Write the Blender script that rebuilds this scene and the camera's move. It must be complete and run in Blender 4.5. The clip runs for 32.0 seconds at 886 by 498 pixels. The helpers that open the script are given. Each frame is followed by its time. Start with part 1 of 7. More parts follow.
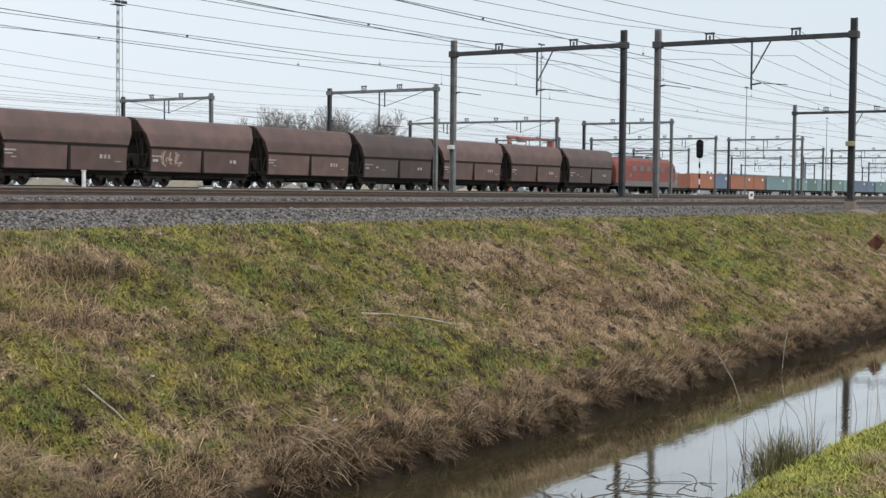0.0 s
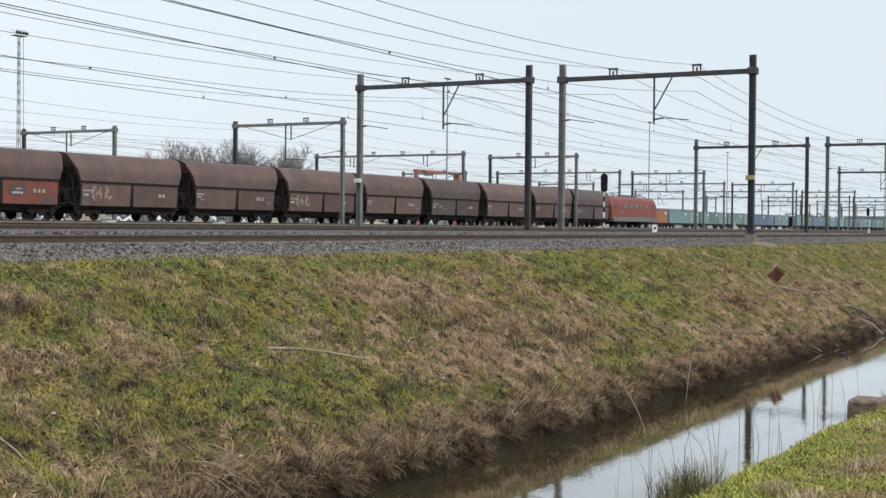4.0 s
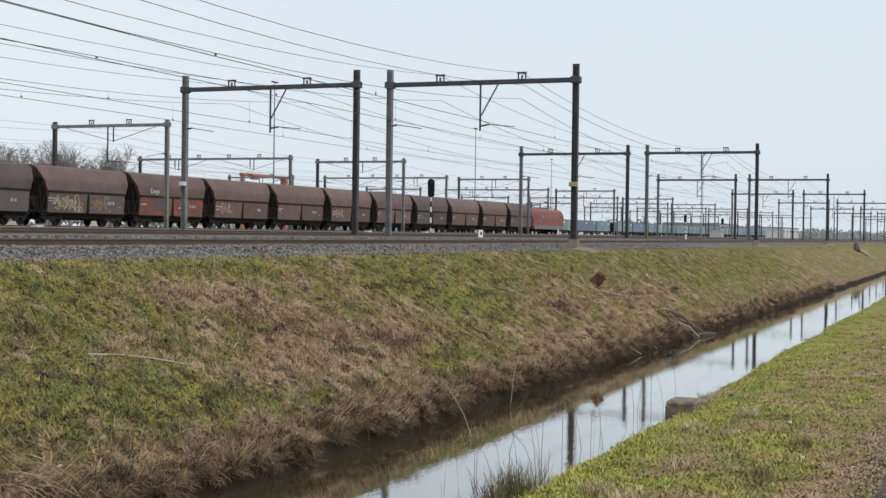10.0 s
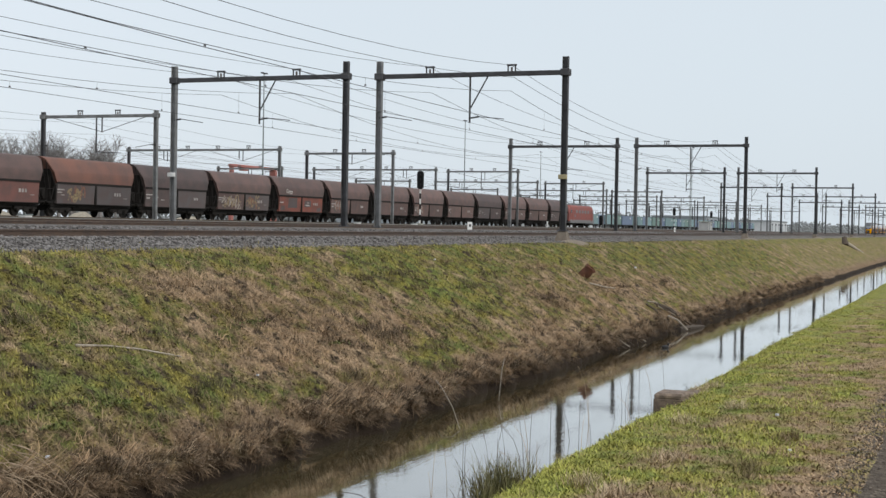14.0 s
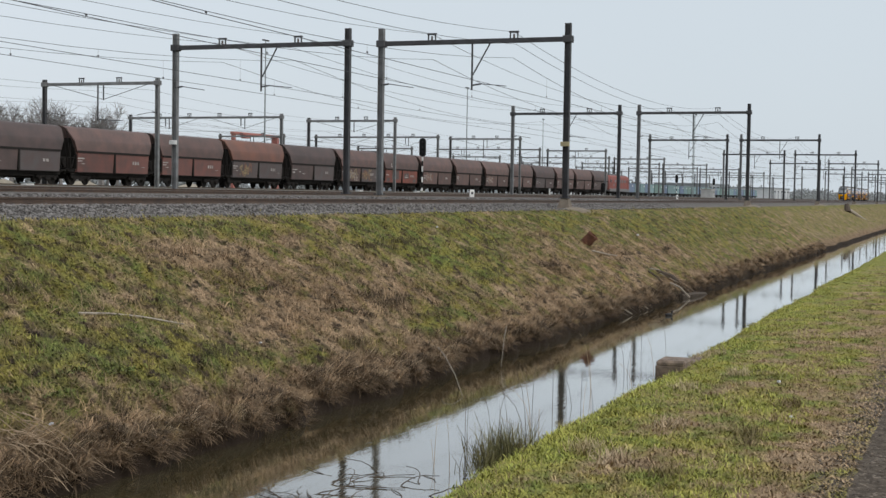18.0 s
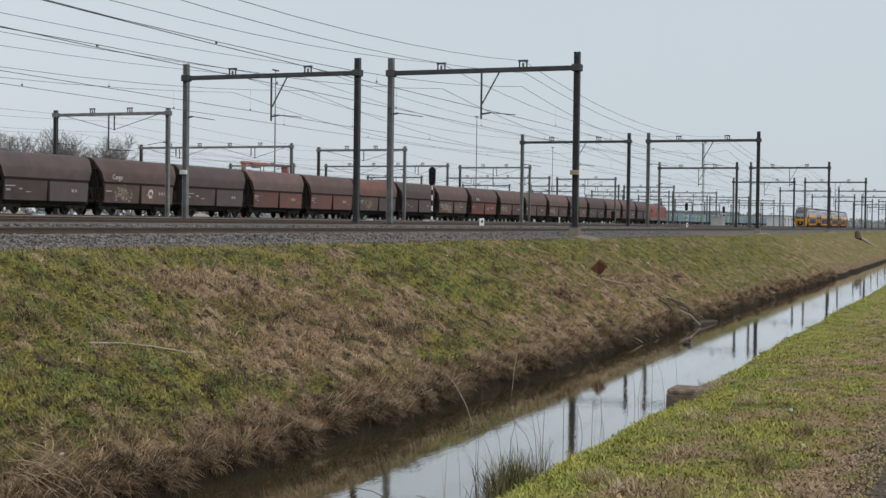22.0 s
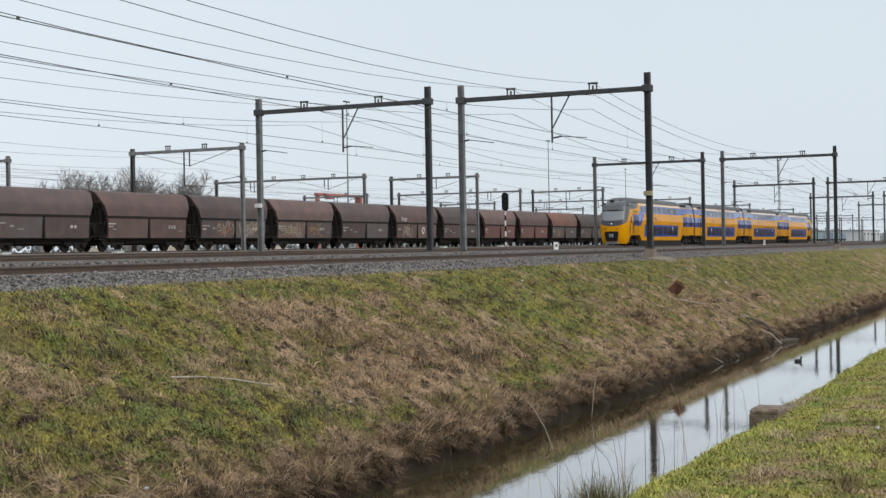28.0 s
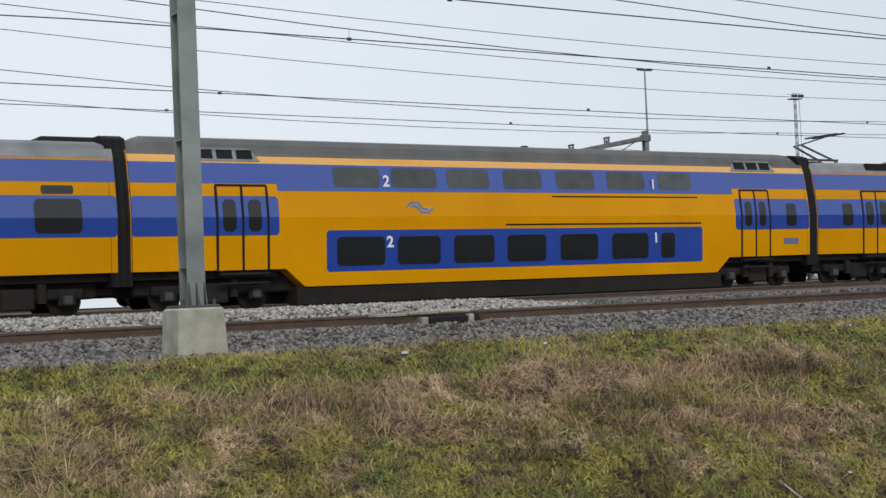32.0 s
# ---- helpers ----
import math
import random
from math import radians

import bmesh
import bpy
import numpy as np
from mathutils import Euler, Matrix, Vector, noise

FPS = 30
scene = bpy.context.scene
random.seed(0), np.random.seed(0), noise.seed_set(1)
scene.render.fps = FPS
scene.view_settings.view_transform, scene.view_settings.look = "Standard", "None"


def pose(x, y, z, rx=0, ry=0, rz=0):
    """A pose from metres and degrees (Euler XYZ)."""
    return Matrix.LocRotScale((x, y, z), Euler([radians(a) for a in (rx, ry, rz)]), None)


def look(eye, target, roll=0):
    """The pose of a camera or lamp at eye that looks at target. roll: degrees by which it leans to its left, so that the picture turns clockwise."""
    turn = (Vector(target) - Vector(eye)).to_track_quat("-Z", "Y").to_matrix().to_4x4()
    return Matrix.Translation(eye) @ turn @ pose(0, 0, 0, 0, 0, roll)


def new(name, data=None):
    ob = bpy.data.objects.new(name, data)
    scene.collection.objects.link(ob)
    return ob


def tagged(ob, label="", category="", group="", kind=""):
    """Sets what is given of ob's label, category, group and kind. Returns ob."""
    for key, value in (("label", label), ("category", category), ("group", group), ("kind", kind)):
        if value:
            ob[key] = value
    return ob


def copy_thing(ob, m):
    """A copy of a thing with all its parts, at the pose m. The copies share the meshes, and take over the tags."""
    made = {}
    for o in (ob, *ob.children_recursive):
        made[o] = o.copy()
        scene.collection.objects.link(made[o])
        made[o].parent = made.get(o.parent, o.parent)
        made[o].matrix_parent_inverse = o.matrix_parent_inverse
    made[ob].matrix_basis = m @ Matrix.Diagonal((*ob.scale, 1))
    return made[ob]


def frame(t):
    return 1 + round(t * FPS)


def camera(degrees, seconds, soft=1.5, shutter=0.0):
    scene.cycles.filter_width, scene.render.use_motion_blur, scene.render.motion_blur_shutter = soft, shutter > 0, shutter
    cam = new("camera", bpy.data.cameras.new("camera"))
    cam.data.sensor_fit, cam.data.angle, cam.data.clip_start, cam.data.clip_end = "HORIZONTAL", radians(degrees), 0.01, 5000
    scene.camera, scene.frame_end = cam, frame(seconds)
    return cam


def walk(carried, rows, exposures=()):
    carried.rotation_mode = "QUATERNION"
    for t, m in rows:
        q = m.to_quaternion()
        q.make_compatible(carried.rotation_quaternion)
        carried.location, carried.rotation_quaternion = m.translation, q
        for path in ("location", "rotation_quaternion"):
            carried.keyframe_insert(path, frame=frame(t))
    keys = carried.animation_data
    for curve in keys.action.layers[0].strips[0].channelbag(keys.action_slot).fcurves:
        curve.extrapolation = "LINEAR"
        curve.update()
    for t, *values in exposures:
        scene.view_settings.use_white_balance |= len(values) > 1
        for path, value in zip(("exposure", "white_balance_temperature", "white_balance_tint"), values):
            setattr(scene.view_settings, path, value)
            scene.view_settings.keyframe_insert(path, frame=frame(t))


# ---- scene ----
cam = camera(35.8, 32.0, soft=1.45)
EYE = (0.0, 0.0, 0.25)

# turn of the camera on its stand: seconds, then pose angles in degrees
TURNS = (
    (0, 87.675, -0.588, -57.416), (0.5, 87.966, -0.608, -58.678), (1, 88.277, -0.355, -59.092), (1.5, 88.717, -0.274, -59.633),
    (2, 89.272, -0.419, -60.424), (2.5, 89.620, -1.070, -61.473), (4.5, 88.825, -0.215, -61.541), (5, 87.874, 0.041, -62.840),
    (5.5, 87.529, 0.028, -64.892), (6, 87.397, 0.085, -66.131), (6.5, 87.327, 0.136, -66.742), (7, 87.683, 0.005, -66.877),
    (7.5, 88.518, -0.246, -66.781), (8, 89.015, -0.373, -67.258), (8.5, 89.133, -0.683, -67.560), (9, 89.297, -0.878, -67.920),
    (9.5, 89.272, -0.958, -68.147), (10, 89.383, -0.770, -68.502), (10.5, 89.579, -0.670, -68.753), (11, 89.832, -0.444, -68.910),
    (11.5, 89.989, -0.490, -69.089), (12, 89.849, -0.548, -69.098), (12.5, 89.491, -0.821, -69.296), (13, 89.441, -1.099, -69.383),
    (13.5, 89.218, -1.087, -69.140), (14, 89.059, -0.989, -68.955), (14.5, 89.017, -0.986, -68.908), (16.5, 87.705, -1.389, -68.530),
    (17, 87.515, -1.086, -68.549), (17.5, 87.498, -1.177, -68.699), (18, 87.701, -0.923, -68.863), (18.5, 87.916, -0.813, -68.975),
    (19, 88.083, -0.746, -68.970), (19.5, 88.285, -0.759, -68.788), (20, 88.440, -0.682, -68.688), (20.5, 88.547, -0.681, -68.599),
    (21, 88.642, -0.721, -68.481), (21.5, 88.682, -0.720, -68.441), (22, 88.893, -0.731, -68.455), (22.5, 88.885, -0.797, -68.502),
    (23, 88.880, -0.684, -68.541), (23.5, 88.839, -0.665, -68.271), (24, 88.425, -1.324, -68.301), (24.5, 88.498, -1.364, -66.766),
    (26.5, 88.854, -0.294, -66.825), (27, 89.038, 0.335, -66.247), (27.5, 89.517, 0.689, -65.779), (28, 89.999, 1.017, -65.355),
    (28.5, 90.067, 1.428, -64.381), (29, 89.989, 1.538, -62.518), (29.5, 90.016, 1.868, -60.866), (30, 90.310, 2.134, -58.414),
    (30.5, 90.922, 2.468, -53.585), (31, 91.374, 2.528, -48.749), (31.3, 91.779, 2.138, -43.953), (31.5, 92.006, 1.878, -40.017),
    (31.7, 92.189, 1.779, -35.840), (32, 92.069, 2.437, -29.322),
)
walk(cam, [(t, pose(*EYE, rx, ry, rz)) for t, rx, ry, rz in TURNS],
     exposures=[(0, 0.13), (4, 0.18), (7, 0.07), (8, 0.02), (9, 0.12), (13, 0.08), (15, 0.06), (17, 0.03), (18.2, -0.1), (19.2, -0.22), (20, -0.30), (21, -0.28), (22.3, -0.16), (24, 0.05), (28, 0.06), (30.5, 0.0), (32, -0.08)])

# ---- light ----
world = bpy.data.worlds.new("overcast_sky")
scene.world = world
world.use_nodes = True
wn = world.node_tree.nodes
wl = world.node_tree.links
sky = wn.new("ShaderNodeTexSky")
sky.sky_type = "NISHITA"
sky.sun_disc = False
sky.sun_elevation = radians(38)
sky.sun_rotation = radians(200)
sky.air_density, sky.dust_density, sky.ozone_density = 1.0, 3.0, 1.0
coord = wn.new("ShaderNodeTexCoord")
axis = wn.new("ShaderNodeSeparateXYZ")
wl.new(coord.outputs["Generated"], axis.inputs[0])
cloud = wn.new("ShaderNodeValToRGB")  # the overcast is a little thinner across the tracks than along them
cloud.color_ramp.elements[0].position, cloud.color_ramp.elements[0].color = 0.35, (7.9, 8.35, 9.0, 1)
cloud.color_ramp.elements[1].position, cloud.color_ramp.elements[1].color = 0.98, (6.3, 7.0, 7.6, 1)
wl.new(axis.outputs["X"], cloud.inputs["Fac"])
veil = wn.new("ShaderNodeTexNoise")
veil.inputs["Scale"].default_value = 1.6
veil.inputs["Detail"].default_value = 5
wl.new(coord.outputs["Generated"], veil.inputs["Vector"])
amount = wn.new("ShaderNodeMapRange")
amount.inputs["To Min"].default_value, amount.inputs["To Max"].default_value = 0.80, 0.95
wl.new(veil.outputs["Fac"], amount.inputs["Value"])
blend = wn.new("ShaderNodeMix")
blend.data_type = "RGBA"
wl.new(amount.outputs["Result"], blend.inputs["Factor"])
wl.new(sky.outputs["Color"], blend.inputs["A"])
wl.new(cloud.outputs["Color"], blend.inputs["B"])
wl.new(blend.outputs["Result"], wn["Background"].inputs["Color"])
wn["Background"].inputs["Strength"].default_value = 0.112

sun = new("sun", bpy.data.lights.new("sun", "SUN"))
sun.data.energy, sun.data.angle, sun.data.color = 1.5, radians(25), (1.0, 0.96, 0.9)
sun.matrix_world = look((0, -60, 50), (20, 0, 0))


# ---- materials ----
def material(name, color, rough=0.7, metal=0.0, second=None, scale=3.0, fine=40.0, bump=0.15, spread=0.25, where="Object", mottle=0.5, spec=0.5):
    """A surface with stains at one scale and grain at another; second is the colour of its stains."""
    m = bpy.data.materials.new(name)
    m.use_nodes = True
    n, l = m.node_tree.nodes, m.node_tree.links
    b = n["Principled BSDF"]
    b.inputs["Metallic"].default_value = metal
    b.inputs["Specular IOR Level"].default_value = spec
    tc = n.new("ShaderNodeTexCoord")
    big, small = n.new("ShaderNodeTexNoise"), n.new("ShaderNodeTexNoise")
    big.inputs["Scale"].default_value, big.inputs["Detail"].default_value = scale, 6
    small.inputs["Scale"].default_value, small.inputs["Detail"].default_value = fine, 4
    l.new(tc.outputs[where], big.inputs["Vector"])
    l.new(tc.outputs[where], small.inputs["Vector"])
    ramp = n.new("ShaderNodeValToRGB")
    dark = second or [c * (1 - spread) for c in color]
    ramp.color_ramp.elements[0].position, ramp.color_ramp.elements[1].position = 0.5 - mottle * 0.5, 0.5 + mottle * 0.3
    ramp.color_ramp.elements[0].color = (*dark, 1)
    ramp.color_ramp.elements[1].color = (*color, 1)
    l.new(big.outputs["Fac"], ramp.inputs["Fac"])
    info = n.new("ShaderNodeObjectInfo")
    tone = n.new("ShaderNodeMapRange")
    tone.inputs["To Min"].default_value, tone.inputs["To Max"].default_value = 1 - spread * 0.5, 1 + spread * 0.5
    l.new(info.outputs["Random"], tone.inputs["Value"])
    grain = n.new("ShaderNodeMapRange")
    grain.inputs["To Min"].default_value, grain.inputs["To Max"].default_value = 1 - spread * 0.7, 1 + spread * 0.7
    l.new(small.outputs["Fac"], grain.inputs["Value"])
    mul = n.new("ShaderNodeMath")
    mul.operation = "MULTIPLY"
    l.new(tone.outputs["Result"], mul.inputs[0])
    l.new(grain.outputs["Result"], mul.inputs[1])
    sc = n.new("ShaderNodeVectorMath")
    sc.operation = "SCALE"
    l.new(ramp.outputs["Color"], sc.inputs[0])
    l.new(mul.outputs["Value"], sc.inputs["Scale"])
    l.new(sc.outputs["Vector"], b.inputs["Base Color"])
    rr = n.new("ShaderNodeMapRange")
    rr.inputs["To Min"].default_value, rr.inputs["To Max"].default_value = max(0.02, rough - 0.12), min(1, rough + 0.12)
    l.new(big.outputs["Fac"], rr.inputs["Value"])
    l.new(rr.outputs["Result"], b.inputs["Roughness"])
    if bump:
        bp = n.new("ShaderNodeBump")
        bp.inputs["Strength"].default_value, bp.inputs["Distance"].default_value = bump, 0.02
        l.new(small.outputs["Fac"], bp.inputs["Height"])
        l.new(bp.outputs["Normal"], b.inputs["Normal"])
    return m


STEEL = material("weathered_steel", (0.065, 0.066, 0.07), 0.6, 0.2, (0.036, 0.034, 0.033), 2.0, 60)
GALV = material("galvanised_steel", (0.24, 0.27, 0.27), 0.5, 0.4, (0.13, 0.15, 0.145), 1.5, 50)
WIRE = material("overhead_wire", (0.05, 0.05, 0.05), 0.5, 0.5, None, 4, 80, 0)
INSUL = material("insulator", (0.12, 0.10, 0.09), 0.35)
CONCRETE = material("concrete", (0.36, 0.35, 0.31), 0.9, 0, (0.20, 0.21, 0.15), 3.0, 50, 0.4, 0.3)
SLEEPER = material("sleeper_concrete", (0.25, 0.22, 0.19), 0.9, 0, (0.13, 0.10, 0.08), 2.0, 50, 0.3, 0.3)
RAIL = material("rusty_rail", (0.10, 0.065, 0.045), 0.6, 0.3, (0.05, 0.035, 0.028), 3.0, 60)
RAILTOP = material("worn_rail_head", (0.30, 0.29, 0.28), 0.3, 0.9, None, 2.0, 40, 0.05)
WHITE = material("white_paint", (0.72, 0.72, 0.70), 0.5, 0, (0.5, 0.5, 0.48), 3, 40, 0.05, 0.1)
YELLOWBOX = material("faded_yellow_box", (0.42, 0.36, 0.20), 0.6)
BLACK = material("black_rubber", (0.013, 0.013, 0.014), 0.8, spec=0.2)
UNDER = material("dirty_underframe", (0.024, 0.021, 0.019), 0.85, 0.0, (0.013, 0.012, 0.011), 2.0, 30, spec=0.2)
RED = material("signal_red", (0.45, 0.05, 0.03), 0.4)
LIGHTS = material("lamp_lens", (0.45, 0.42, 0.33), 0.2)
LIGHTS.node_tree.nodes["Principled BSDF"].inputs["Emission Color"].default_value = (1.0, 0.78, 0.42, 1)
LIGHTS.node_tree.nodes["Principled BSDF"].inputs["Emission Strength"].default_value = 0.7


# ---- building helpers ----
class Geo:
    """Vertices and faces of one mesh."""

    def __init__(self):
        self.v, self.f = [], []

    def add(self, vs, fs):
        k = len(self.v)
        self.v += [tuple(p) for p in vs]
        self.f += [tuple(i + k for i in f) for f in fs]
        return self

    def box(self, x, y, z, sx, sy, sz, c=0.0, m=None):
        """A box round (x, y, z), chamfered by c."""
        a, b, d = sx / 2, sy / 2, sz / 2
        if c <= 0:
            vs = [(i * a, j * b, k * d) for i in (-1, 1) for j in (-1, 1) for k in (-1, 1)]
            fs = [(0, 1, 3, 2), (4, 6, 7, 5), (0, 4, 5, 1), (2, 3, 7, 6), (0, 2, 6, 4), (1, 5, 7, 3)]
        else:
            c = min(c, a * 0.9, b * 0.9, d * 0.9)
            ring = [(-a + c, -b), (a - c, -b), (a, -b + c), (a, b - c), (a - c, b), (-a + c, b), (-a, b - c), (-a, -b + c)]
            inn = [(-a + c, -b + c), (a - c, -b + c), (a - c, -b + c), (a - c, b - c), (a - c, b - c), (-a + c, b - c), (-a + c, b - c), (-a + c, -b + c)]
            vs = [(p, q, -d) for p, q in inn] + [(p, q, -d + c) for p, q in ring] + [(p, q, d - c) for p, q in ring] + [(p, q, d) for p, q in inn]
            fs = [tuple(reversed(range(8))), tuple(range(24, 32))]
            fs += [(8 * r + i, 8 * r + (i + 1) % 8, 8 * r + 8 + (i + 1) % 8, 8 * r + 8 + i) for r in range(3) for i in range(8)]
        if m is not None:
            vs = [m @ Vector(p) for p in vs]
        return self.add([(p[0] + x, p[1] + y, p[2] + z) for p in vs], fs)

    def tube(self, p, q, r, n=8, r2=None, caps=True):
        """A round bar from p to q, tapering from r to r2."""
        p, q = Vector(p), Vector(q)
        w = (q - p).normalized()
        u = w.orthogonal().normalized()
        s = w.cross(u)
        r2 = r if r2 is None else r2
        k = [(math.cos(2 * math.pi * i / n), math.sin(2 * math.pi * i / n)) for i in range(n)]
        vs = [p + (u * a + s * b) * r for a, b in k] + [q + (u * a + s * b) * r2 for a, b in k]
        fs = [(i, (i + 1) % n, n + (i + 1) % n, n + i) for i in range(n)]
        if caps:
            fs += [tuple(reversed(range(n))), tuple(range(n, 2 * n))]
        return self.add(vs, fs)

    def bar(self, p, q, w, h):
        """A square bar from p to q."""
        p, q = Vector(p), Vector(q)
        d = (q - p).normalized()
        u = d.cross(Vector((0, 0, 1)))
        u = u.normalized() if u.length > 1e-4 else Vector((1, 0, 0))
        s = u.cross(d)
        vs = [e + u * a * w / 2 + s * b * h / 2 for e in (p, q) for a, b in ((-1, -1), (1, -1), (1, 1), (-1, 1))]
        return self.add(vs, [(3, 2, 1, 0), (4, 5, 6, 7), (0, 1, 5, 4), (1, 2, 6, 5), (2, 3, 7, 6), (3, 0, 4, 7)])

    def loft(self, rings, closed=True, caps=True):
        """Skin over rings of equal length."""
        n = len(rings[0])
        fs = []
        for r in range(len(rings) - 1):
            for i in range(n if closed else n - 1):
                j = (i + 1) % n
                fs.append((r * n + i, r * n + j, (r + 1) * n + j, (r + 1) * n + i))
        if caps:
            fs += [tuple(reversed(range(n))), tuple(range((len(rings) - 1) * n, len(rings) * n))]
        return self.add([p for r in rings for p in r], fs)

    def mesh(self, name, mat, smooth=False):
        me = bpy.data.meshes.new(name)
        me.from_pydata(self.v, [], self.f)
        me.materials.append(mat)
        bm = bmesh.new()
        bm.from_mesh(me)
        bmesh.ops.recalc_face_normals(bm, faces=bm.faces)
        bm.to_mesh(me)
        bm.free()
        if smooth:
            me.shade_smooth()
            me.set_sharp_from_angle(angle=radians(35))
        return me


def part(name, geo, mat, parent=None, label="", smooth=False):
    ob = new(name, geo.mesh(name, mat, smooth) if isinstance(geo, Geo) else geo)
    if parent is not None:
        ob.parent = parent
    if label:
        ob["label"] = label
    return ob


def at(ob, x, y, z, rz=0.0):
    ob.matrix_basis = pose(x, y, z, 0, 0, rz)
    return ob


def thing(name, label, category, group="", x=0.0, y=0.0, z=0.0, rz=0.0):
    return at(tagged(new(name), label, category, group), x, y, z, rz)


def quick(name, verts, faces, mat, smooth=False):
    """A mesh from arrays, all faces with equal corners."""
    verts, faces = np.asarray(verts, np.float32), np.asarray(faces, np.int32)
    me = bpy.data.meshes.new(name)
    k = faces.shape[1]
    me.vertices.add(len(verts))
    me.vertices.foreach_set("co", verts.ravel())
    me.loops.add(faces.size)
    me.loops.foreach_set("vertex_index", faces.ravel())
    me.polygons.add(len(faces))
    me.polygons.foreach_set("loop_start", np.arange(0, faces.size, k, dtype=np.int32))
    me.materials.append(mat)
    me.update(calc_edges=True)
    if smooth:
        me.shade_smooth()
    return me

# ---- the lie of the land (y runs across the tracks, x along them) ----
WATER = -4.35
PROFILE = [(-4000, -3.6), (-60, -3.7), (-3, -3.72), (1.4, -3.78), (1.7, -3.75), (4.5, -3.78), (6.2, -3.85), (6.8, -4.02), (7.15, -4.33), (7.4, -4.8), (8.2, -5.1),
           (11.6, -5.1), (12.25, -4.75), (12.40, -4.45), (12.46, -4.12), (12.62, -3.97), (13.0, -3.78), (13.3, -3.60), (15.0, -2.55), (17.0, -1.32), (18.2, -0.70), (18.7, -0.50), (19.3, -0.44), (19.75, -0.46), (20.1, -0.42),
           (21.0, -0.22), (24.2, -0.20), (24.85, -0.24), (25.5, -0.17), (28.7, -0.14), (30.2, 0.02), (31.5, 0.08), (33.4, 0.06), (37.0, 0.06), (38.2, 0.12), (41.6, 0.16),
           (44.0, 0.36), (57.0, 0.40), (60.0, 0.34), (100, 0.28), (130, 0.2), (200, 0.0), (4000, 0.0)]
PY, PZ = [p[0] for p in PROFILE], [p[1] for p in PROFILE]


def land(x, y):
    """Height of the ground."""
    z = float(np.interp(y, PY, PZ))
    if 12.45 < y < 19.2:
        w = min(1, (y - 12.45) / 0.5, (19.2 - y) / 1.7)
        foot = max(0.0, 1 - abs(y - 13.1) / 0.9)
        z += w * (0.22 * foot * noise.noise((x * 1.5, y * 1.8, 15)) + 0.16 * noise.noise((x * 0.22, y * 0.35, 0)) + 0.15 * noise.noise((x * 0.9, y * 1.1, 3)) + 0.11 * noise.noise((x * 2.0, y * 2.2, 7)))
    elif 1.6 < y < 7.2:
        w = min(1, (y - 1.6), (7.2 - y) / 0.4)
        z += w * (0.06 * noise.noise((x * 0.3, y * 0.5, 1)) + 0.06 * noise.noise((x * 1.7, y * 1.9, 5)))
    elif y < 1.6 and y > -20:
        z += 0.03 * noise.noise((x * 1.1, y * 1.3, 9))
    d2 = (x * x + (y + 1.0) ** 2) / 7.0
    if d2 < 30:
        z += 2.35 * math.exp(-d2)
    return z


def shore(x):
    """How far the foot of the embankment wanders."""
    return 0.30 * noise.noise((x * 0.16, 0.3, 11)) + 0.30 * noise.noise((x * 0.7, 2.3, 11)) + 0.24 * noise.noise((x * 1.7, 0.3, 4)) + 0.10 * noise.noise((x * 4.1, 0.7, 4))


def near_shore(x):
    return 0.22 * noise.noise((x * 0.12, 5.3, 21)) + 0.12 * noise.noise((x * 0.8, 1.3, 21))


def spots(n, l, vec, scale, lo, hi, detail=5, rough=0.6):
    t = n.new("ShaderNodeTexNoise")
    t.inputs["Scale"].default_value, t.inputs["Detail"].default_value, t.inputs["Roughness"].default_value = scale, detail, rough
    l.new(vec, t.inputs["Vector"])
    r = n.new("ShaderNodeMapRange")
    r.inputs["From Min"].default_value, r.inputs["From Max"].default_value = lo, hi
    l.new(t.outputs["Fac"], r.inputs["Value"])
    return r.outputs["Result"]


def mixed(n, l, fac, a, b):
    x = n.new("ShaderNodeMix")
    x.data_type = "RGBA"
    for key, v in (("Factor", fac), ("A", a), ("B", b)):
        if isinstance(v, (tuple, list)):
            x.inputs[key].default_value = (*v, 1)
        elif isinstance(v, float):
            x.inputs[key].default_value = v
        else:
            l.new(v, x.inputs[key])
    return x.outputs["Result"]


def ramped(n, l, value, lo, hi):
    r = n.new("ShaderNodeMapRange")
    r.inputs["From Min"].default_value, r.inputs["From Max"].default_value = lo, hi
    l.new(value, r.inputs["Value"])
    return r.outputs["Result"]


MOSS, GRASS, STRAW, EARTH, RED_EARTH = (0.225, 0.195, 0.050), (0.128, 0.146, 0.041), (0.35, 0.252, 0.156), (0.050, 0.037, 0.026), (0.245, 0.148, 0.080)


def math_node(n, l, op, a, b):
    x = n.new("ShaderNodeMath")
    x.operation = op
    for k, v in enumerate((a, b)):
        if isinstance(v, float):
            x.inputs[k].default_value = v
        else:
            l.new(v, x.inputs[k])
    return x.outputs["Value"]


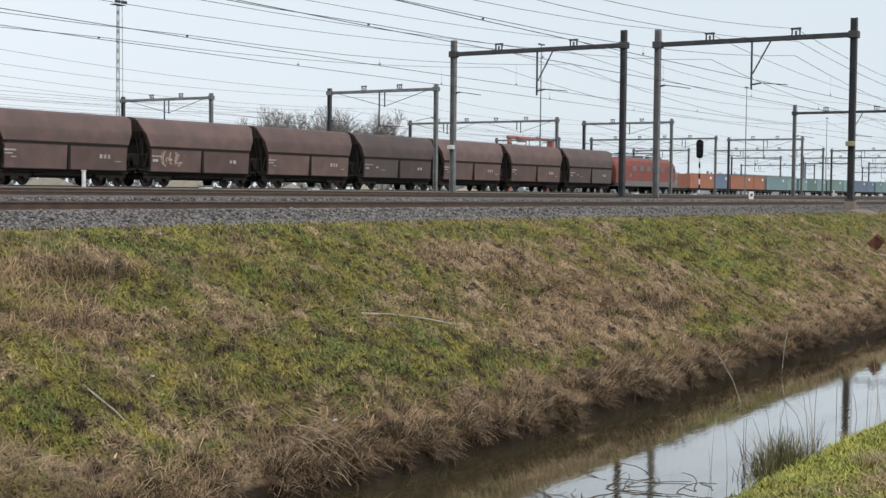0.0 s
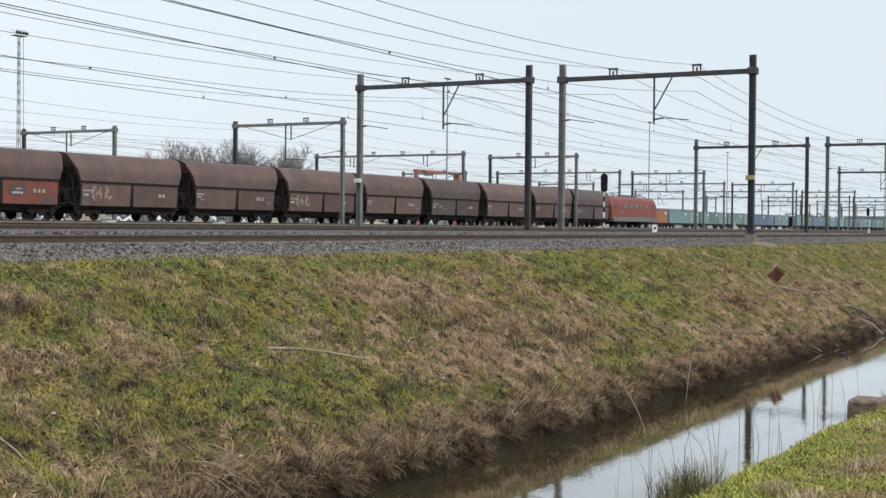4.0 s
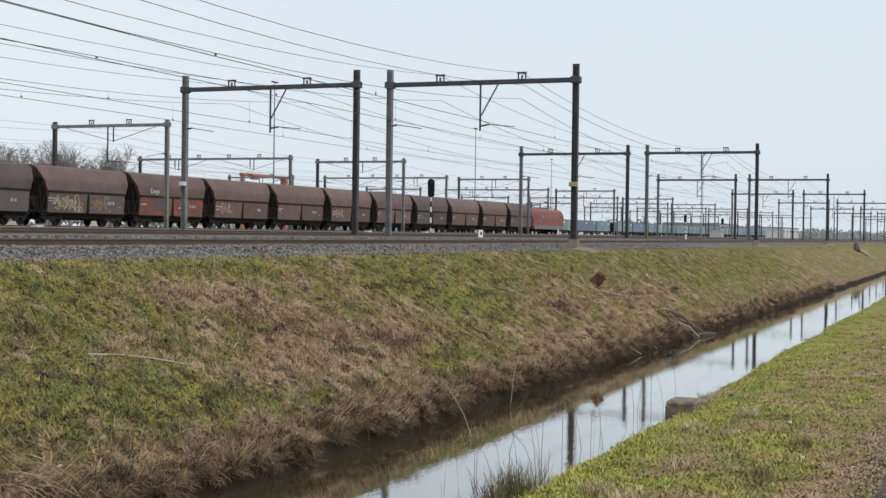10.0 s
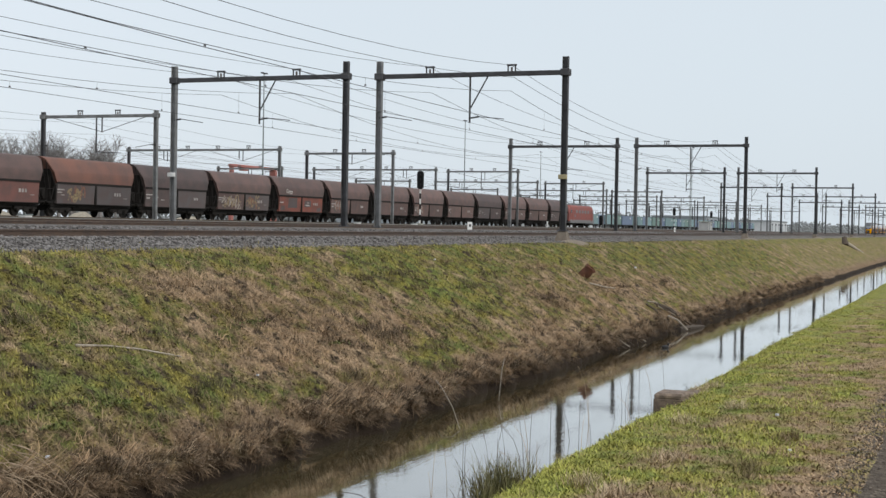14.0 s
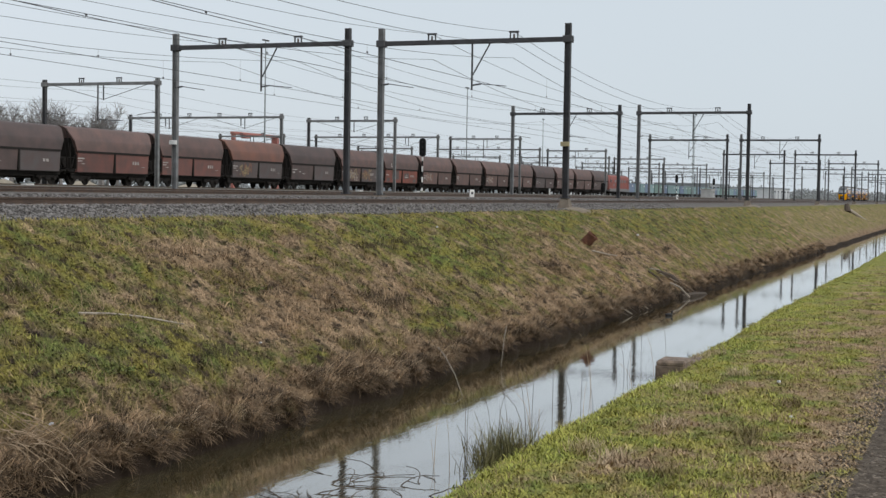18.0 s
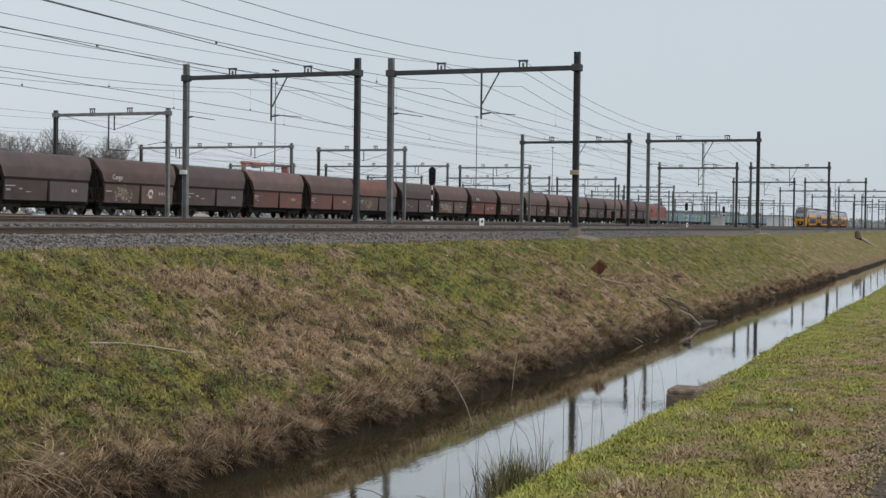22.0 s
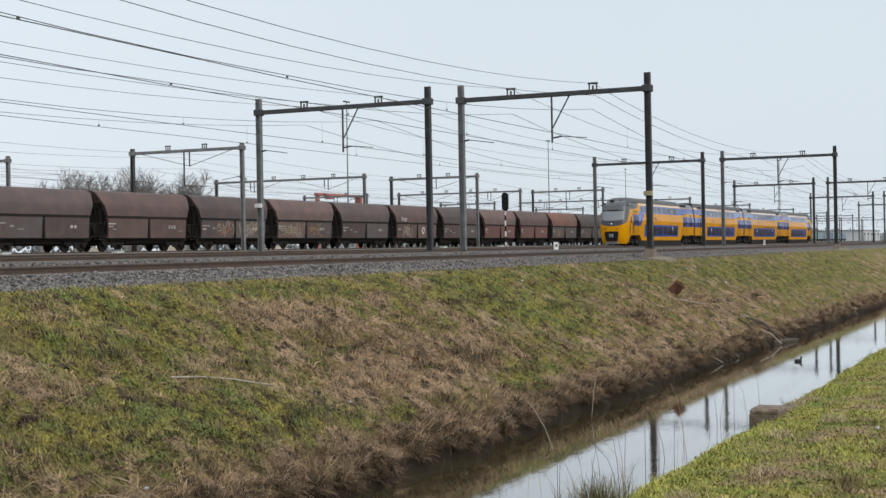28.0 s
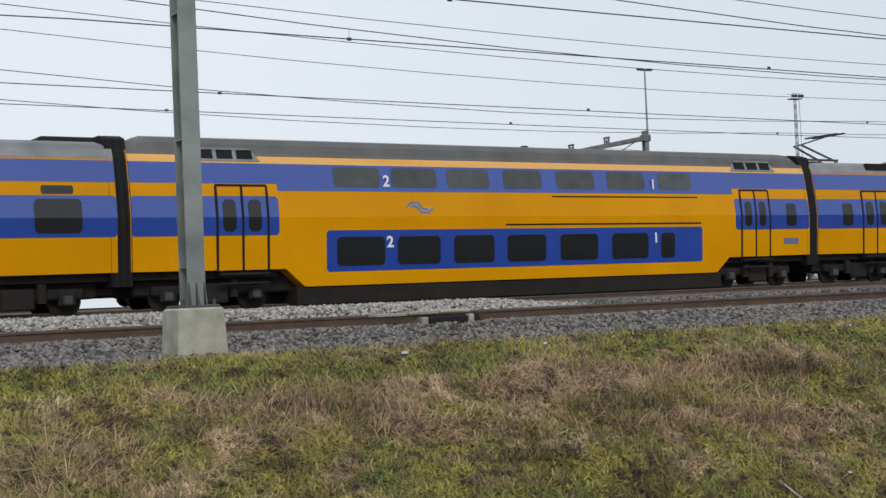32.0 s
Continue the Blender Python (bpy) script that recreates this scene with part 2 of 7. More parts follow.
# where the turf is green and where straw has matted: x, y, half length along the tracks, half width
GREENS = ((18.6, 15.1, 2.4, 0.8), (20.6, 14.6, 1.8, 0.7), (23.6, 14.4, 1.8, 0.6), (22.3, 13.9, 1.6, 0.4), (26.4, 13.7, 1.4, 0.3), (20.5, 17.0, 3.2, 0.7), (42.2, 16.3, 3.0, 1.3), (40.0, 17.6, 3.0, 0.5), (44.0, 15.0, 1.8, 0.6), (36.2, 13.9, 1.8, 0.4), (48.0, 17.3, 3.0, 0.6),
          (87.0, 15.8, 14.0, 1.2), (60.0, 17.7, 5.0, 0.5), (9.5, 15.6, 2.6, 0.8), (13.0, 14.8, 1.8, 0.6), (6.5, 18.3, 3.0, 0.4), (75.0, 17.0, 6.0, 0.8), (110.0, 16.4, 10.0, 1.2))
STRAWS = ((31.0, 15.4, 3.8, 1.1), (28.3, 17.0, 2.2, 0.5), (27.8, 14.4, 2.2, 0.6), (36.7, 15.1, 2.0, 0.6), (33.3, 17.6, 1.2, 0.3), (37.0, 18.0, 1.2, 0.25), (61.2, 15.6, 2.8, 0.7), (51.0, 15.2, 2.2, 0.6), (56.0, 14.3, 4.5, 0.8),
          (15.2, 17.6, 1.9, 0.4), (14.5, 16.1, 1.4, 0.4), (18.3, 15.8, 1.4, 0.35), (7.0, 17.4, 1.3, 0.3), (11.8, 17.4, 1.5, 0.32), (15.9, 17.2, 1.3, 0.3), (12.0, 16.3, 1.4, 0.32), (70.0, 15.0, 6.0, 0.8), (46.0, 13.9, 3.0, 0.6), (9.0, 16.6, 1.1, 0.25))


def zone(p):
    """How much greener (above 0) or drier (below 0) than usual the turf is at points p."""
    x, y = p[..., 0].astype(float), p[..., 1].astype(float)
    bank = y > 9.5
    z = 0.06 * np.clip((y - 17.6) / 0.5, 0, 1) - 0.15 * np.clip((13.7 - y) / 0.8, 0, 1)
    for group, amount in ((GREENS, 0.12), (STRAWS, -0.12)):
        for cx, cy, rx, ry in group:
            z = z + amount * np.exp(-(((x - cx) / rx) ** 2 + ((y - cy) / ry) ** 2))
    near = 0.0 + 0.12 * np.clip((y - 4.6) / 1.6, 0, 1) - 0.06 * np.clip((3.6 - y) / 1.4, 0, 1) + 0.05 * np.sin(x * 0.9 + 1.3 * np.sin(y * 1.1)) * np.sin(y * 1.7 + 0.6 * x)
    return np.where(bank, z, near)


def lush(p):
    """Where the green is at its brightest: one hollow of the bank and the ditch's near edge."""
    x, y = p[..., 0].astype(float), p[..., 1].astype(float)
    far = np.exp(-(((x - 42) / 4.0) ** 2 + ((y - 16.6) / 1.3) ** 2)) + 0.15 * np.clip((y - 17.6) / 0.5, 0, 1)
    return np.clip(np.where(y > 9.5, far, 0.25 + 0.75 * np.clip((y - 4.6) / 1.4, 0, 1)), 0, 1)


def mark(me, verts, tone=None):
    """Stores zone, lush and, where given, the tone of each tuft on a mesh."""
    verts = np.asarray(verts, np.float32).reshape(-1, 3)
    for key, value in (("zone", zone(verts)), ("lush", lush(verts)), ("tone", tone)):
        if value is not None:
            me.attributes.new(key, "FLOAT", "POINT").data.foreach_set("value", np.asarray(value, np.float32))


def stored(n, key):
    x = n.new("ShaderNodeAttribute")
    x.attribute_name = key
    return x.outputs["Fac"]


def turf_color(n, l):
    """Winter turf: patches of moss and grass between matted straw, greener or drier by zone."""
    g = n.new("ShaderNodeNewGeometry")
    pos = g.outputs["Position"]
    sep = n.new("ShaderNodeSeparateXYZ")
    l.new(pos, sep.inputs[0])
    y = sep.outputs["Y"]
    patch = n.new("ShaderNodeTexNoise")
    patch.inputs["Scale"].default_value, patch.inputs["Detail"].default_value, patch.inputs["Roughness"].default_value = 0.9, 9, 0.68
    l.new(pos, patch.inputs["Vector"])
    v = math_node(n, l, "ADD", patch.outputs["Fac"], stored(n, "zone"))
    fac = ramped(n, l, v, 0.40, 0.56)
    hue = spots(n, l, pos, 1.3, 0.4, 0.6)
    side = ramped(n, l, y, 8.0, 7.0)
    bare = math_node(n, l, "SUBTRACT", 1.0, math_node(n, l, "MULTIPLY", side, 0.75))
    dry = mixed(n, l, spots(n, l, pos, 0.9, 0.42, 0.62), STRAW, RED_EARTH)
    dry = mixed(n, l, math_node(n, l, "MULTIPLY", bare, spots(n, l, pos, 3.0, 0.49, 0.63, 4, 0.55)), dry, EARTH)
    green = mixed(n, l, hue, MOSS, GRASS)
    green = mixed(n, l, math_node(n, l, "MULTIPLY", stored(n, "lush"), 0.75), green, mixed(n, l, hue, (0.25, 0.235, 0.055), (0.150, 0.185, 0.045)))
    near = math_node(n, l, "MULTIPLY", side, 0.6)
    green = mixed(n, l, near, green, mixed(n, l, hue, (0.36, 0.33, 0.085), (0.235, 0.275, 0.066)))
    green = mixed(n, l, math_node(n, l, "MULTIPLY", bare, spots(n, l, pos, 3.3, 0.50, 0.66, 4, 0.55)), green, EARTH)
    # darker brown patches in the straw towards the foot of the bank
    foot_dark = math_node(n, l, "MULTIPLY", ramped(n, l, y, 13.9, 12.9), ramped(n, l, y, 9.0, 9.1))
    foot_dark = math_node(n, l, "MULTIPLY", foot_dark, spots(n, l, pos, 2.6, 0.34, 0.56, 4, 0.6))
    dry = mixed(n, l, math_node(n, l, "MULTIPLY", foot_dark, 0.4), dry, (0.075, 0.050, 0.032))
    # dark patches for dead growth, with the shade of hollows put into colour
    dead = math_node(n, l, "MULTIPLY", math_node(n, l, "MULTIPLY", bare, spots(n, l, pos, 1.9, 0.50, 0.66, 6, 0.62)), 0.6)
    return pos, mixed(n, l, dead, mixed(n, l, fac, dry, green), (0.082, 0.060, 0.036))


def ground_material():
    m = bpy.data.materials.new("ground")
    m.use_nodes = True
    n, l = m.node_tree.nodes, m.node_tree.links
    b = n["Principled BSDF"]
    b.inputs["Roughness"].default_value = 0.95
    b.inputs["Specular IOR Level"].default_value = 0.15
    pos, col = turf_color(n, l)
    sep = n.new("ShaderNodeSeparateXYZ")
    l.new(pos, sep.inputs[0])
    jit = spots(n, l, pos, 2.4, 0.3, 0.7)
    sh = n.new("ShaderNodeMath")
    sh.operation = "MULTIPLY_ADD"
    sh.inputs[1].default_value = 0.7
    l.new(jit, sh.inputs[0])
    l.new(sep.outputs["Y"], sh.inputs[2])
    y = sh.outputs["Value"]
    mud = mixed(n, l, spots(n, l, pos, 5, 0.4, 0.6), (0.075, 0.060, 0.046), (0.13, 0.105, 0.08))
    # cut earth along the foot of the bank
    cut = ramped(n, l, sep.outputs["Z"], -3.98, -4.08)
    far_side = ramped(n, l, sep.outputs["Y"], 9.0, 9.1)
    cm = n.new("ShaderNodeMath")
    cm.operation = "MULTIPLY"
    l.new(cut, cm.inputs[0])
    l.new(far_side, cm.inputs[1])
    col = mixed(n, l, cm.outputs["Value"], col, (0.028, 0.020, 0.014))
    col = mixed(n, l, ramped(n, l, y, 2.55, 2.15), col, mud)
    sand = mixed(n, l, spots(n, l, pos, 3, 0.4, 0.6), (0.21, 0.17, 0.125), (0.15, 0.13, 0.10))
    col = mixed(n, l, ramped(n, l, y, 19.15, 19.4), col, sand)
    stone = mixed(n, l, spots(n, l, pos, 22, 0.42, 0.6, 3), (0.085, 0.077, 0.070), (0.20, 0.19, 0.175))
    col = mixed(n, l, ramped(n, l, y, 20.0, 20.3), col, stone)
    yard = mixed(n, l, spots(n, l, pos, 0.3, 0.4, 0.6), (0.17, 0.155, 0.13), (0.12, 0.12, 0.075))
    col = mixed(n, l, ramped(n, l, y, 43.5, 45.0), col, yard)
    l.new(col, b.inputs["Base Color"])
    bp = n.new("ShaderNodeBump")
    bp.inputs["Strength"].default_value, bp.inputs["Distance"].default_value = 0.9, 0.05
    l.new(spots(n, l, pos, 14, 0.2, 0.8, 6), bp.inputs["Height"])
    l.new(bp.outputs["Normal"], b.inputs["Normal"])
    return m


def build_ground():
    xs = [-4000, -800, -200, -60, -30] + list(np.arange(-12, 16, 0.8)) + list(np.arange(16, 60, 0.22)) + list(np.arange(60, 130, 0.5)) + list(np.arange(130, 300, 4.0)) + [330, 400, 500, 700, 1000, 1600, 2600, 4500]
    ys = [-4000, -500, -60, -20, -10] + list(np.arange(-6, 1.2, 0.7)) + list(np.arange(1.2, 6.4, 0.3)) + list(np.arange(6.4, 7.6, 0.15)) + [8, 9, 10, 11, 11.8, 12.2] + list(np.arange(12.35, 13.0, 0.09)) + list(np.arange(13.0, 19.4, 0.22)) + [19.5, 19.75, 20.1, 20.5] + [p for p in PY if p > 20.5]
    nx, ny = len(xs), len(ys)
    vs = np.zeros((nx, ny, 3), np.float32)
    for i, x in enumerate(xs):
        s = shore(x) if 0 < x < 300 else 0.0
        q = near_shore(x) if 0 < x < 300 else 0.0
        for j, y in enumerate(ys):
            yy = y
            if 11.7 < y < 16:
                yy = y + s * max(0, 1 - abs(y - 12.5) / 3.5)
            elif 5 < y < 9:
                yy = y + q * max(0, 1 - abs(y - 7.1) / 2)
            vs[i, j] = (x, yy, land(x, y))
    k = np.arange(nx * ny).reshape(nx, ny)
    fs = np.stack([k[:-1, :-1], k[1:, :-1], k[1:, 1:], k[:-1, 1:]], -1).reshape(-1, 4)
    ob = new("ground", quick("ground", vs.reshape(-1, 3), fs, ground_material(), True))
    mark(ob.data, vs)
    tagged(ob, "grassy embankment and gravel railway yard on flat land", "ground", kind="structure")
    return np.array(ys), vs


LAND_Y, LAND = build_ground()


def lie(x, y):
    """A point of the ground at x, y as it is built."""
    i = int(np.searchsorted(LAND[:, 0, 0], x)) - 1
    row = LAND[i] if x - LAND[i, 0, 0] < LAND[i + 1, 0, 0] - x else LAND[i + 1]
    return float(np.interp(y, row[:, 1], row[:, 2]))


def water_material():
    m = bpy.data.materials.new("ditch_water")
    m.use_nodes = True
    n, l = m.node_tree.nodes, m.node_tree.links
    b = n["Principled BSDF"]
    b.inputs["Base Color"].default_value = (0.070, 0.057, 0.030, 1)
    b.inputs["Roughness"].default_value = 0.04
    b.inputs["IOR"].default_value = 1.7
    g = n.new("ShaderNodeNewGeometry")
    mp = n.new("ShaderNodeMapping")
    mp.inputs["Scale"].default_value = (0.5, 2.2, 1)
    l.new(g.outputs["Position"], mp.inputs["Vector"])
    bp = n.new("ShaderNodeBump")
    bp.inputs["Strength"].default_value, bp.inputs["Distance"].default_value = 0.06, 0.012
    l.new(spots(n, l, mp.outputs["Vector"], 3.0, 0.2, 0.8, 3), bp.inputs["Height"])
    l.new(bp.outputs["Normal"], b.inputs["Normal"])
    l.new(bp.outputs["Normal"], b.inputs["Coat Normal"])
    b.inputs["Coat Weight"].default_value, b.inputs["Coat IOR"].default_value, b.inputs["Coat Roughness"].default_value = 1.0, 1.5, 0.03
    return m


part("water", Geo().add([(-300, 6.6, WATER), (2500, 6.6, WATER), (2500, 13.1, WATER), (-300, 13.1, WATER)], [(0, 1, 2, 3)]), water_material())
tagged(bpy.data.objects["water"], "calm brown ditch water reflecting the pale sky", "water", kind="structure")


# ---- tracks ----
RAIL_PROFILE = [(-0.075, -0.16), (0.075, -0.16), (0.075, -0.145), (0.012, -0.115), (0.012, -0.045), (0.036, -0.035), (0.036, -0.004), (0.03, 0), (-0.03, 0), (-0.036, -0.004), (-0.036, -0.035), (-0.012, -0.045), (-0.012, -0.115), (-0.075, -0.145)]


def bend(x):
    """How far the two farther main tracks swing towards the camera before they run straight."""
    return 0.5 - 4.4 * max(0.0, (120 - max(x, -40)) / 120) ** 2


def rail_geo(x0, x1, curved=False):
    xs = [x0] + [float(x) for x in range(-40, 124, 8)] + [x1] if curved else [x0, x1]
    return Geo().loft([[(x, a + (bend(x) if curved else 0.0), b) for a, b in RAIL_PROFILE] for x in xs])


def track(y, z, x0, x1, sleepers, name="railway_track", label="rusty steel rails on concrete sleepers in ballast"):
    t = thing(name, label, "railway track", "tracks", 0, y, z)
    t["kind"] = "structure"
    curved = 30 < y < 45
    g = rail_geo(x0, x1, curved)
    head = Geo()
    if curved:
        head.loft([[(x, a + bend(x), b) for a, b in ((-0.025, -0.001), (0.025, -0.001), (0.025, 0.003), (-0.025, 0.003))] for x in [x0] + [float(x) for x in range(-40, 124, 8)] + [x1]])
    else:
        head.box((x0 + x1) / 2, 0, 0.001, x1 - x0, 0.05, 0.004)
    ra, rb = g.mesh("rail", RAIL), head.mesh("rail_head", RAILTOP)
    for s in (-0.7525, 0.7525):
        r = part("rail", ra, RAIL, t)
        r.location.y = s
        h = part("rail_head", rb, RAILTOP, r, "bright worn running surface")
    if sleepers:
        one = Geo().box(0, 0, -0.26, 0.26, 2.55, 0.2, 0.03).mesh("sleeper", SLEEPER)
        for i in range(sleepers):
            s = part("sleeper", one, SLEEPER, t)
            s.location.x = -6 + i * 0.6
    return t


TRACKS = [(22.62, 0.0, 130), (27.1, 0.06, 0), (35.8, 0.2, 0), (40.37, 0.30, 0), (66.0, 0.5, 0), (70.6, 0.5, 0), (79.0, 0.5, 0), (84.0, 0.5, 0), (89.0, 0.5, 0), (95.0, 0.5, 0)]
for ty, tz, count in TRACKS:
    track(ty, tz, -150, 1500, count)


# ---- overhead line portals ----
def mast_geo(h, w=0.26, d=0.30):
    g = Geo()
    for s in (-1, 1):
        g.box(0, s * (d / 2 - 0.012), h / 2, w, 0.024, h)
    g.box(0, 0, h / 2, 0.02, d - 0.05, h)
    for z in np.arange(0.6, h, 1.9):
        g.box(0, 0, z, w * 0.9, d - 0.06, 0.02)
    return g


def add_mast(p, y, h, mat, sign=None):
    m = part("mast", mast_geo(h), mat, p)
    m.location.y = y
    b = part("base_plate", Geo().box(0, 0, 0.02, 0.5, 0.5, 0.04, 0.01), STEEL, m)
    for sx in (-0.19, 0.19):
        for sy in (-0.19, 0.19):
            part("bolt", Geo().tube((sx, sy, 0.04), (sx, sy, 0.12), 0.025, 6), STEEL, m)
    if sign is not None:
        s = part("sign_box", Geo().box(-0.22, 0, h * 0.31, 0.14, 0.46, 0.24, 0.02), sign, m)
    return m


def portal(span, h=9.0, mat=STEEL, far=None, hangers=(0.5,), stands=(0.28, 0.72), signs=(None, None), brace=True, below=0.82, label="dark steel overhead line portal spanning two tracks"):
    p = thing("catenary_portal", label, "gantry", "overhead line portals")
    add_mast(p, 0, h, mat, signs[0])
    add_mast(p, span, h, far or mat, signs[1])
    zb = h - below
    g = Geo()
    for dx in (-0.09, 0.09):
        g.box(dx, span / 2, zb, 0.06, span + 0.5, 0.24, 0.01)
    for y in np.arange(0.6, span, 1.2):
        g.box(0, y, zb, 0.14, 0.08, 0.2)
    part("beam", g, mat, p)
    for y in (0, span):
        part("clamp", Geo().box(0, y, zb, 0.42, 0.5, 0.36, 0.03), mat, p)
    for f in stands:
        y = span * f
        s = part("insulator_stand", Geo().box(0, y - 0.2, zb + 0.27, 0.07, 0.06, 0.32).box(0, y + 0.2, zb + 0.27, 0.07, 0.06, 0.32).box(0, y, zb + 0.45, 0.12, 0.54, 0.10, 0.02), STEEL, p)
        part("insulator", Geo().tube((0, y, zb + 0.13), (0, y, zb + 0.34), 0.06, 8), INSUL, s)
    for f in hangers:
        y = span * f
        hg = part("hanger", Geo().bar((0, y, zb), (0, y, zb - 2.55), 0.08, 0.08), mat, p)
        if brace:
            part("brace", Geo().bar((0, y - 1.05, zb), (0, y - 0.05, zb - 1.75), 0.06, 0.06), mat, hg)
        part("steady_arm", Geo().tube((0, y, zb - 2.3), (0.05, y - 0.5, zb - 2.22), 0.045, 6).tube((0.05, y - 0.5, zb - 2.22), (0.05, y - 1.9, zb - 2.36), 0.022, 6), STEEL, hg)
    for y, s in ((0, 1), (span, -1)):
        if s == 1 and brace:
            continue
        part("side_arm", Geo().tube((0, y, 5.95), (0, y + s * 0.45, 6.02), 0.05, 6).tube((0, y + s * 0.45, 6.02), (0, y + s * 1.9, 5.8), 0.022, 6), STEEL, p)
    return p


FOOT = material("earthy_concrete", (0.185, 0.155, 0.122), 0.95, 0, (0.11, 0.09, 0.07), 3.0, 50, 0.4, 0.3)


def plinth(x, y, zt, size=0.42, flare=1.9, mat=FOOT):
    g = Geo()
    a, b = size / 2, size / 2 * flare
    g.loft([[(-b, -b, -0.75), (b, -b, -0.75), (b, b, -0.75), (-b, b, -0.75)], [(-a, -a, -0.03), (a, -a, -0.03), (a, a, -0.03), (-a, a, -0.03)],
            [(-a + 0.03, -a + 0.03, 0), (a - 0.03, -a + 0.03, 0), (a - 0.03, a - 0.03, 0), (-a + 0.03, a - 0.03, 0)]])
    ob = part("mast_footing", g, mat)
    tagged(ob, "weathered concrete footing block under a steel mast", "concrete block", "mast footings")
    at(ob, x, y, zt)


GREYMAST = material("grey_mast_paint", (0.20, 0.205, 0.205), 0.55, 0.2, (0.11, 0.11, 0.105), 2.0, 50)
ROW0, STEP = 68.3, 61.3
base_r = portal(10.45, 9.0, STEEL, far=GREYMAST, signs=(YELLOWBOX, None))
at(base_r, ROW0, 19.65, 0.12)
base_l = portal(10.9, 9.05, STEEL, far=GREYMAST, hangers=(0.49,), signs=(None, WHITE))
at(base_l, ROW0, 32.1, 0.15)
plain_r = portal(10.4, 9.0, STEEL, far=GREYMAST)
at(plain_r, ROW0 + STEP, 19.7, 0.1)
plain_l = portal(10.8, 9.0, STEEL, far=GREYMAST, hangers=(0.49,))
at(plain_l, ROW0 + STEP, 32.0, 0.1)
for k in range(2, 11):
    copy_thing(plain_r, pose(ROW0 + STEP * k, 19.6, 0.1))
    copy_thing(plain_l, pose(ROW0 + STEP * k, 31.9, 0.1))
for k in range(0, 8):
    plinth(ROW0 + STEP * k, 19.65, 0.12)
    plinth(ROW0 + STEP * k, 30.1, 0.1, 0.6, 1.3)
    plinth(ROW0 + STEP * k, 32.0, 0.1, 0.6, 1.3)
    plinth(ROW0 + STEP * k, 42.9, 0.15, 0.6, 1.3)

SAND = material("trodden_sand", (0.25, 0.205, 0.15), 0.95, 0, (0.15, 0.125, 0.095), 2.5, 40, 0.5, 0.3)
for k in range(0, 4):
    rings = []
    for f in (0.0, 0.34, 0.67, 1.0):
        rings.append([(math.cos(a) * 2.6 * (1 - 0.9 * f) * (1 + 0.22 * noise.noise((math.cos(a) * 2, math.sin(a) * 2, k))), math.sin(a) * 0.95 * (1 - 0.9 * f) * (1 + 0.22 * noise.noise((math.cos(a) * 2, math.sin(a) * 2, k))),
                       (-0.6, -0.02, 0.09, 0.14)[int(f * 3 + 0.1)] + 0.02 * noise.noise((a * 3, f * 3, k))) for a in [j * math.pi / 12 for j in range(24)]])
    tagged(at(part("sand_mound", Geo().loft(rings), SAND, smooth=True), ROW0 + STEP * k, 19.2, -0.46), "trodden pale sand heaped round a mast footing", "sand", "sand heaps")

# the wide portal beside the camera: only its near mast comes into view
wide = thing("catenary_portal", "grey galvanised steel mast of a wide overhead line portal", "gantry", "overhead line portals", 6.75, 19.6, 0.27)
big = part("mast", mast_geo(8.9, 0.28, 0.36), GALV, wide)
part("base_plate", Geo().box(0, 0, 0.02, 0.62, 0.62, 0.04, 0.01), STEEL, big)
for sx in (-0.24, 0.0, 0.24):
    part("bolt", Geo().tube((sx, -0.24, 0.03), (sx, -0.24, 0.12), 0.03, 6), STEEL, big)
    part("gusset", Geo().add([(sx * 0.5 - 0.012, -0.17, 0.04), (sx * 0.5 + 0.012, -0.17, 0.04), (sx * 0.5 + 0.012, -0.29, 0.04), (sx * 0.5 - 0.012, -0.29, 0.04), (sx * 0.5 - 0.012, -0.17, 0.4), (sx * 0.5 + 0.012, -0.17, 0.4)],
                          [(0, 1, 2, 3), (0, 4, 5, 1), (3, 2, 5, 4), (0, 3, 4), (1, 5, 2)]), STEEL, big)
m2 = part("mast", mast_geo(8.9, 0.28, 0.36), GALV, wide)
m2.location.y = 23.6
part("beam", Geo().box(-0.1, 11.8, 8.3, 0.06, 24, 0.4, 0.01).box(0.1, 11.8, 8.3, 0.06, 24, 0.4, 0.01), GALV, wide)
plinth(6.75, 19.6, 0.27, 0.70, 1.1, CONCRETE)
plinth(6.75, 43.2, 0.27, 0.9, 1.1)

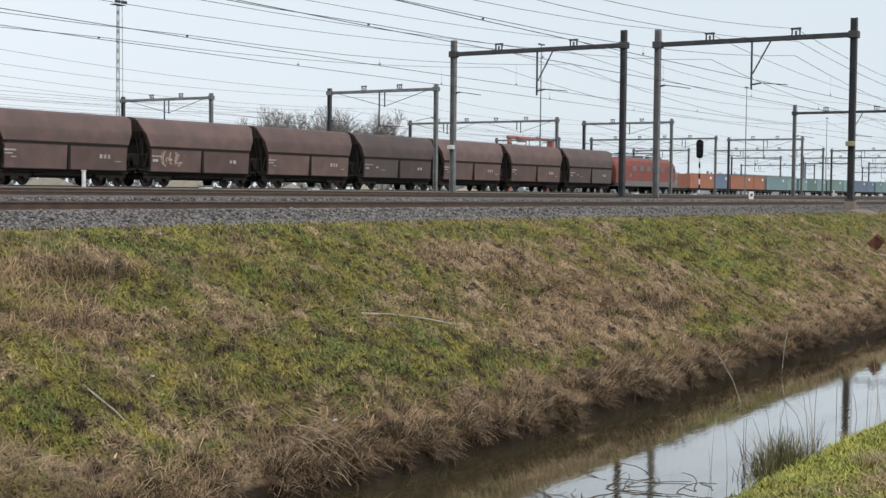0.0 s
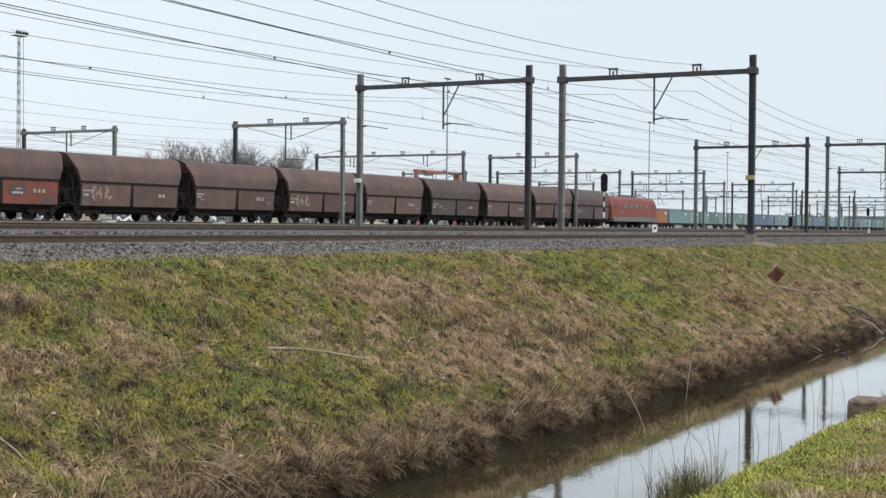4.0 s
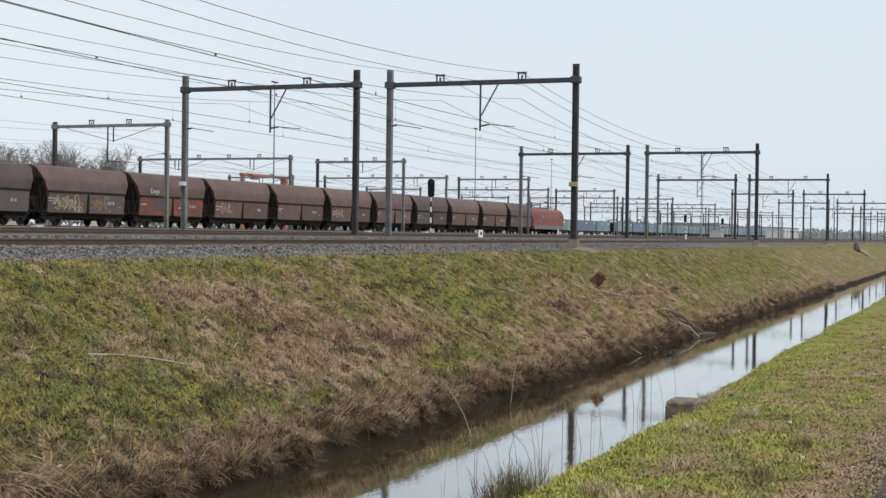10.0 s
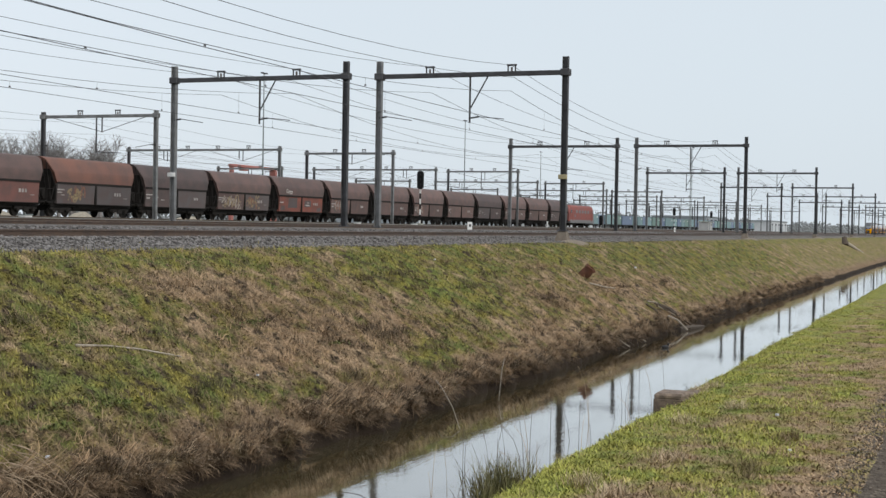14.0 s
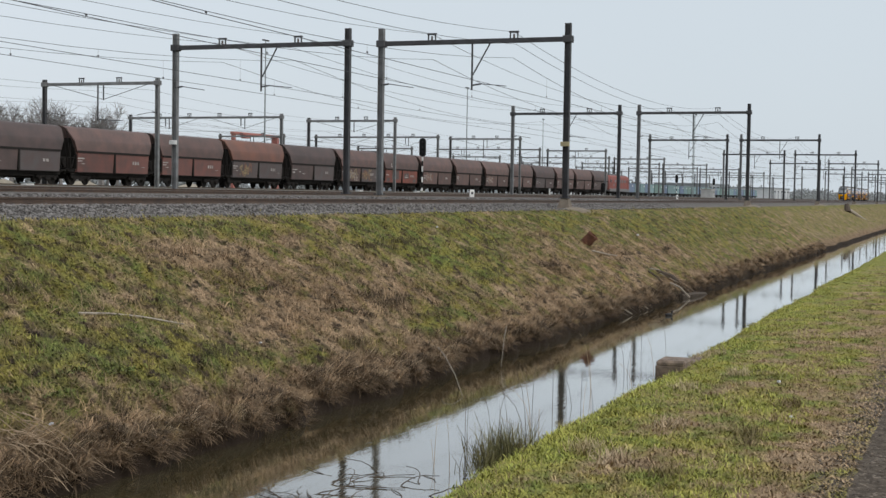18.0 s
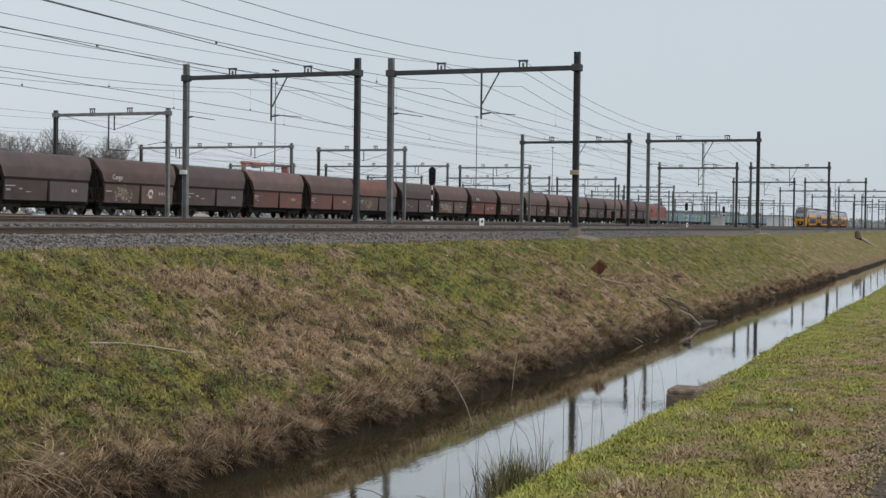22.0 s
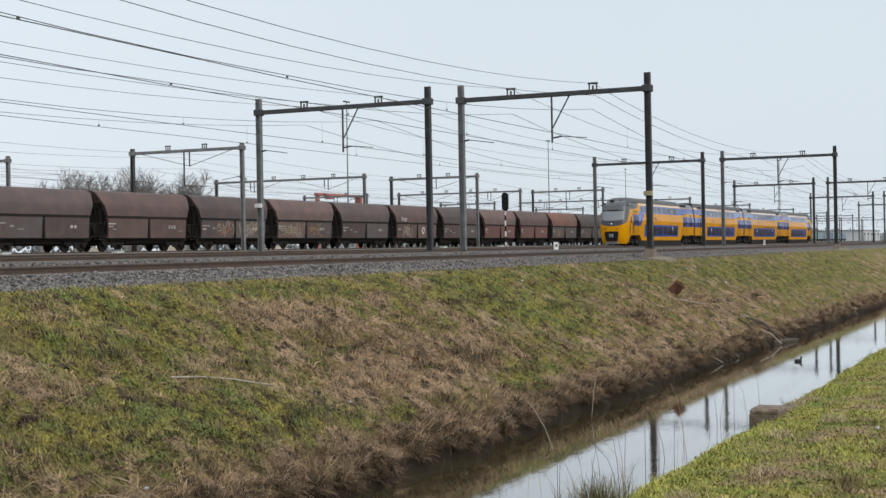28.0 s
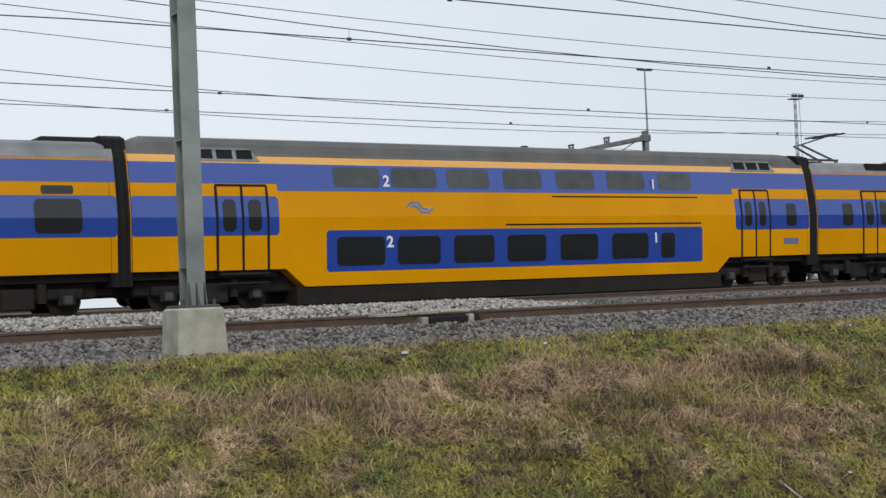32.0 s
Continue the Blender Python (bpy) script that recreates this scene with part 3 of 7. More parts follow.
# yard portals
def yard_portal(x, y0, y1, h=8.7, z=0.3, arms=3):
    span = y1 - y0
    p = portal(span, h, GREYMAST, far=STEEL, hangers=(), stands=[(i + 1) / (arms + 1) for i in range(arms)], brace=False, below=0.4, label="slender dark steel yard portal with short droppers")
    zb = h - 0.4
    for i in range(arms // 2):
        a, w = span * i / (arms // 2), span / (arms // 2)
        part("hanger", Geo().bar((0, a + w * 0.52, zb), (0, a + w * 0.52, zb - 2.9 if arms == 2 else zb - 1.0), 0.09, 0.09), STEEL, p)
        part("hanger", Geo().bar((0, a + w * 0.47, zb), (0, a + w * 0.47, zb - 1.3), 0.08, 0.08), STEEL, p)
        if arms == 2:
            part("steady_arm", Geo().tube((0, a + w * 0.52, zb - 2.85), (0, a + w * 0.30, zb - 2.95), 0.03, 6), STEEL, p)
        part("brace", Geo().bar((0, a + w * 0.08, zb - 0.08), (0, a + w * 0.47, zb - 1.25), 0.04, 0.04), STEEL, p)
        part("brace", Geo().bar((0, a + w * 0.92, zb - 0.08), (0, a + w * 0.47, zb - 1.25), 0.04, 0.04), STEEL, p)
    return at(p, x, y0, z)


yb = yard_portal(92.7, 60.0, 70.7, arms=2)
ye = yard_portal(46.9, 60.0, 70.7, arms=2)
part("cantilever", Geo().box(0, 13.75, 8.3, 0.2, 5.6, 0.22, 0.01), STEEL, ye)
part("brace", Geo().bar((0, 13.6, 8.2), (0, 10.8, 6.7), 0.06, 0.06), STEEL, ye)
for y in (15.4, 16.2):
    part("insulator_stand", Geo().box(0, y - 0.2, 8.57, 0.07, 0.06, 0.32).box(0, y + 0.2, 8.57, 0.07, 0.06, 0.32).box(0, y, 8.75, 0.12, 0.54, 0.10, 0.02), STEEL, ye)
yc = yard_portal(92.7, 84.0, 95.0, arms=2)
yw = yard_portal(138.0, 73.0, 93.0, arms=4)
yn = yard_portal(146.0, 62.5, 73.6, arms=2)
for k, x in enumerate((189, 240, 291, 342, 393, 444, 495, 550)):
    copy_thing(yn, pose(x + 6, 63.2, 0.3))
    copy_thing(yw, pose(x, 74.0, 0.3))
    copy_thing(yc, pose(x - 3, 98.0, 0.3))
    if k % 2:
        copy_thing(yw, pose(x + 14, 112.0, 0.3))
copy_thing(yc, pose(52.0, 78.0, 0.3))


# ---- wires ----
def strand(points, r):
    """A thin wire through points."""
    g = Geo()
    n = 4
    rings = []
    for i, p in enumerate(points):
        rings.append([(p[0], p[1] + r * math.cos(math.pi / 4 + k * math.pi / 2), p[2] + r * math.sin(math.pi / 4 + k * math.pi / 2)) for k in range(n)])
    return g.loft(rings)


def sag_points(y, z_at, drop, x_first, step, spans, per=10, stagger=0.0):
    pts = []
    for s in range(spans):
        for i in range(per + (s == spans - 1)):
            f = i / per
            pts.append((x_first + step * (s + f), y + stagger * (1 if s % 2 else -1) * (1 - 2 * f), z_at - 4 * drop * f * (1 - f)))
    return pts


def near_support(x):
    """1 at the wide portal beside the camera, falling to 0 at the middle of the spans on either side of it."""
    return max(0.0, 1 - abs(x - (ROW0 - STEP)) / (STEP / 2))


def overhead(y, zc, first, step, spans, droppers, r=0.013, mess=7.4, low=6.0, drop=0.0, rise=0.0):
    """drop: how much lower the messenger hangs at the wide portal; rise: how much higher the contact wire."""
    t = thing("overhead_line", "thin dark contact wire hung from a sagging messenger wire", "overhead wire", "overhead lines")
    part("contact_wire", strand([(a, b, c + rise * near_support(a)) for a, b, c in sag_points(y, zc, 0.04, first, step, spans, 6, 0.2)], r), WIRE, t)
    part("messenger_wire", strand([(a, b, c - drop * near_support(a)) for a, b, c in sag_points(y, mess, mess - low, first, step, spans, 12)], r * 0.85), WIRE, t)
    for s in range(droppers):
        for i in range(1, 10, 2):
            f = i / 10
            x = first + step * (s + 1 + f)
            za = zc + rise * near_support(x)
            zz = mess - 4 * (mess - low) * f * (1 - f) - drop * near_support(x)
            if zz > za + 0.05:
                part("dropper", Geo().bar((x, y, za), (x, y, zz), 0.006, 0.006), WIRE, t)
            part("clip", Geo().box(x, y, za + 0.02, 0.10, 0.03, 0.07), STEEL, t)


for y, z, top, low, drop in ((22.62, 5.8, 7.4, 5.86, 0.45), (27.1, 5.87, 7.4, 5.92, 0.75), (35.3, 5.92, 7.5, 5.97, 1.0), (39.9, 6.1, 7.5, 6.14, 1.0)):
    overhead(y, z, ROW0 - STEP * 3, STEP, 12, 4, 0.015, top, low, drop, 0.2)
for y in (66.0, 70.6, 79.0, 84.0, 89.0):
    overhead(y, 6.1, 46.9 - 48.5 * 3, 48.5, 12, 0, 0.013, 7.3, 6.6)
for y, z, low in ((22.6, 8.75, 7.36), (22.45, 8.1, 6.78), (27.2, 8.75, 7.5), (35.2, 8.85, 8.05), (35.4, 8.2, 7.36), (39.95, 8.55, 7.58)):
    f = part("feeder_wire", strand(sag_points(y, z, z - low, ROW0 - STEP * 3, STEP, 12, 12), 0.0125), WIRE)
    tagged(f, "dark feeder wire sagging between portal tops", "overhead wire", "feeder wires")
for y, z in ((62.5, 8.3), (68, 8.3), (87, 8.3), (92, 8.3)):
    f = part("feeder_wire", strand(sag_points(y, z, 0.7, 46.9 - 48.5 * 3, 48.5, 12, 10), 0.012), WIRE)
    tagged(f, "dark feeder wire sagging between portal tops", "overhead wire", "feeder wires")

# ---- the yellow and blue double-deck train ----
YELLOW = material("train_yellow", (0.64, 0.285, 0.002), 0.10, 0, (0.56, 0.245, 0.003), 0.45, 14, 0.0, 0.10, spec=0.10)
# same paint as the body, paler and glossier to carry the sky's sheen
SHEEN_YELLOW = material("sheen_train_yellow", (0.72, 0.335, 0.0), 0.10, 0, (0.69, 0.315, 0.0), 0.6, 30, 0.0, 0.05, spec=0.8)
BLUE = material("train_blue", (0.013, 0.056, 0.33), 0.08, 0, (0.011, 0.050, 0.30), 0.6, 30, 0.0, 0.05, spec=0.45)
for coated, weight in ((SHEEN_YELLOW, 1.0), (BLUE, 0.5)):
    coated.node_tree.nodes["Principled BSDF"].inputs["Coat Weight"].default_value = weight
    coated.node_tree.nodes["Principled BSDF"].inputs["Coat IOR"].default_value = 1.9
    coated.node_tree.nodes["Principled BSDF"].inputs["Coat Roughness"].default_value = 0.12
ROOF = material("train_roof_grey", (0.115, 0.115, 0.115), 0.6, 0, (0.075, 0.076, 0.076), 1.5, 30, 0.05, 0.15)
LOWROOF = material("train_low_roof", (0.22, 0.24, 0.25), 0.5, 0, (0.14, 0.15, 0.16), 1.0, 30, 0.05, 0.15)
MASK = material("cab_mask_grey", (0.085, 0.09, 0.095), 0.35, 0, None, 2, 30, 0.02, 0.1)
GLASS = material("dark_window_glass", (0.012, 0.014, 0.016), 0.08, 0, None, 2, 20, 0, 0.1, spec=0.6)
# paler than the lower windows: daylight through the deck is put into colour
UPGLASS = material("upper_deck_glass", (0.055, 0.063, 0.066), 0.08, 0, (0.035, 0.04, 0.043), 1.5, 12, 0, 0.3, spec=0.6)
APRON = material("cab_lower_mask", (0.035, 0.040, 0.048), 0.25, 0, None, 2, 30, 0.02, 0.1)
# grey base holds the sky reflection and cab interior seen on the windscreen
SCREEN = material("windscreen_glass", (0.20, 0.215, 0.23), 0.06, 0, None, 2, 20, 0, 0.1, spec=0.8)
MARK = material("white_lettering", (0.75, 0.75, 0.75), 0.5, 0, None, 4, 30, 0, 0.05)
PALEMARK = material("pale_emblem", (0.52, 0.46, 0.40), 0.5)
GREYMARK = material("blue_grey_emblem", (0.16, 0.17, 0.28), 0.5)
HWZ = ([0.30, 0.42, 2.45, 3.2, 4.02, 4.30], [1.32, 1.34, 1.47, 1.40, 1.27, 1.16])


def hw(z):
    return float(np.interp(z, *HWZ))


def panel(g, x0, x1, z0, z1, off=0.008, ch=0.0, side=-1, slant0=0.0, slant1=0.0):
    """A plate on the train's side that follows its bend; slant leans its ends."""
    zs = sorted({z0, z1, *( [z0 + ch, z1 - ch] if ch else []), *[k for k in HWZ[0] if z0 < k < z1]})
    rows = []
    for z in zs:
        e = ch if (ch and (z < z0 + ch * 0.5 or z > z1 - ch * 0.5)) else 0.0
        f = (z - z0) / (z1 - z0)
        rows.append((x0 + e + slant0 * f, x1 - e + slant1 * f, z))
    vs, fs = [], []
    for a, b, z in rows:
        vs += [(a, side * (hw(z) + off), z), (b, side * (hw(z) + off), z), (b, side * (hw(z) - 0.02), z), (a, side * (hw(z) - 0.02), z)]
    for k in range(0, 4 * (len(rows) - 1), 4):
        fs += [(k, k + 1, k + 5, k + 4), (k + 1, k + 2, k + 6, k + 5), (k + 2, k + 3, k + 7, k + 6), (k + 3, k, k + 4, k + 7)]
    n = 4 * (len(rows) - 1)
    return g.add(vs, fs + [(3, 2, 1, 0), (n, n + 1, n + 2, n + 3)])


def digit(two, x, z, s, size=0.46):
    """The class number 1 or 2, as the built-in font draws it."""
    cu = bpy.data.curves.new("class_number", "FONT")
    cu.body, cu.size, cu.extrude = ("2" if two else "1"), size, 0.004
    cu.offset = 0.012
    cu.materials.append(MARK)
    return cu


def shell(x0, x1, dips):
    """The car's body: deep between the bogies, cut up over them."""
    stations = [(x0, 1.0)]
    for a, b, c, d in dips:
        stations += [(a, 0.98), (b, 0.46), (c, 0.46), (d, 0.98)]
    stations.append((x1, 1.0))
    rings = []
    for x, zb in stations:
        zz = [zb, max(zb, 1.2), 2.45, 3.2, 4.02, 4.30]
        rings.append([(x, -hw(z), z) for z in zz] + [(x, hw(z), z) for z in reversed(zz)])
    return Geo().loft(rings)


def roof_geo(x0, x1, top=4.78, base=4.28, fade=0.5):
    prof = [(1.16, 0.0), (1.10, 0.50), (0.98, 0.80), (0.55, 0.97), (0.0, 1.0)]
    rings = []
    for x, f in ((x0, 0.08), (x0 + fade, 0.75), (x0 + fade * 2, 1.0), (x1 - fade * 2, 1.0), (x1 - fade, 0.75), (x1, 0.08)):
        left = [(x, -w, base + (top - base) * k * f) for w, k in prof]
        rings.append(left + [(x, -p[1], p[2]) for p in reversed(left[:-1])])
    return Geo().loft(rings)


def bogie(car, x, name="bogie"):
    b = part(name, Geo().box(x, -0.98, 0.47, 3.5, 0.22, 0.28, 0.05).box(x, 0.98, 0.47, 3.5, 0.22, 0.28, 0.05).box(x, 0, 0.45, 0.7, 1.9, 0.3).box(x - 1.3, -1.08, 0.35, 0.46, 0.2, 0.40, 0.05)
             .box(x + 1.3, -1.08, 0.35, 0.46, 0.2, 0.40, 0.05).box(x, -1.12, 0.36, 0.9, 0.14, 0.56, 0.05).tube((x - 0.62, -1.14, 0.25), (x - 0.62, -1.14, 0.75), 0.13, 8).tube((x + 0.62, -1.14, 0.25), (x + 0.62, -1.14, 0.75), 0.13, 8), UNDER, car)
    for dx in (-1.3, 1.3):
        for s in (-0.76, 0.76):
            part("wheel", Geo().tube((x + dx, s - 0.07, 0.31), (x + dx, s + 0.07, 0.31), 0.46, 20), UNDER, b, smooth=True)
        part("axle_box", Geo().box(x + dx, -1.2, 0.31, 0.26, 0.1, 0.26, 0.05), STEEL, b)
    part("equipment_box", Geo().box(x, 0, 0.58, 4.2, 1.5, 0.5, 0.05), UNDER, b)
    return b


def doors(car, x0, x1, side=-1):
    mid = (x0 + x1) / 2
    for a, b in ((x0, mid), (mid, x1)):
        d = part("door_leaf", panel(Geo(), a + 0.02, b - 0.02, 0.98, 1.92, 0.012, 0, side), YELLOW, car)
        part("door_upper", panel(Geo(), a + 0.02, b - 0.02, 1.945, 3.04, 0.013, 0, side), BLUE, d)
        part("door_top", panel(Geo(), a + 0.02, b - 0.02, 3.045, 3.30, 0.012, 0, side), YELLOW, d)
        part("pane", panel(Geo(), a + 0.17, b - 0.2, 2.05, 2.95, 0.02, 0.1, side), GLASS, d)
    for x in (x0, mid, x1):
        part("door_seal", panel(Geo(), x - 0.035, x + 0.035, 0.95, 3.34, 0.022, 0, side), BLACK, car)
    part("door_seal", panel(Geo(), x0, x1, 3.32, 3.38, 0.022, 0, side), BLACK, car)
    part("step", Geo().box(mid, side * 1.42, 0.88, x1 - x0, 0.16, 0.07), UNDER, car)
    part("step", Geo().box(mid, side * 1.40, 0.62, x1 - x0, 0.12, 0.05), UNDER, car)


def numbers(car, places):
    for two, x, z in places:
        ob = new("class_number", digit(two, x, z, -1))
        ob.parent = car
        ob.matrix_basis = pose(x, -hw(z) - 0.03, z, 90, 0, 0)


def emblem(car, x, z):
    """Two bent ribbons with arrow-like ends, a plain shape in grey and white."""
    y = -hw(z) - 0.016
    pale, ribbon = Geo(), Geo()
    for k in (-1, 1):
        pts = [(-0.46 * k, 0.0), (-0.30 * k, 0.13 * k), (-0.05 * k, 0.13 * k), (0.10 * k, -0.06 * k), (0.30 * k, -0.08 * k)]
        for (a, b), (c, d) in zip(pts, pts[1:]):
            pale.bar((x + a, y, z + b), (x + c, y, z + d), 0.006, 0.11)
            ribbon.bar((x + a, y - 0.006, z + b + 0.02 * k), (x + c, y - 0.006, z + d + 0.02 * k), 0.006, 0.055)
    part("emblem", pale, PALEMARK, car, "small pale emblem of two bent ribbons")
    part("emblem_ribbon", ribbon, GREYMARK, car, "blue-grey bent ribbons")


def bellows(x0, x1):
    """The black gangway sleeve: the car's own section with three ribs."""
    zz = [0.62, 1.2, 2.45, 3.2, 4.02, 4.30, 4.60, 4.72]
    ww = [hw(z) for z in zz[:6]] + [1.08, 0.7]
    rings = []
    for k in range(7):
        d = 0.012 if k % 2 == 0 else -0.04
        x = x0 + (x1 - x0) * k / 6
        rings.append([(x, -w - d, z) for w, z in zip(ww, zz)] + [(x, w + d, z) for w, z in zip(reversed(ww), reversed(zz))])
    return Geo().loft(rings)


def vents(car, x0, x1):
    """A framed row of three louvres under the roof's edge."""
    for s in (-1, 1):
        part("vent_frame", panel(Geo(), x0, x1, 4.04, 4.42, 0.03, 0, s, 0.25, -0.25), LOWROOF, car)
        w = (x1 - x0 - 0.3) / 3
        for k in range(3):
            a = x0 + 0.2 + w * k
            part("louvre", panel(Geo(), a, a + w - 0.12, 4.10, 4.36, 0.04, 0, s), BLACK, car)


def mid_car(panto=False):
    c = thing("train_car", "yellow and blue double-deck middle car with grey roof", "train car", "passenger train")
    L = 26.1
    part("body", shell(0.18, L, [(4.75, 5.35, 21.45, 22.05)]), YELLOW, c)
    part("skirt", Geo().box(13.4, 0, 0.19, 16.6, 2.6, 0.56, 0.05), UNDER, c)
    if panto:
        part("roof", roof_geo(5.6, L - 0.1), ROOF, c)
        part("low_roof", roof_geo(0.2, 5.6, 4.5), LOWROOF, c)
        for s in (-1, 1):
            part("low_roof_side", panel(Geo(), 0.2, 5.7, 4.035, 4.31, 0.009, 0, s), LOWROOF, c)
        part("roof_vent", Geo().box(4.2, -1.19, 4.30, 2.0, 0.1, 0.26), BLACK, c)
        p = part("pantograph", Geo().bar((0.8, -0.4, 4.62), (2.6, -0.4, 4.62), 0.08, 0.08).bar((0.8, 0.4, 4.62), (2.6, 0.4, 4.62), 0.08, 0.08)
                 .bar((2.4, -0.3, 4.66), (0.9, -0.2, 5.2), 0.06, 0.06).bar((2.4, 0.3, 4.66), (0.9, 0.2, 5.2), 0.06, 0.06).bar((0.9, 0, 5.2), (2.6, 0, 5.62), 0.05, 0.05)
                 .bar((2.6, -0.8, 5.62), (2.6, 0.8, 5.62), 0.1, 0.06).bar((2.2, -0.8, 5.60), (2.2, 0.8, 5.60), 0.1, 0.06).bar((2.2, 0, 5.6), (2.6, 0, 5.6), 0.05, 0.05), STEEL, c)
        part("insulator", Geo().tube((0.9, 0.4, 4.4), (0.9, 0.4, 4.6), 0.07, 8).tube((2.5, -0.4, 4.4), (2.5, -0.4, 4.6), 0.07, 8), INSUL, p)
    else:
        part("roof", roof_geo(0.22, L - 0.1, fade=0.3), ROOF, c)
        vents(c, 2.0, 4.1)
    vents(c, 22.4, 24.6)
    part("antenna", Geo().box(14.1, -0.3, 4.74, 0.22, 0.2, 0.2, 0.03), BLACK, c)
    for s in (-1, 1):
        part("blue_band", panel(Geo(), 0.2, L - 0.02, 3.40, 3.985, 0.006, 0, s), BLUE, c)
        part("roof_edge", panel(Geo(), 5.75 if panto else 0.2, L - 0.02, 4.19, 4.31, 0.006, 0, s), ROOF, c)
        part("roof_strip", panel(Geo(), 5.75 if panto else 0.2, L - 0.02, 3.98, 4.19, 0.007, 0, s), SHEEN_YELLOW, c)
        part("blue_band", panel(Geo(), 4.55, 22.3, 3.20, 3.42, 0.007, 0, s), BLUE, c)
        part("blue_band", panel(Geo(), 0.2, 4.55, 1.94, 3.04, 0.006, 0.08, s), BLUE, c)
        part("blue_band", panel(Geo(), 22.35, L - 0.02, 1.94, 3.04, 0.006, 0.08, s), BLUE, c)
        part("window_band", panel(Geo(), 6.05, 20.75, 0.86, 2.06, 0.006, 0.07, s), BLUE, c)
        for a, b in ((6.39, 8.0), (8.44, 9.95), (10.45, 11.95), (12.45, 13.97), (14.55, 16.1), (16.7, 18.28), (18.85, 19.47)):
            part("window", panel(Geo(), a, b, 1.02, 1.86, 0.014, 0.09, s), GLASS, c)
        for a, b in ((6.39, 7.95), (8.35, 9.95), (10.34, 11.9), (12.45, 13.95), (14.54, 16.1), (16.66, 18.28), (18.9, 20.4)):
            part("window", panel(Geo(), a, b, 3.32, 3.92, 0.014, 0.09, s), UPGLASS, c)
        part("window", panel(Geo(), 1.55, 2.1, 2.05, 2.88, 0.014, 0.09, s), GLASS, c)
        part("window", panel(Geo(), 24.9, 25.4, 2.05, 2.88, 0.014, 0.09, s), GLASS, c)
        doors(c, 2.66, 4.2, s)
        doors(c, 22.65, 24.05, s)
    part("grab_line", panel(Geo(), 14.3, 20.6, 3.06, 3.10, 0.012), BLACK, c)
    part("grab_line", panel(Geo(), 12.4, 20.7, 2.16, 2.21, 0.012), BLACK, c)
    part("number_bar", panel(Geo(), 24.75, 25.5, 1.40, 1.62, 0.012), GREYMARK, c, "dark bars of the car's number")
    numbers(c, ((True, 8.02, 3.36), (True, 8.06, 1.55), (False, 18.5, 3.36), (False, 18.5, 1.55)))
    emblem(c, 9.25, 2.72)
    bogie(c, 2.6)
    bogie(c, 23.6)
    part("underframe", Geo().box(2.4, 0, 0.88, 4.4, 2.3, 0.2), UNDER, c)
    part("underframe", Geo().box(24.0, 0, 0.88, 4.2, 2.3, 0.2), UNDER, c)
    part("gangway", bellows(-0.36, 0.22), BLACK, c, "black rubber gangway bellows")
    part("underfloor_case", Geo().box(13.0, 0, 0.62, 25.2, 1.7, 0.56, 0.05), UNDER, c)
    return c


def nose_geo(tip):
    """The cab front: yellow chin, grey mask, dark lower mask and windscreen; one row of the grid runs along the mask's edge."""
    fx = ([0.15, 0.5, 0.9, 1.3, 1.9, 2.2, 3.3, 3.9, 4.22, 4.40, 4.48], [0.22, 0.08, 0.0, 0.0, 0.03, 0.10, 0.48, 0.84, 1.25, 1.9, 2.6])
    half = ([0.15, 0.6, 1.2, 2.45, 3.2, 4.02, 4.22, 4.40, 4.48], [1.20, 1.31, 1.39, 1.47, 1.40, 1.27, 1.12, 0.90, 0.72])
    rim = ([0.40, 0.50, 0.72, 1.6, 1.9, 4.15, 4.8, 5.1], [1.86, 1.95, 2.35, 3.38, 3.58, 3.64, 4.02, 4.2])
    na, ns, low, high, back = 40, 18, 16, 34, 5.0

    def spot(c, z):
        f, h = float(np.interp(z, *fx)), float(np.interp(z, *half))
        depth = float(np.interp(z, [2.5, 3.9], [1.35, 1.0]))
        i = min(max(c - ns, 0), na)
        a = (i / na) * math.pi - math.pi / 2
        y = h * math.copysign(abs(math.sin(a)) ** 0.62, a)
        x = f + depth * (1 - max(0, math.cos(a)) ** 0.75)
        k = c if c < ns else (2 * ns + na - c if c > ns + na else ns)
        if k < ns:
            x = back + (x - back) * k / ns
        return x, y

    cols = []
    for c in range(2 * ns + na + 1):
        z0 = float(np.interp(spot(c, 0.6)[0], [0.9, 1.4, 1.75, 1.85], [0.15, 0.28, 0.55, 1.0]))
        cut = 4.25
        for z in np.arange(1.7, 4.25, 0.01):
            x, y = spot(c, z)
            if z > max(1.88 + 0.22 * (abs(y) / 1.15) ** 3, float(np.interp(x, *rim))):
                cut = float(z)
                break
        zs = list(np.linspace(z0, cut, low + 1)) + list(np.linspace(cut, 4.48, high + 1))[1:]
        cols.append([(tip + spot(c, z)[0], spot(c, z)[1], z) for z in zs])
    body, mask, screen, seal, apron = Geo(), Geo(), Geo(), Geo(), Geo()
    for p, q in zip(cols, cols[1:]):
        for j in range(low + high):
            quad = [p[j], q[j], q[j + 1], p[j + 1]]
            cy = abs(p[j][1] + q[j][1]) / 2
            mid = sum(v[2] for v in quad) / 4
            if j < low:
                g = body
            else:
                g = mask
                if cy < 1.16 - 0.10 * (mid - 2.4) and p[j][0] - tip < 1.6 and mid < 3.46:
                    g = seal if mid > 3.36 else (screen if mid > 2.38 + 0.16 * (cy / 1.1) ** 2 else apron)
            g.add(quad, [(0, 1, 2, 3)])
    return body, mask, screen, seal, apron


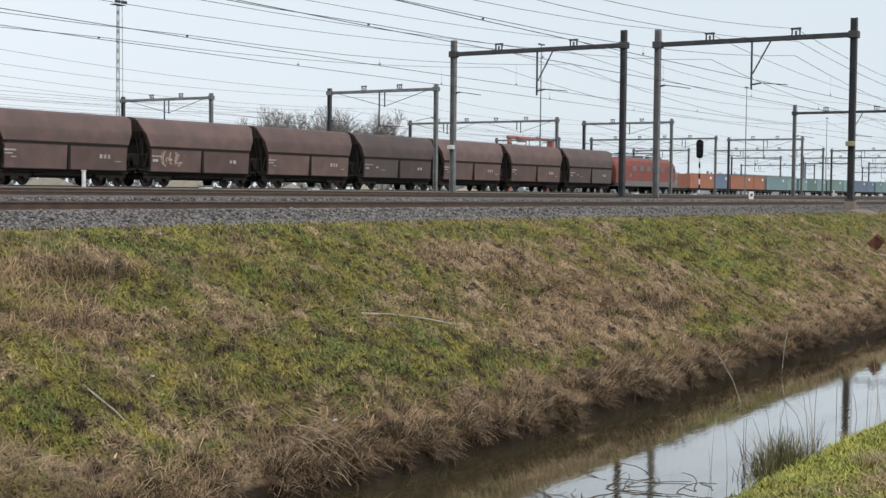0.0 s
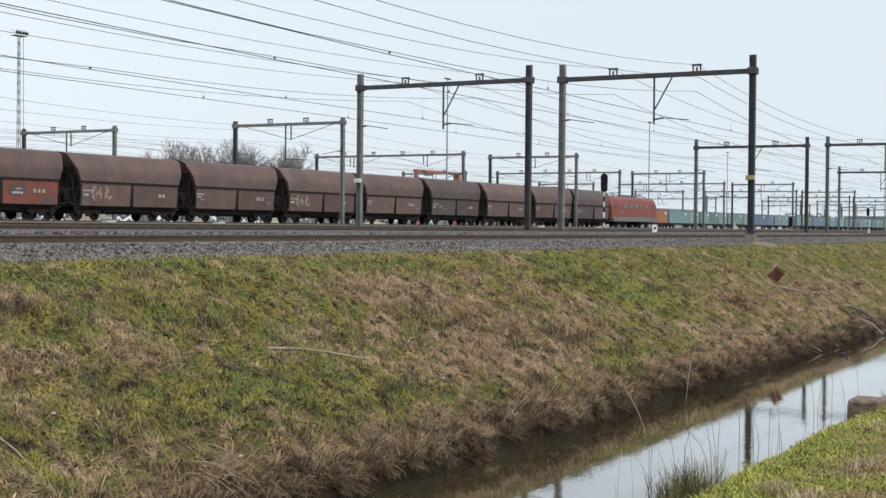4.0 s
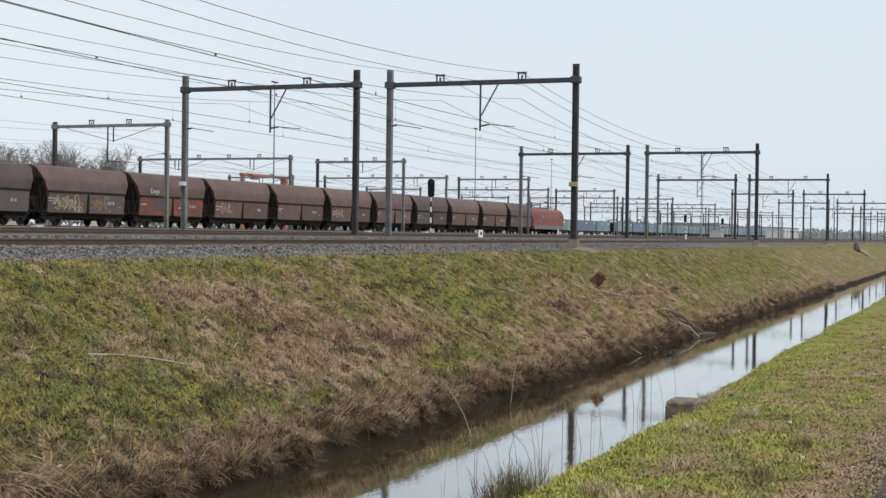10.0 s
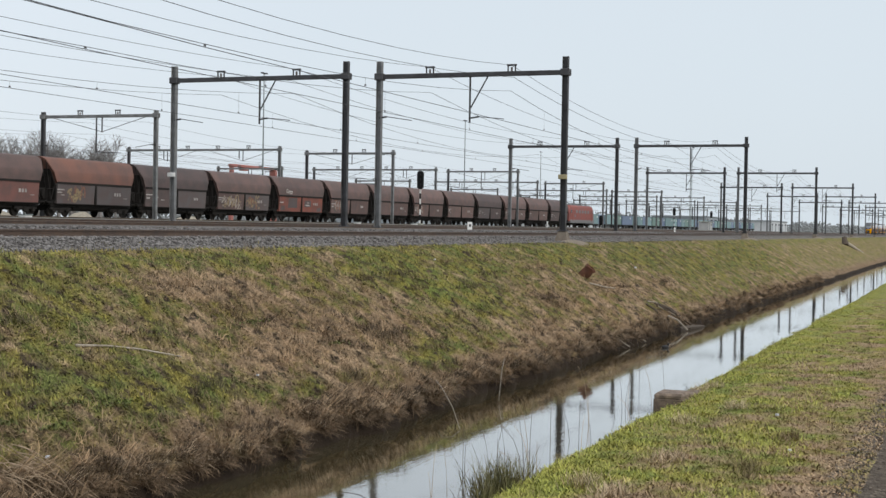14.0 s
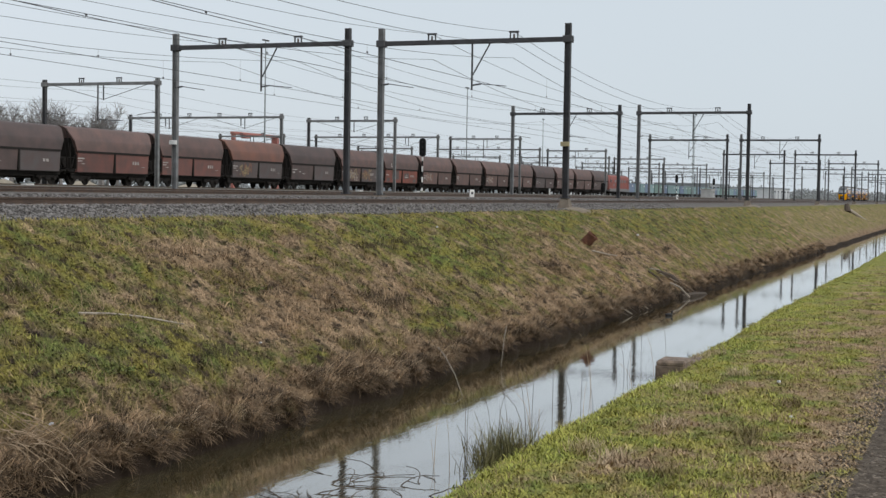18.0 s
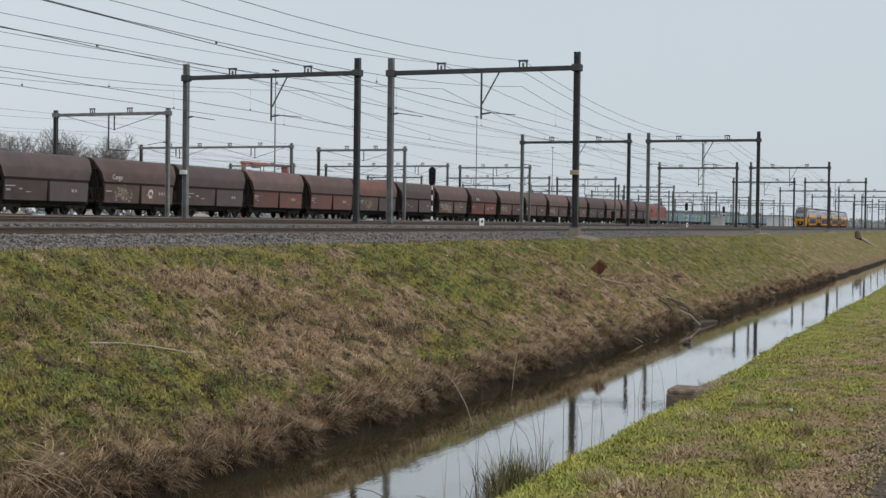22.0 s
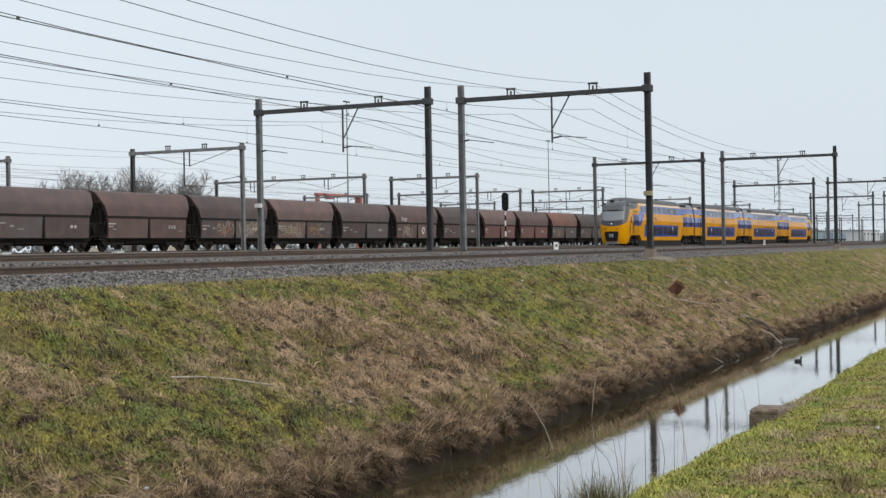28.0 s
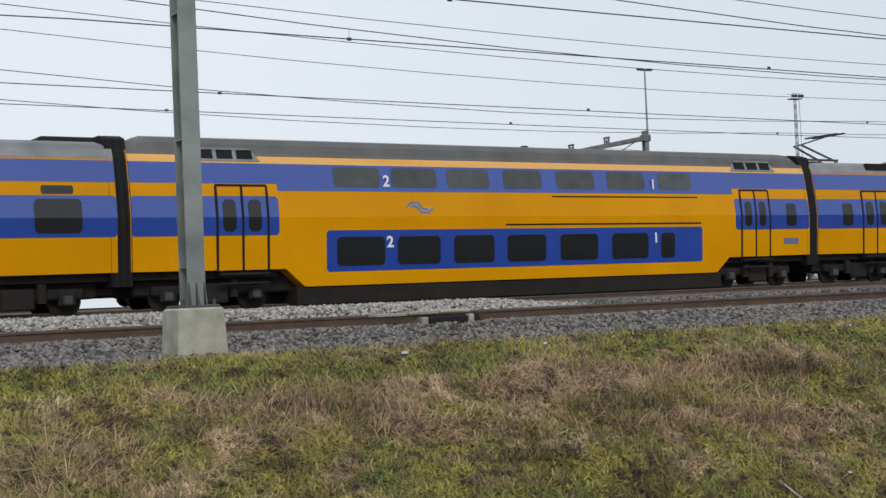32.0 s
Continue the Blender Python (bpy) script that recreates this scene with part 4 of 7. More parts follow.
def head_car():
    c = thing("train_car", "yellow and blue double-deck driving car with raked grey cab front", "train car", "passenger train")
    N = -26.8
    body = shell(N + 5.0, -0.18, [(-21.7, -21.1, -5.9, -5.3)])
    part("body", body, YELLOW, c)
    b, m, s0, s1, s2 = nose_geo(N)
    for nm, g, mt in (("nose", b, YELLOW), ("cab_mask", m, MASK), ("windscreen", s0, SCREEN), ("windscreen_seal", s1, BLACK), ("lower_mask", s2, APRON)):
        me = g.mesh(nm, mt)
        bm = bmesh.new()
        bm.from_mesh(me)
        bmesh.ops.remove_doubles(bm, verts=bm.verts, dist=0.0005)
        bmesh.ops.recalc_face_normals(bm, faces=bm.faces)
        bm.to_mesh(me)
        bm.free()
        me.shade_smooth()
        part(nm, me, mt, c)
    part("coupler_recess", Geo().loft([[(N + x, y, z) for y, z in ((-0.5, 0.42), (0.5, 0.42), (0.6, 0.62), (0.68, 1.24), (0.6, 1.34), (-0.6, 1.34), (-0.68, 1.24), (-0.6, 0.62))] for x in (-0.015, 0.6)]), BLACK, c)
    part("recess_rim", Geo().bar((N - 0.02, -0.66, 1.34), (N - 0.02, 0.66, 1.34), 0.05, 0.06).bar((N - 0.02, -0.70, 1.28), (N - 0.02, -0.56, 0.5), 0.05, 0.05).bar((N - 0.02, 0.70, 1.28), (N - 0.02, 0.56, 0.5), 0.05, 0.05), UNDER, c)
    part("coupler", Geo().tube((N - 0.10, 0, 0.95), (N + 0.5, 0, 0.95), 0.14, 10).box(N - 0.1, 0, 0.95, 0.2, 0.42, 0.36, 0.05).tube((N - 0.24, 0.1, 0.98), (N - 0.1, 0.1, 0.98), 0.09, 10), LOWROOF, c, "grey automatic coupler")
    part("underfloor_case", Geo().box(-12.6, 0, 0.62, 24.0, 1.7, 0.56, 0.05), UNDER, c)
    part("snow_plough", Geo().box(N + 0.20, 0, 0.24, 0.24, 1.3, 0.24, 0.05), LOWROOF, c)
    for s in (-1, 1):
        part("headlamp", Geo().tube((N + 0.40, s * 0.88, 1.62), (N + 0.20, s * 0.88, 1.62), 0.07, 12), LIGHTS, c, smooth=True)
        part("marker_lamp", Geo().tube((N + 0.30, s * 0.60, 1.62), (N + 0.04, s * 0.60, 1.62), 0.07, 10), BLACK, c, smooth=True)
        part("wiper", Geo().bar((N + 0.12, s * 0.05, 2.34), (N + 0.44, s * 0.85, 2.66), 0.03, 0.04), BLACK, c)
    part("emblem", Geo().tube((N + 0.16, 0, 2.12), (N + 0.05, 0, 2.12), 0.09, 12), MARK, c)
    part("skirt", Geo().box(-13.8, 0, 0.19, 16.6, 2.6, 0.56, 0.05), UNDER, c)
    part("roof", roof_geo(-24.8, -5.65, 4.76, fade=0.5), ROOF, c)
    part("low_roof", roof_geo(-6.0, -0.2, 4.56, fade=0.2), LOWROOF, c)
    part("roof_vent", Geo().box(-4.4, -1.20, 4.28, 2.4, 0.1, 0.24), BLACK, c)
    for s in (-1, 1):
        part("low_roof_side", panel(Geo(), -5.7, -0.2, 4.035, 4.31, 0.009, 0, s), LOWROOF, c)
    part("roof_box", Geo().box(-1.2, 0, 4.52, 1.6, 1.5, 0.3, 0.1), BLACK, c)
    for hx, hy in ((N + 1.7, 0.4), (N + 2.4, -0.3)):
        part("horn", Geo().box(hx, hy, 4.40, 0.55, 0.35, 0.16, 0.04), BLACK, c)
    part("antenna", Geo().box(-12.6, -0.5, 4.78, 0.3, 0.2, 0.22, 0.03), BLACK, c)
    for s in (-1, 1):
        part("roof_edge", panel(Geo(), -21.7, -5.75, 4.19, 4.31, 0.006, 0, s, 0.1, 0), ROOF, c)
        part("roof_strip", panel(Geo(), -21.95, -5.75, 3.98, 4.19, 0.007, 0, s, 0.3, 0), SHEEN_YELLOW, c)
        part("blue_band", panel(Geo(), -20.75, -0.2, 3.40, 3.985, 0.006, 0, s), BLUE, c)
        part("blue_band", panel(Geo(), -20.5, -4.9, 3.20, 3.42, 0.007, 0, s), BLUE, c)
        part("blue_band", panel(Geo(), -22.3, -21.65, 1.94, 3.04, 0.006, 0, s, 0.1, 1.31), BLUE, c)
        part("blue_band", panel(Geo(), -22.2, -20.35, 3.035, 3.985, 0.0065, 0, s, 1.25, 0.6), BLUE, c)
        part("blue_band", panel(Geo(), -24.25, -22.25, 1.94, 3.02, 0.006, 0.05, s), BLUE, c)
        for k in range(3):
            part("cab_roof_window", panel(Geo(), -25.3 + 0.62 * k, -24.75 + 0.62 * k, 3.90, 4.16, 0.05, 0, s, 0.06, 0.10), GLASS, c)
        part("cab_roof_frame", panel(Geo(), -25.4, -23.4, 3.86, 4.21, 0.035, 0, s, 0.06, 0.10), MASK, c)
        for z in (2.35, 2.75):
            part("door_mark", panel(Geo(), -22.05, -21.97, z, z + 0.14, 0.016, 0, s), MARK, c)
        part("blue_band", panel(Geo(), -5.2, -0.2, 1.94, 3.04, 0.006, 0.08, s), BLUE, c)
        part("window_band", panel(Geo(), -20.2, -7.15, 0.86, 2.06, 0.006, 0.07, s), BLUE, c)
        for a, b2 in ((-18.0, -17.5), (-17.15, -15.5), (-15.1, -13.55), (-13.0, -11.6), (-11.15, -9.55), (-9.15, -7.6)):
            part("window", panel(Geo(), a, b2, 1.02, 1.86, 0.014, 0.09, s), GLASS, c)
        for a, b2 in ((-19.95, -19.4), (-19.1, -17.45), (-16.9, -15.55), (-15.15, -13.65), (-13.2, -11.65), (-11.25, -9.65), (-9.3, -7.7)):
            part("window", panel(Geo(), a, b2, 3.32, 3.92, 0.014, 0.09, s), UPGLASS, c)
        part("window", panel(Geo(), -2.2, -1.35, 3.08, 3.30, 0.014, 0.04, s), GLASS, c)
        part("window", panel(Geo(), -2.4, -1.15, 2.05, 2.95, 0.014, 0.09, s), GLASS, c)
        part("cab_door", panel(Geo(), -25.25, -24.5, 0.98, 3.2, 0.014, 0.05, s), YELLOW, c)
        part("door_seal", panel(Geo(), -25.29, -25.25, 0.98, 2.45, 0.018, 0, s), UNDER, c)
        part("door_seal", panel(Geo(), -24.5, -24.46, 0.98, 2.45, 0.018, 0, s), UNDER, c)
        part("window", panel(Geo(), -25.05, -24.7, 2.15, 2.82, 0.02, 0.12, s), GLASS, c)
        part("handrail", Geo().tube((-25.4, s * 1.5, 1.2), (-25.4, s * 1.5, 2.3), 0.02, 6), STEEL, c)
        part("handrail", Geo().tube((-24.35, s * 1.5, 1.2), (-24.35, s * 1.5, 2.3), 0.02, 6), STEEL, c)
        doors(c, -23.9, -22.55, s)
        doors(c, -5.05, -3.6, s)
    part("slant_window", panel(Geo(), -21.15, -20.45, 3.30, 3.88, 0.014, 0, -1, 0.12, -0.2), GLASS, c)
    numbers(c, ((True, -17.5, 3.36), (True, -17.4, 1.55), (True, -9.65, 3.36), (True, -9.6, 1.55)))
    emblem(c, -16.2, 2.72)
    bogie(c, -23.6)
    bogie(c, -2.8)
    part("underframe", Geo().box(-23.8, 0, 0.88, 3.4, 2.3, 0.2), UNDER, c)
    part("underframe", Geo().box(-2.8, 0, 0.88, 4.8, 2.3, 0.2), UNDER, c)
    return c


CARS = []  # car, distance of its origin behind the first gangway, turned round or not
CARS.append((head_car(), 0.0, False))
CARS.append((mid_car(), 0.0, False))
CARS.append((mid_car(True), 26.3, False))
CARS.append((copy_thing(CARS[0][0], pose(0, 0, 0)), 52.6, True))

# ---- coal hoppers ----
BROWN = material("hopper_brown", (0.136, 0.085, 0.075), 0.75, 0, (0.075, 0.056, 0.051), 0.9, 25, 0.1, 0.35)
DARK = material("hopper_dark", (0.102, 0.071, 0.066), 0.75, 0, (0.055, 0.045, 0.043), 0.9, 25, 0.1, 0.35)
RUST = material("hopper_rust", (0.25, 0.078, 0.054), 0.75, 0, (0.11, 0.055, 0.045), 0.8, 25, 0.1, 0.3)
MAROON = material("hopper_maroon", (0.160, 0.070, 0.058), 0.75, 0, (0.085, 0.055, 0.050), 0.9, 25, 0.1, 0.3)
RUSTUP = material("hopper_rust_upper", (0.185, 0.086, 0.062), 0.75, 0, (0.10, 0.060, 0.050), 0.6, 25, 0.1, 0.3)
BRIGHT = material("hopper_red", (0.33, 0.080, 0.048), 0.7, 0, (0.27, 0.07, 0.045), 0.8, 25, 0.05, 0.15)
BRIGHTLOW = material("hopper_red_low", (0.28, 0.064, 0.054), 0.7, 0, (0.21, 0.055, 0.048), 0.8, 25, 0.05, 0.15)
TAN = material("hopper_stained", (0.23, 0.155, 0.10), 0.8, 0, (0.11, 0.070, 0.055), 0.8, 18, 0.1, 0.3, mottle=0.35)
SLATE = material("hopper_slate", (0.098, 0.086, 0.086), 0.7, 0, (0.09, 0.058, 0.052), 0.9, 25, 0.1, 0.3)
CHALK = material("chalk_marks", (0.42, 0.40, 0.38), 0.8, 0, (0.2, 0.17, 0.16), 8, 60, 0, 0.4)
FRESH_WHITE = material("white_lettering", (0.62, 0.60, 0.56), 0.8, 0, (0.45, 0.42, 0.40), 6, 50, 0, 0.3)

SPRAY = [material("spray_paint", c, 0.7, 0, d, 6, 50, 0, 0.3) for c, d in (((0.32, 0.29, 0.25), (0.17, 0.13, 0.12)), ((0.30, 0.23, 0.12), (0.16, 0.11, 0.08)), ((0.25, 0.11, 0.07), (0.13, 0.075, 0.06)))]


def scrawl(w, x0, x1, seed):
    """Unreadable spray paint on a flap: tangled strokes of two colours over blots."""
    r = random.Random(seed)
    count = max(4, round((x1 - x0) / 0.24))

    def at(x, z, off):
        return (x, -1.410 - (z - 1.0) * 0.065 - off, z)

    for k in range(2):
        g = Geo()
        for i in range(count):
            cx, h = x0 + (x1 - x0) * (i + 0.5) / count + r.uniform(-0.2, 0.2), r.uniform(0.15, 0.6)
            cz, turn, sweep = r.uniform(1.45, 2.05), r.uniform(0, 6.28), r.uniform(0.9, 3.2)
            wide = r.uniform(0.05, 0.16)
            if k == 0:
                for _ in range(5):
                    px, pz, q = cx + r.uniform(-0.3, 0.3), cz + r.uniform(-0.35, 0.35), r.uniform(0.05, 0.16)
                    g.add([at(px + q * math.cos(j * 1.047), pz + 0.8 * q * math.sin(j * 1.047), 0.004) for j in range(6)], [(0, 1, 2, 3, 4, 5)])
            loop = [(cx + 0.24 * math.cos(turn + sweep * j / 9), min(2.44, max(1.1, cz + h * math.sin(turn + sweep * j / 9)))) for j in range(10)]
            for (ax, az), (bx, bz) in zip(loop, loop[1:]):
                d = math.hypot(bx - ax, bz - az) + 1e-5
                ox, oz = -(bz - az) / d * wide / 2, (bx - ax) / d * wide / 2
                g.add([at(ax - ox, az - oz, 0.005 + 0.003 * k), at(bx - ox, bz - oz, 0.005 + 0.003 * k), at(bx + ox, bz + oz, 0.005 + 0.003 * k), at(ax + ox, az + oz, 0.005 + 0.003 * k)], [(0, 1, 2, 3)])
        part("spray_paint", g, SPRAY[(seed + k) % 3], w, "unreadable sprayed strokes")["kind"] = "stuff"


def hopper(upper, lower_a, lower_b, marks, label):
    """A coal hopper, 12.2 m between the couplings; z is 0 at the rail."""
    w = thing("hopper_wagon", label, "freight wagon", "coal train")
    H0 = 5.75
    # upper bin: steep sides, a bend, then a shallow roof; its ends lean in towards the bottom
    rings = []
    for z, hx, hy in ((2.52, 4.97, 1.36), (2.62, 5.04, 1.48), (3.0, 5.2, 1.475), (3.36, 5.38, 1.45), (3.50, 5.45, 1.41), (3.95, 5.66, 1.17), (4.28, 5.78, 0.96), (4.44, 5.84, 0.74), (4.52, 5.86, 0.45), (4.55, 5.86, 0.1)):
        rings.append([(-hx, -hy, z), (hx, -hy, z), (hx, hy, z), (-hx, hy, z)])
    part("bin", Geo().loft(rings), upper, w, smooth=True)
    part("lower_sill", Geo().bar((-5.02, -1.50, 2.60), (5.02, -1.50, 2.60), 0.06, 0.09), UNDER, w)
    for s in (-1, 1):
        part("end_rim", Geo().bar((s * 5.06, -1.47, 2.62), (s * 5.40, -1.43, 3.40), 0.07, 0.07).bar((s * 5.40, -1.43, 3.40), (s * 5.80, -0.96, 4.28), 0.07, 0.07), upper, w)
        # blackened end sheets, their dark colour also standing for shade in the gap
        part("end_shade", Geo().add([(s * 5.05, -1.3, 2.2), (s * 5.05, 1.3, 2.2), (s * 5.56, 1.15, 3.6), (s * 5.56, -1.15, 3.6), (s * 4.9, -1.3, 2.2), (s * 4.9, 1.3, 2.2), (s * 5.3, 1.15, 3.6), (s * 5.3, -1.15, 3.6)],
                                    [(0, 1, 2, 3), (0, 3, 7, 4), (1, 5, 6, 2), (3, 2, 6, 7), (4, 5, 1, 0)]), UNDER, w, "coal-blackened end sheet")
        part("end_sheet", Geo().box(s * 4.93, 0, 1.78, 0.08, 2.6, 1.5), UNDER, w)
        part("platform", Geo().box(s * 5.55, 0, 1.2, 1.1, 2.5, 0.08).bar((s * 5.9, -1.15, 1.2), (s * 5.9, -1.15, 2.1), 0.04, 0.04).bar((s * 5.9, -1.15, 2.1), (s * 5.1, -1.25, 2.1), 0.04, 0.04), UNDER, w)
        # added board, dark so the gap between wagons reads as shade
        part("end_board", Geo().box(s * 5.42, 0, 2.2, 0.06, 2.2, 2.0).box(s * 5.56, 0, 3.35, 0.06, 1.9, 0.5), UNDER, w, "coal-blackened end board")
        part("air_tank", Geo().tube((s * 5.5, -0.7, 1.75), (s * 5.5, 0.7, 1.75), 0.42, 12), UNDER, w, smooth=True)
        part("end_frame", Geo().bar((s * 5.0, -1.3, 1.2), (s * 5.0, -1.3, 2.4), 0.12, 0.12).bar((s * 5.0, 1.3, 1.2), (s * 5.0, 1.3, 2.4), 0.12, 0.12)
             .bar((s * 5.5, -1.2, 1.2), (s * 5.05, -1.2, 2.3), 0.08, 0.08).box(s * (H0 - 0.1), 0, 1.15, 0.7, 2.5, 0.18), UNDER, w)
        part("ladder", Geo().bar((s * 5.3, -1.1, 1.2), (s * 5.8, -0.95, 4.3), 0.04, 0.04).bar((s * 5.3, -0.75, 1.2), (s * 5.8, -0.6, 4.3), 0.04, 0.04), UNDER, w)
        for q in (-0.87, 0.87):
            part("buffer", Geo().tube((s * (H0 + 0.0), q, 1.06), (s * (H0 + 0.36), q, 1.06), 0.12, 10).tube((s * (H0 + 0.33), q, 1.06), (s * (H0 + 0.37), q, 1.06), 0.24, 12), UNDER, w)
    for side in (-1, 1):
        for x0, x1, mt in ((-4.98, -0.12, lower_a), (0.12, 4.98, lower_b)):
            g = Geo().add([(x0, side * 1.40, 1.0), (x1, side * 1.40, 1.0), (x1, side * 1.50, 2.54), (x0, side * 1.50, 2.54), (x0, side * 1.2, 1.0), (x1, side * 1.2, 1.0), (x1, side * 1.2, 2.54), (x0, side * 1.2, 2.54)],
                          [(0, 1, 2, 3), (7, 6, 5, 4), (0, 4, 5, 1), (1, 5, 6, 2), (2, 6, 7, 3), (3, 7, 4, 0)])
            f = part("discharge_flap", g, mt, w)
            part("flap_rim", Geo().bar((x0, side * 1.51, 2.52), (x1, side * 1.51, 2.52), 0.07, 0.07).bar((x0, side * 1.41, 0.98), (x1, side * 1.41, 0.98), 0.06, 0.06), UNDER, f)
        part("centre_post", Geo().box(0, side * 1.43, 1.77, 0.18, 0.22, 1.56), UNDER, w)
    part("brake_gear", Geo().box(0, 0, 0.68, 10.4, 1.1, 0.44, 0.04).box(0, -0.9, 0.78, 3.4, 0.3, 0.36, 0.05).tube((-2.4, -0.95, 0.66), (2.4, -0.95, 0.66), 0.09, 8).bar((-5.4, -1.1, 0.84), (5.4, -1.1, 0.84), 0.08, 0.14), UNDER, w)
    part("frame", Geo().box(0, 0, 1.10, 11.4, 2.3, 0.34, 0.05).box(0, 0, 0.85, 5.2, 1.6, 0.3, 0.1), UNDER, w)
    for x, z, a, b in marks:
        y = -1.41 - (z - 1.0) * 0.065 - 0.006
        part("lettering", Geo().box(x, y, z, a, 0.008, b), CHALK, w, "faded white bars of lettering")
    for x in (-3.95, 3.95):
        b = part("bogie", Geo().box(x, -1.0, 0.62, 2.7, 0.16, 0.26, 0.05).box(x, 1.0, 0.62, 2.7, 0.16, 0.26, 0.05).box(x, 0, 0.6, 0.5, 1.9, 0.3).box(x, -1.06, 0.48, 0.6, 0.16, 0.4, 0.05)
                 .box(x - 0.9, -1.05, 0.5, 0.34, 0.18, 0.34, 0.05).box(x + 0.9, -1.05, 0.5, 0.34, 0.18, 0.34, 0.05), UNDER, w)
        for dx in (-0.9, 0.9):
            for s in (-0.76, 0.76):
                part("wheel", Geo().tube((x + dx, s - 0.06, 0.46), (x + dx, s + 0.06, 0.46), 0.46, 16), UNDER, b, smooth=True)
    shrink = Matrix.Scale(0.972, 4, (1, 0, 0))
    for ob in w.children_recursive:
        ob.data.transform(shrink)
    return w


M1 = [(-4.6, 2.05, 0.9, 0.10), (-4.7, 1.85, 0.6, 0.07), (2.7, 1.85, 0.22, 0.26), (3.05, 1.85, 0.22, 0.26), (3.4, 1.85, 0.2, 0.26), (-4.3, 1.65, 0.4, 0.06), (4.2, 1.55, 0.5, 0.05)]
M2 = [(-4.4, 2.0, 1.1, 0.08), (-4.6, 1.72, 0.5, 0.16), (-3.2, 1.8, 0.35, 0.12), (3.0, 1.8, 0.26, 0.22), (3.4, 1.8, 0.26, 0.22), (-2.3, 1.6, 0.6, 0.05)]
M3 = [(-4.5, 1.9, 0.8, 0.09), (2.9, 1.85, 0.24, 0.24), (3.3, 1.85, 0.24, 0.24), (3.7, 1.85, 0.24, 0.24), (1.4, 1.7, 0.9, 0.12), (1.5, 1.95, 0.5, 0.1)]
KINDS = {
    "b": hopper(BROWN, BROWN, BROWN, M1, "dark brown coal hopper wagon with faded white lettering"),
    "d": hopper(DARK, DARK, SLATE, M2, "grimy dark brown coal hopper wagon"),
    "r": hopper(BROWN, RUST, RUST, M3, "brown coal hopper wagon with rust-red lower flaps"),
    "m": hopper(BROWN, MAROON, MAROON, M1, "brown coal hopper wagon with dull maroon lower flaps"),
    "c": hopper(BROWN, BROWN, BROWN, M3, "brown coal hopper wagon with white lettering and a sprayed flap"),
    "s": hopper(DARK, SLATE, DARK, M2, "dark hopper wagon with a slate-grey lower flap"),
    "o": hopper(RUSTUP, SLATE, SLATE, M1, "rust-streaked brown coal hopper wagon"),
    "g": hopper(BROWN, BROWN, SLATE, M1, "brown coal hopper wagon with pale sprayed strokes on both flaps"),
    "G": hopper(DARK, SLATE, SLATE, M2, "dark hopper wagon with large pale sprayed strokes on its flaps"),
    "p": hopper(BROWN, BROWN, BROWN, M2, "brown coal hopper wagon with faint sprayed strokes on one flap"),
    "R": hopper(BRIGHT, BRIGHTLOW, BRIGHTLOW, [(3.6, 1.85, 0.16, 0.24), (-4.4, 1.7, 0.8, 0.06)], "freshly painted bright red coal hopper wagon"),
    "t": hopper(BROWN, BROWN, BROWN, M1, "hopper wagon with tan spillage stains down its upper bin"),
}
for k in range(9):
    x0 = -4.9 + 1.08 * k + 0.2 * math.sin(5 * k)
    x1, zt = x0 + 0.9 + 0.3 * math.sin(3 * k), 3.16 - 0.22 * (0.5 + 0.5 * math.sin(2.3 * k))
    part("spill_stain", Geo().add([(x0, -1.490, 2.66), (x1, -1.490, 2.66), (x1 - 0.1, -1.486, zt), (x0 + 0.15, -1.486, zt - 0.05)], [(0, 1, 2, 3)]), TAN, KINDS["t"])
for kd, x in (("r", -3.4), ("c", -3.9)):
    word = bpy.data.curves.new("lettering", "FONT")
    word.body, word.size, word.extrude = "Cargo", 0.55, 0.004
    word.materials.append(FRESH_WHITE)
    ob = new("lettering", word)
    ob.parent = KINDS[kd]
    ob.matrix_basis = pose(x, -1.492, 2.86, 90, 0, 0)
ring = Geo()
for j in range(10):
    a, b = j * 0.55, j * 0.55 + 0.5
    ring.add([(1.5 + q * math.cos(c), -1.418 - (0.8 + q * math.sin(c)) * 0.065, 1.8 + q * math.sin(c)) for q, c in ((0.20, a), (0.38, a), (0.38, b), (0.20, b))], [(0, 1, 2, 3)])
part("emblem", ring, FRESH_WHITE, KINDS["c"], "worn white ring emblem")
scrawl(KINDS["g"], -3.9, -0.9, 3)
scrawl(KINDS["g"], 0.5, 2.6, 4)
scrawl(KINDS["G"], 0.6, 3.8, 6)
scrawl(KINDS["G"], -2.6, -0.4, 8)
scrawl(KINDS["p"], -3.9, -2.2, 5)
scrawl(KINDS["c"], -3.6, -1.4, 9)
for x0, x1, z0, z1 in ((-3.0, -0.9, 1.35, 2.42), (-4.5, -3.6, 1.1, 1.6), (0.6, 2.2, 1.5, 2.2), (3.5, 4.6, 1.05, 1.5)):
    part("overpaint", Geo().add([(x, -1.414 - (z - 1.0) * 0.065, z) for x, z in ((x0, z0), (x1, z0 + 0.05), (x1 - 0.1, z1), (x0 + 0.12, z1 - 0.06))], [(0, 1, 2, 3)]), SLATE, KINDS["r"], "grey paint patch over the rust red")
scrawl(KINDS["o"], -3.4, -1.6, 7)
#          from the locomotive backwards
ORDER = "dbbsbpbprgdommdcdgGbsRtbdbodbp"
PITCH = 11.9
WAGONS = []
used = set()
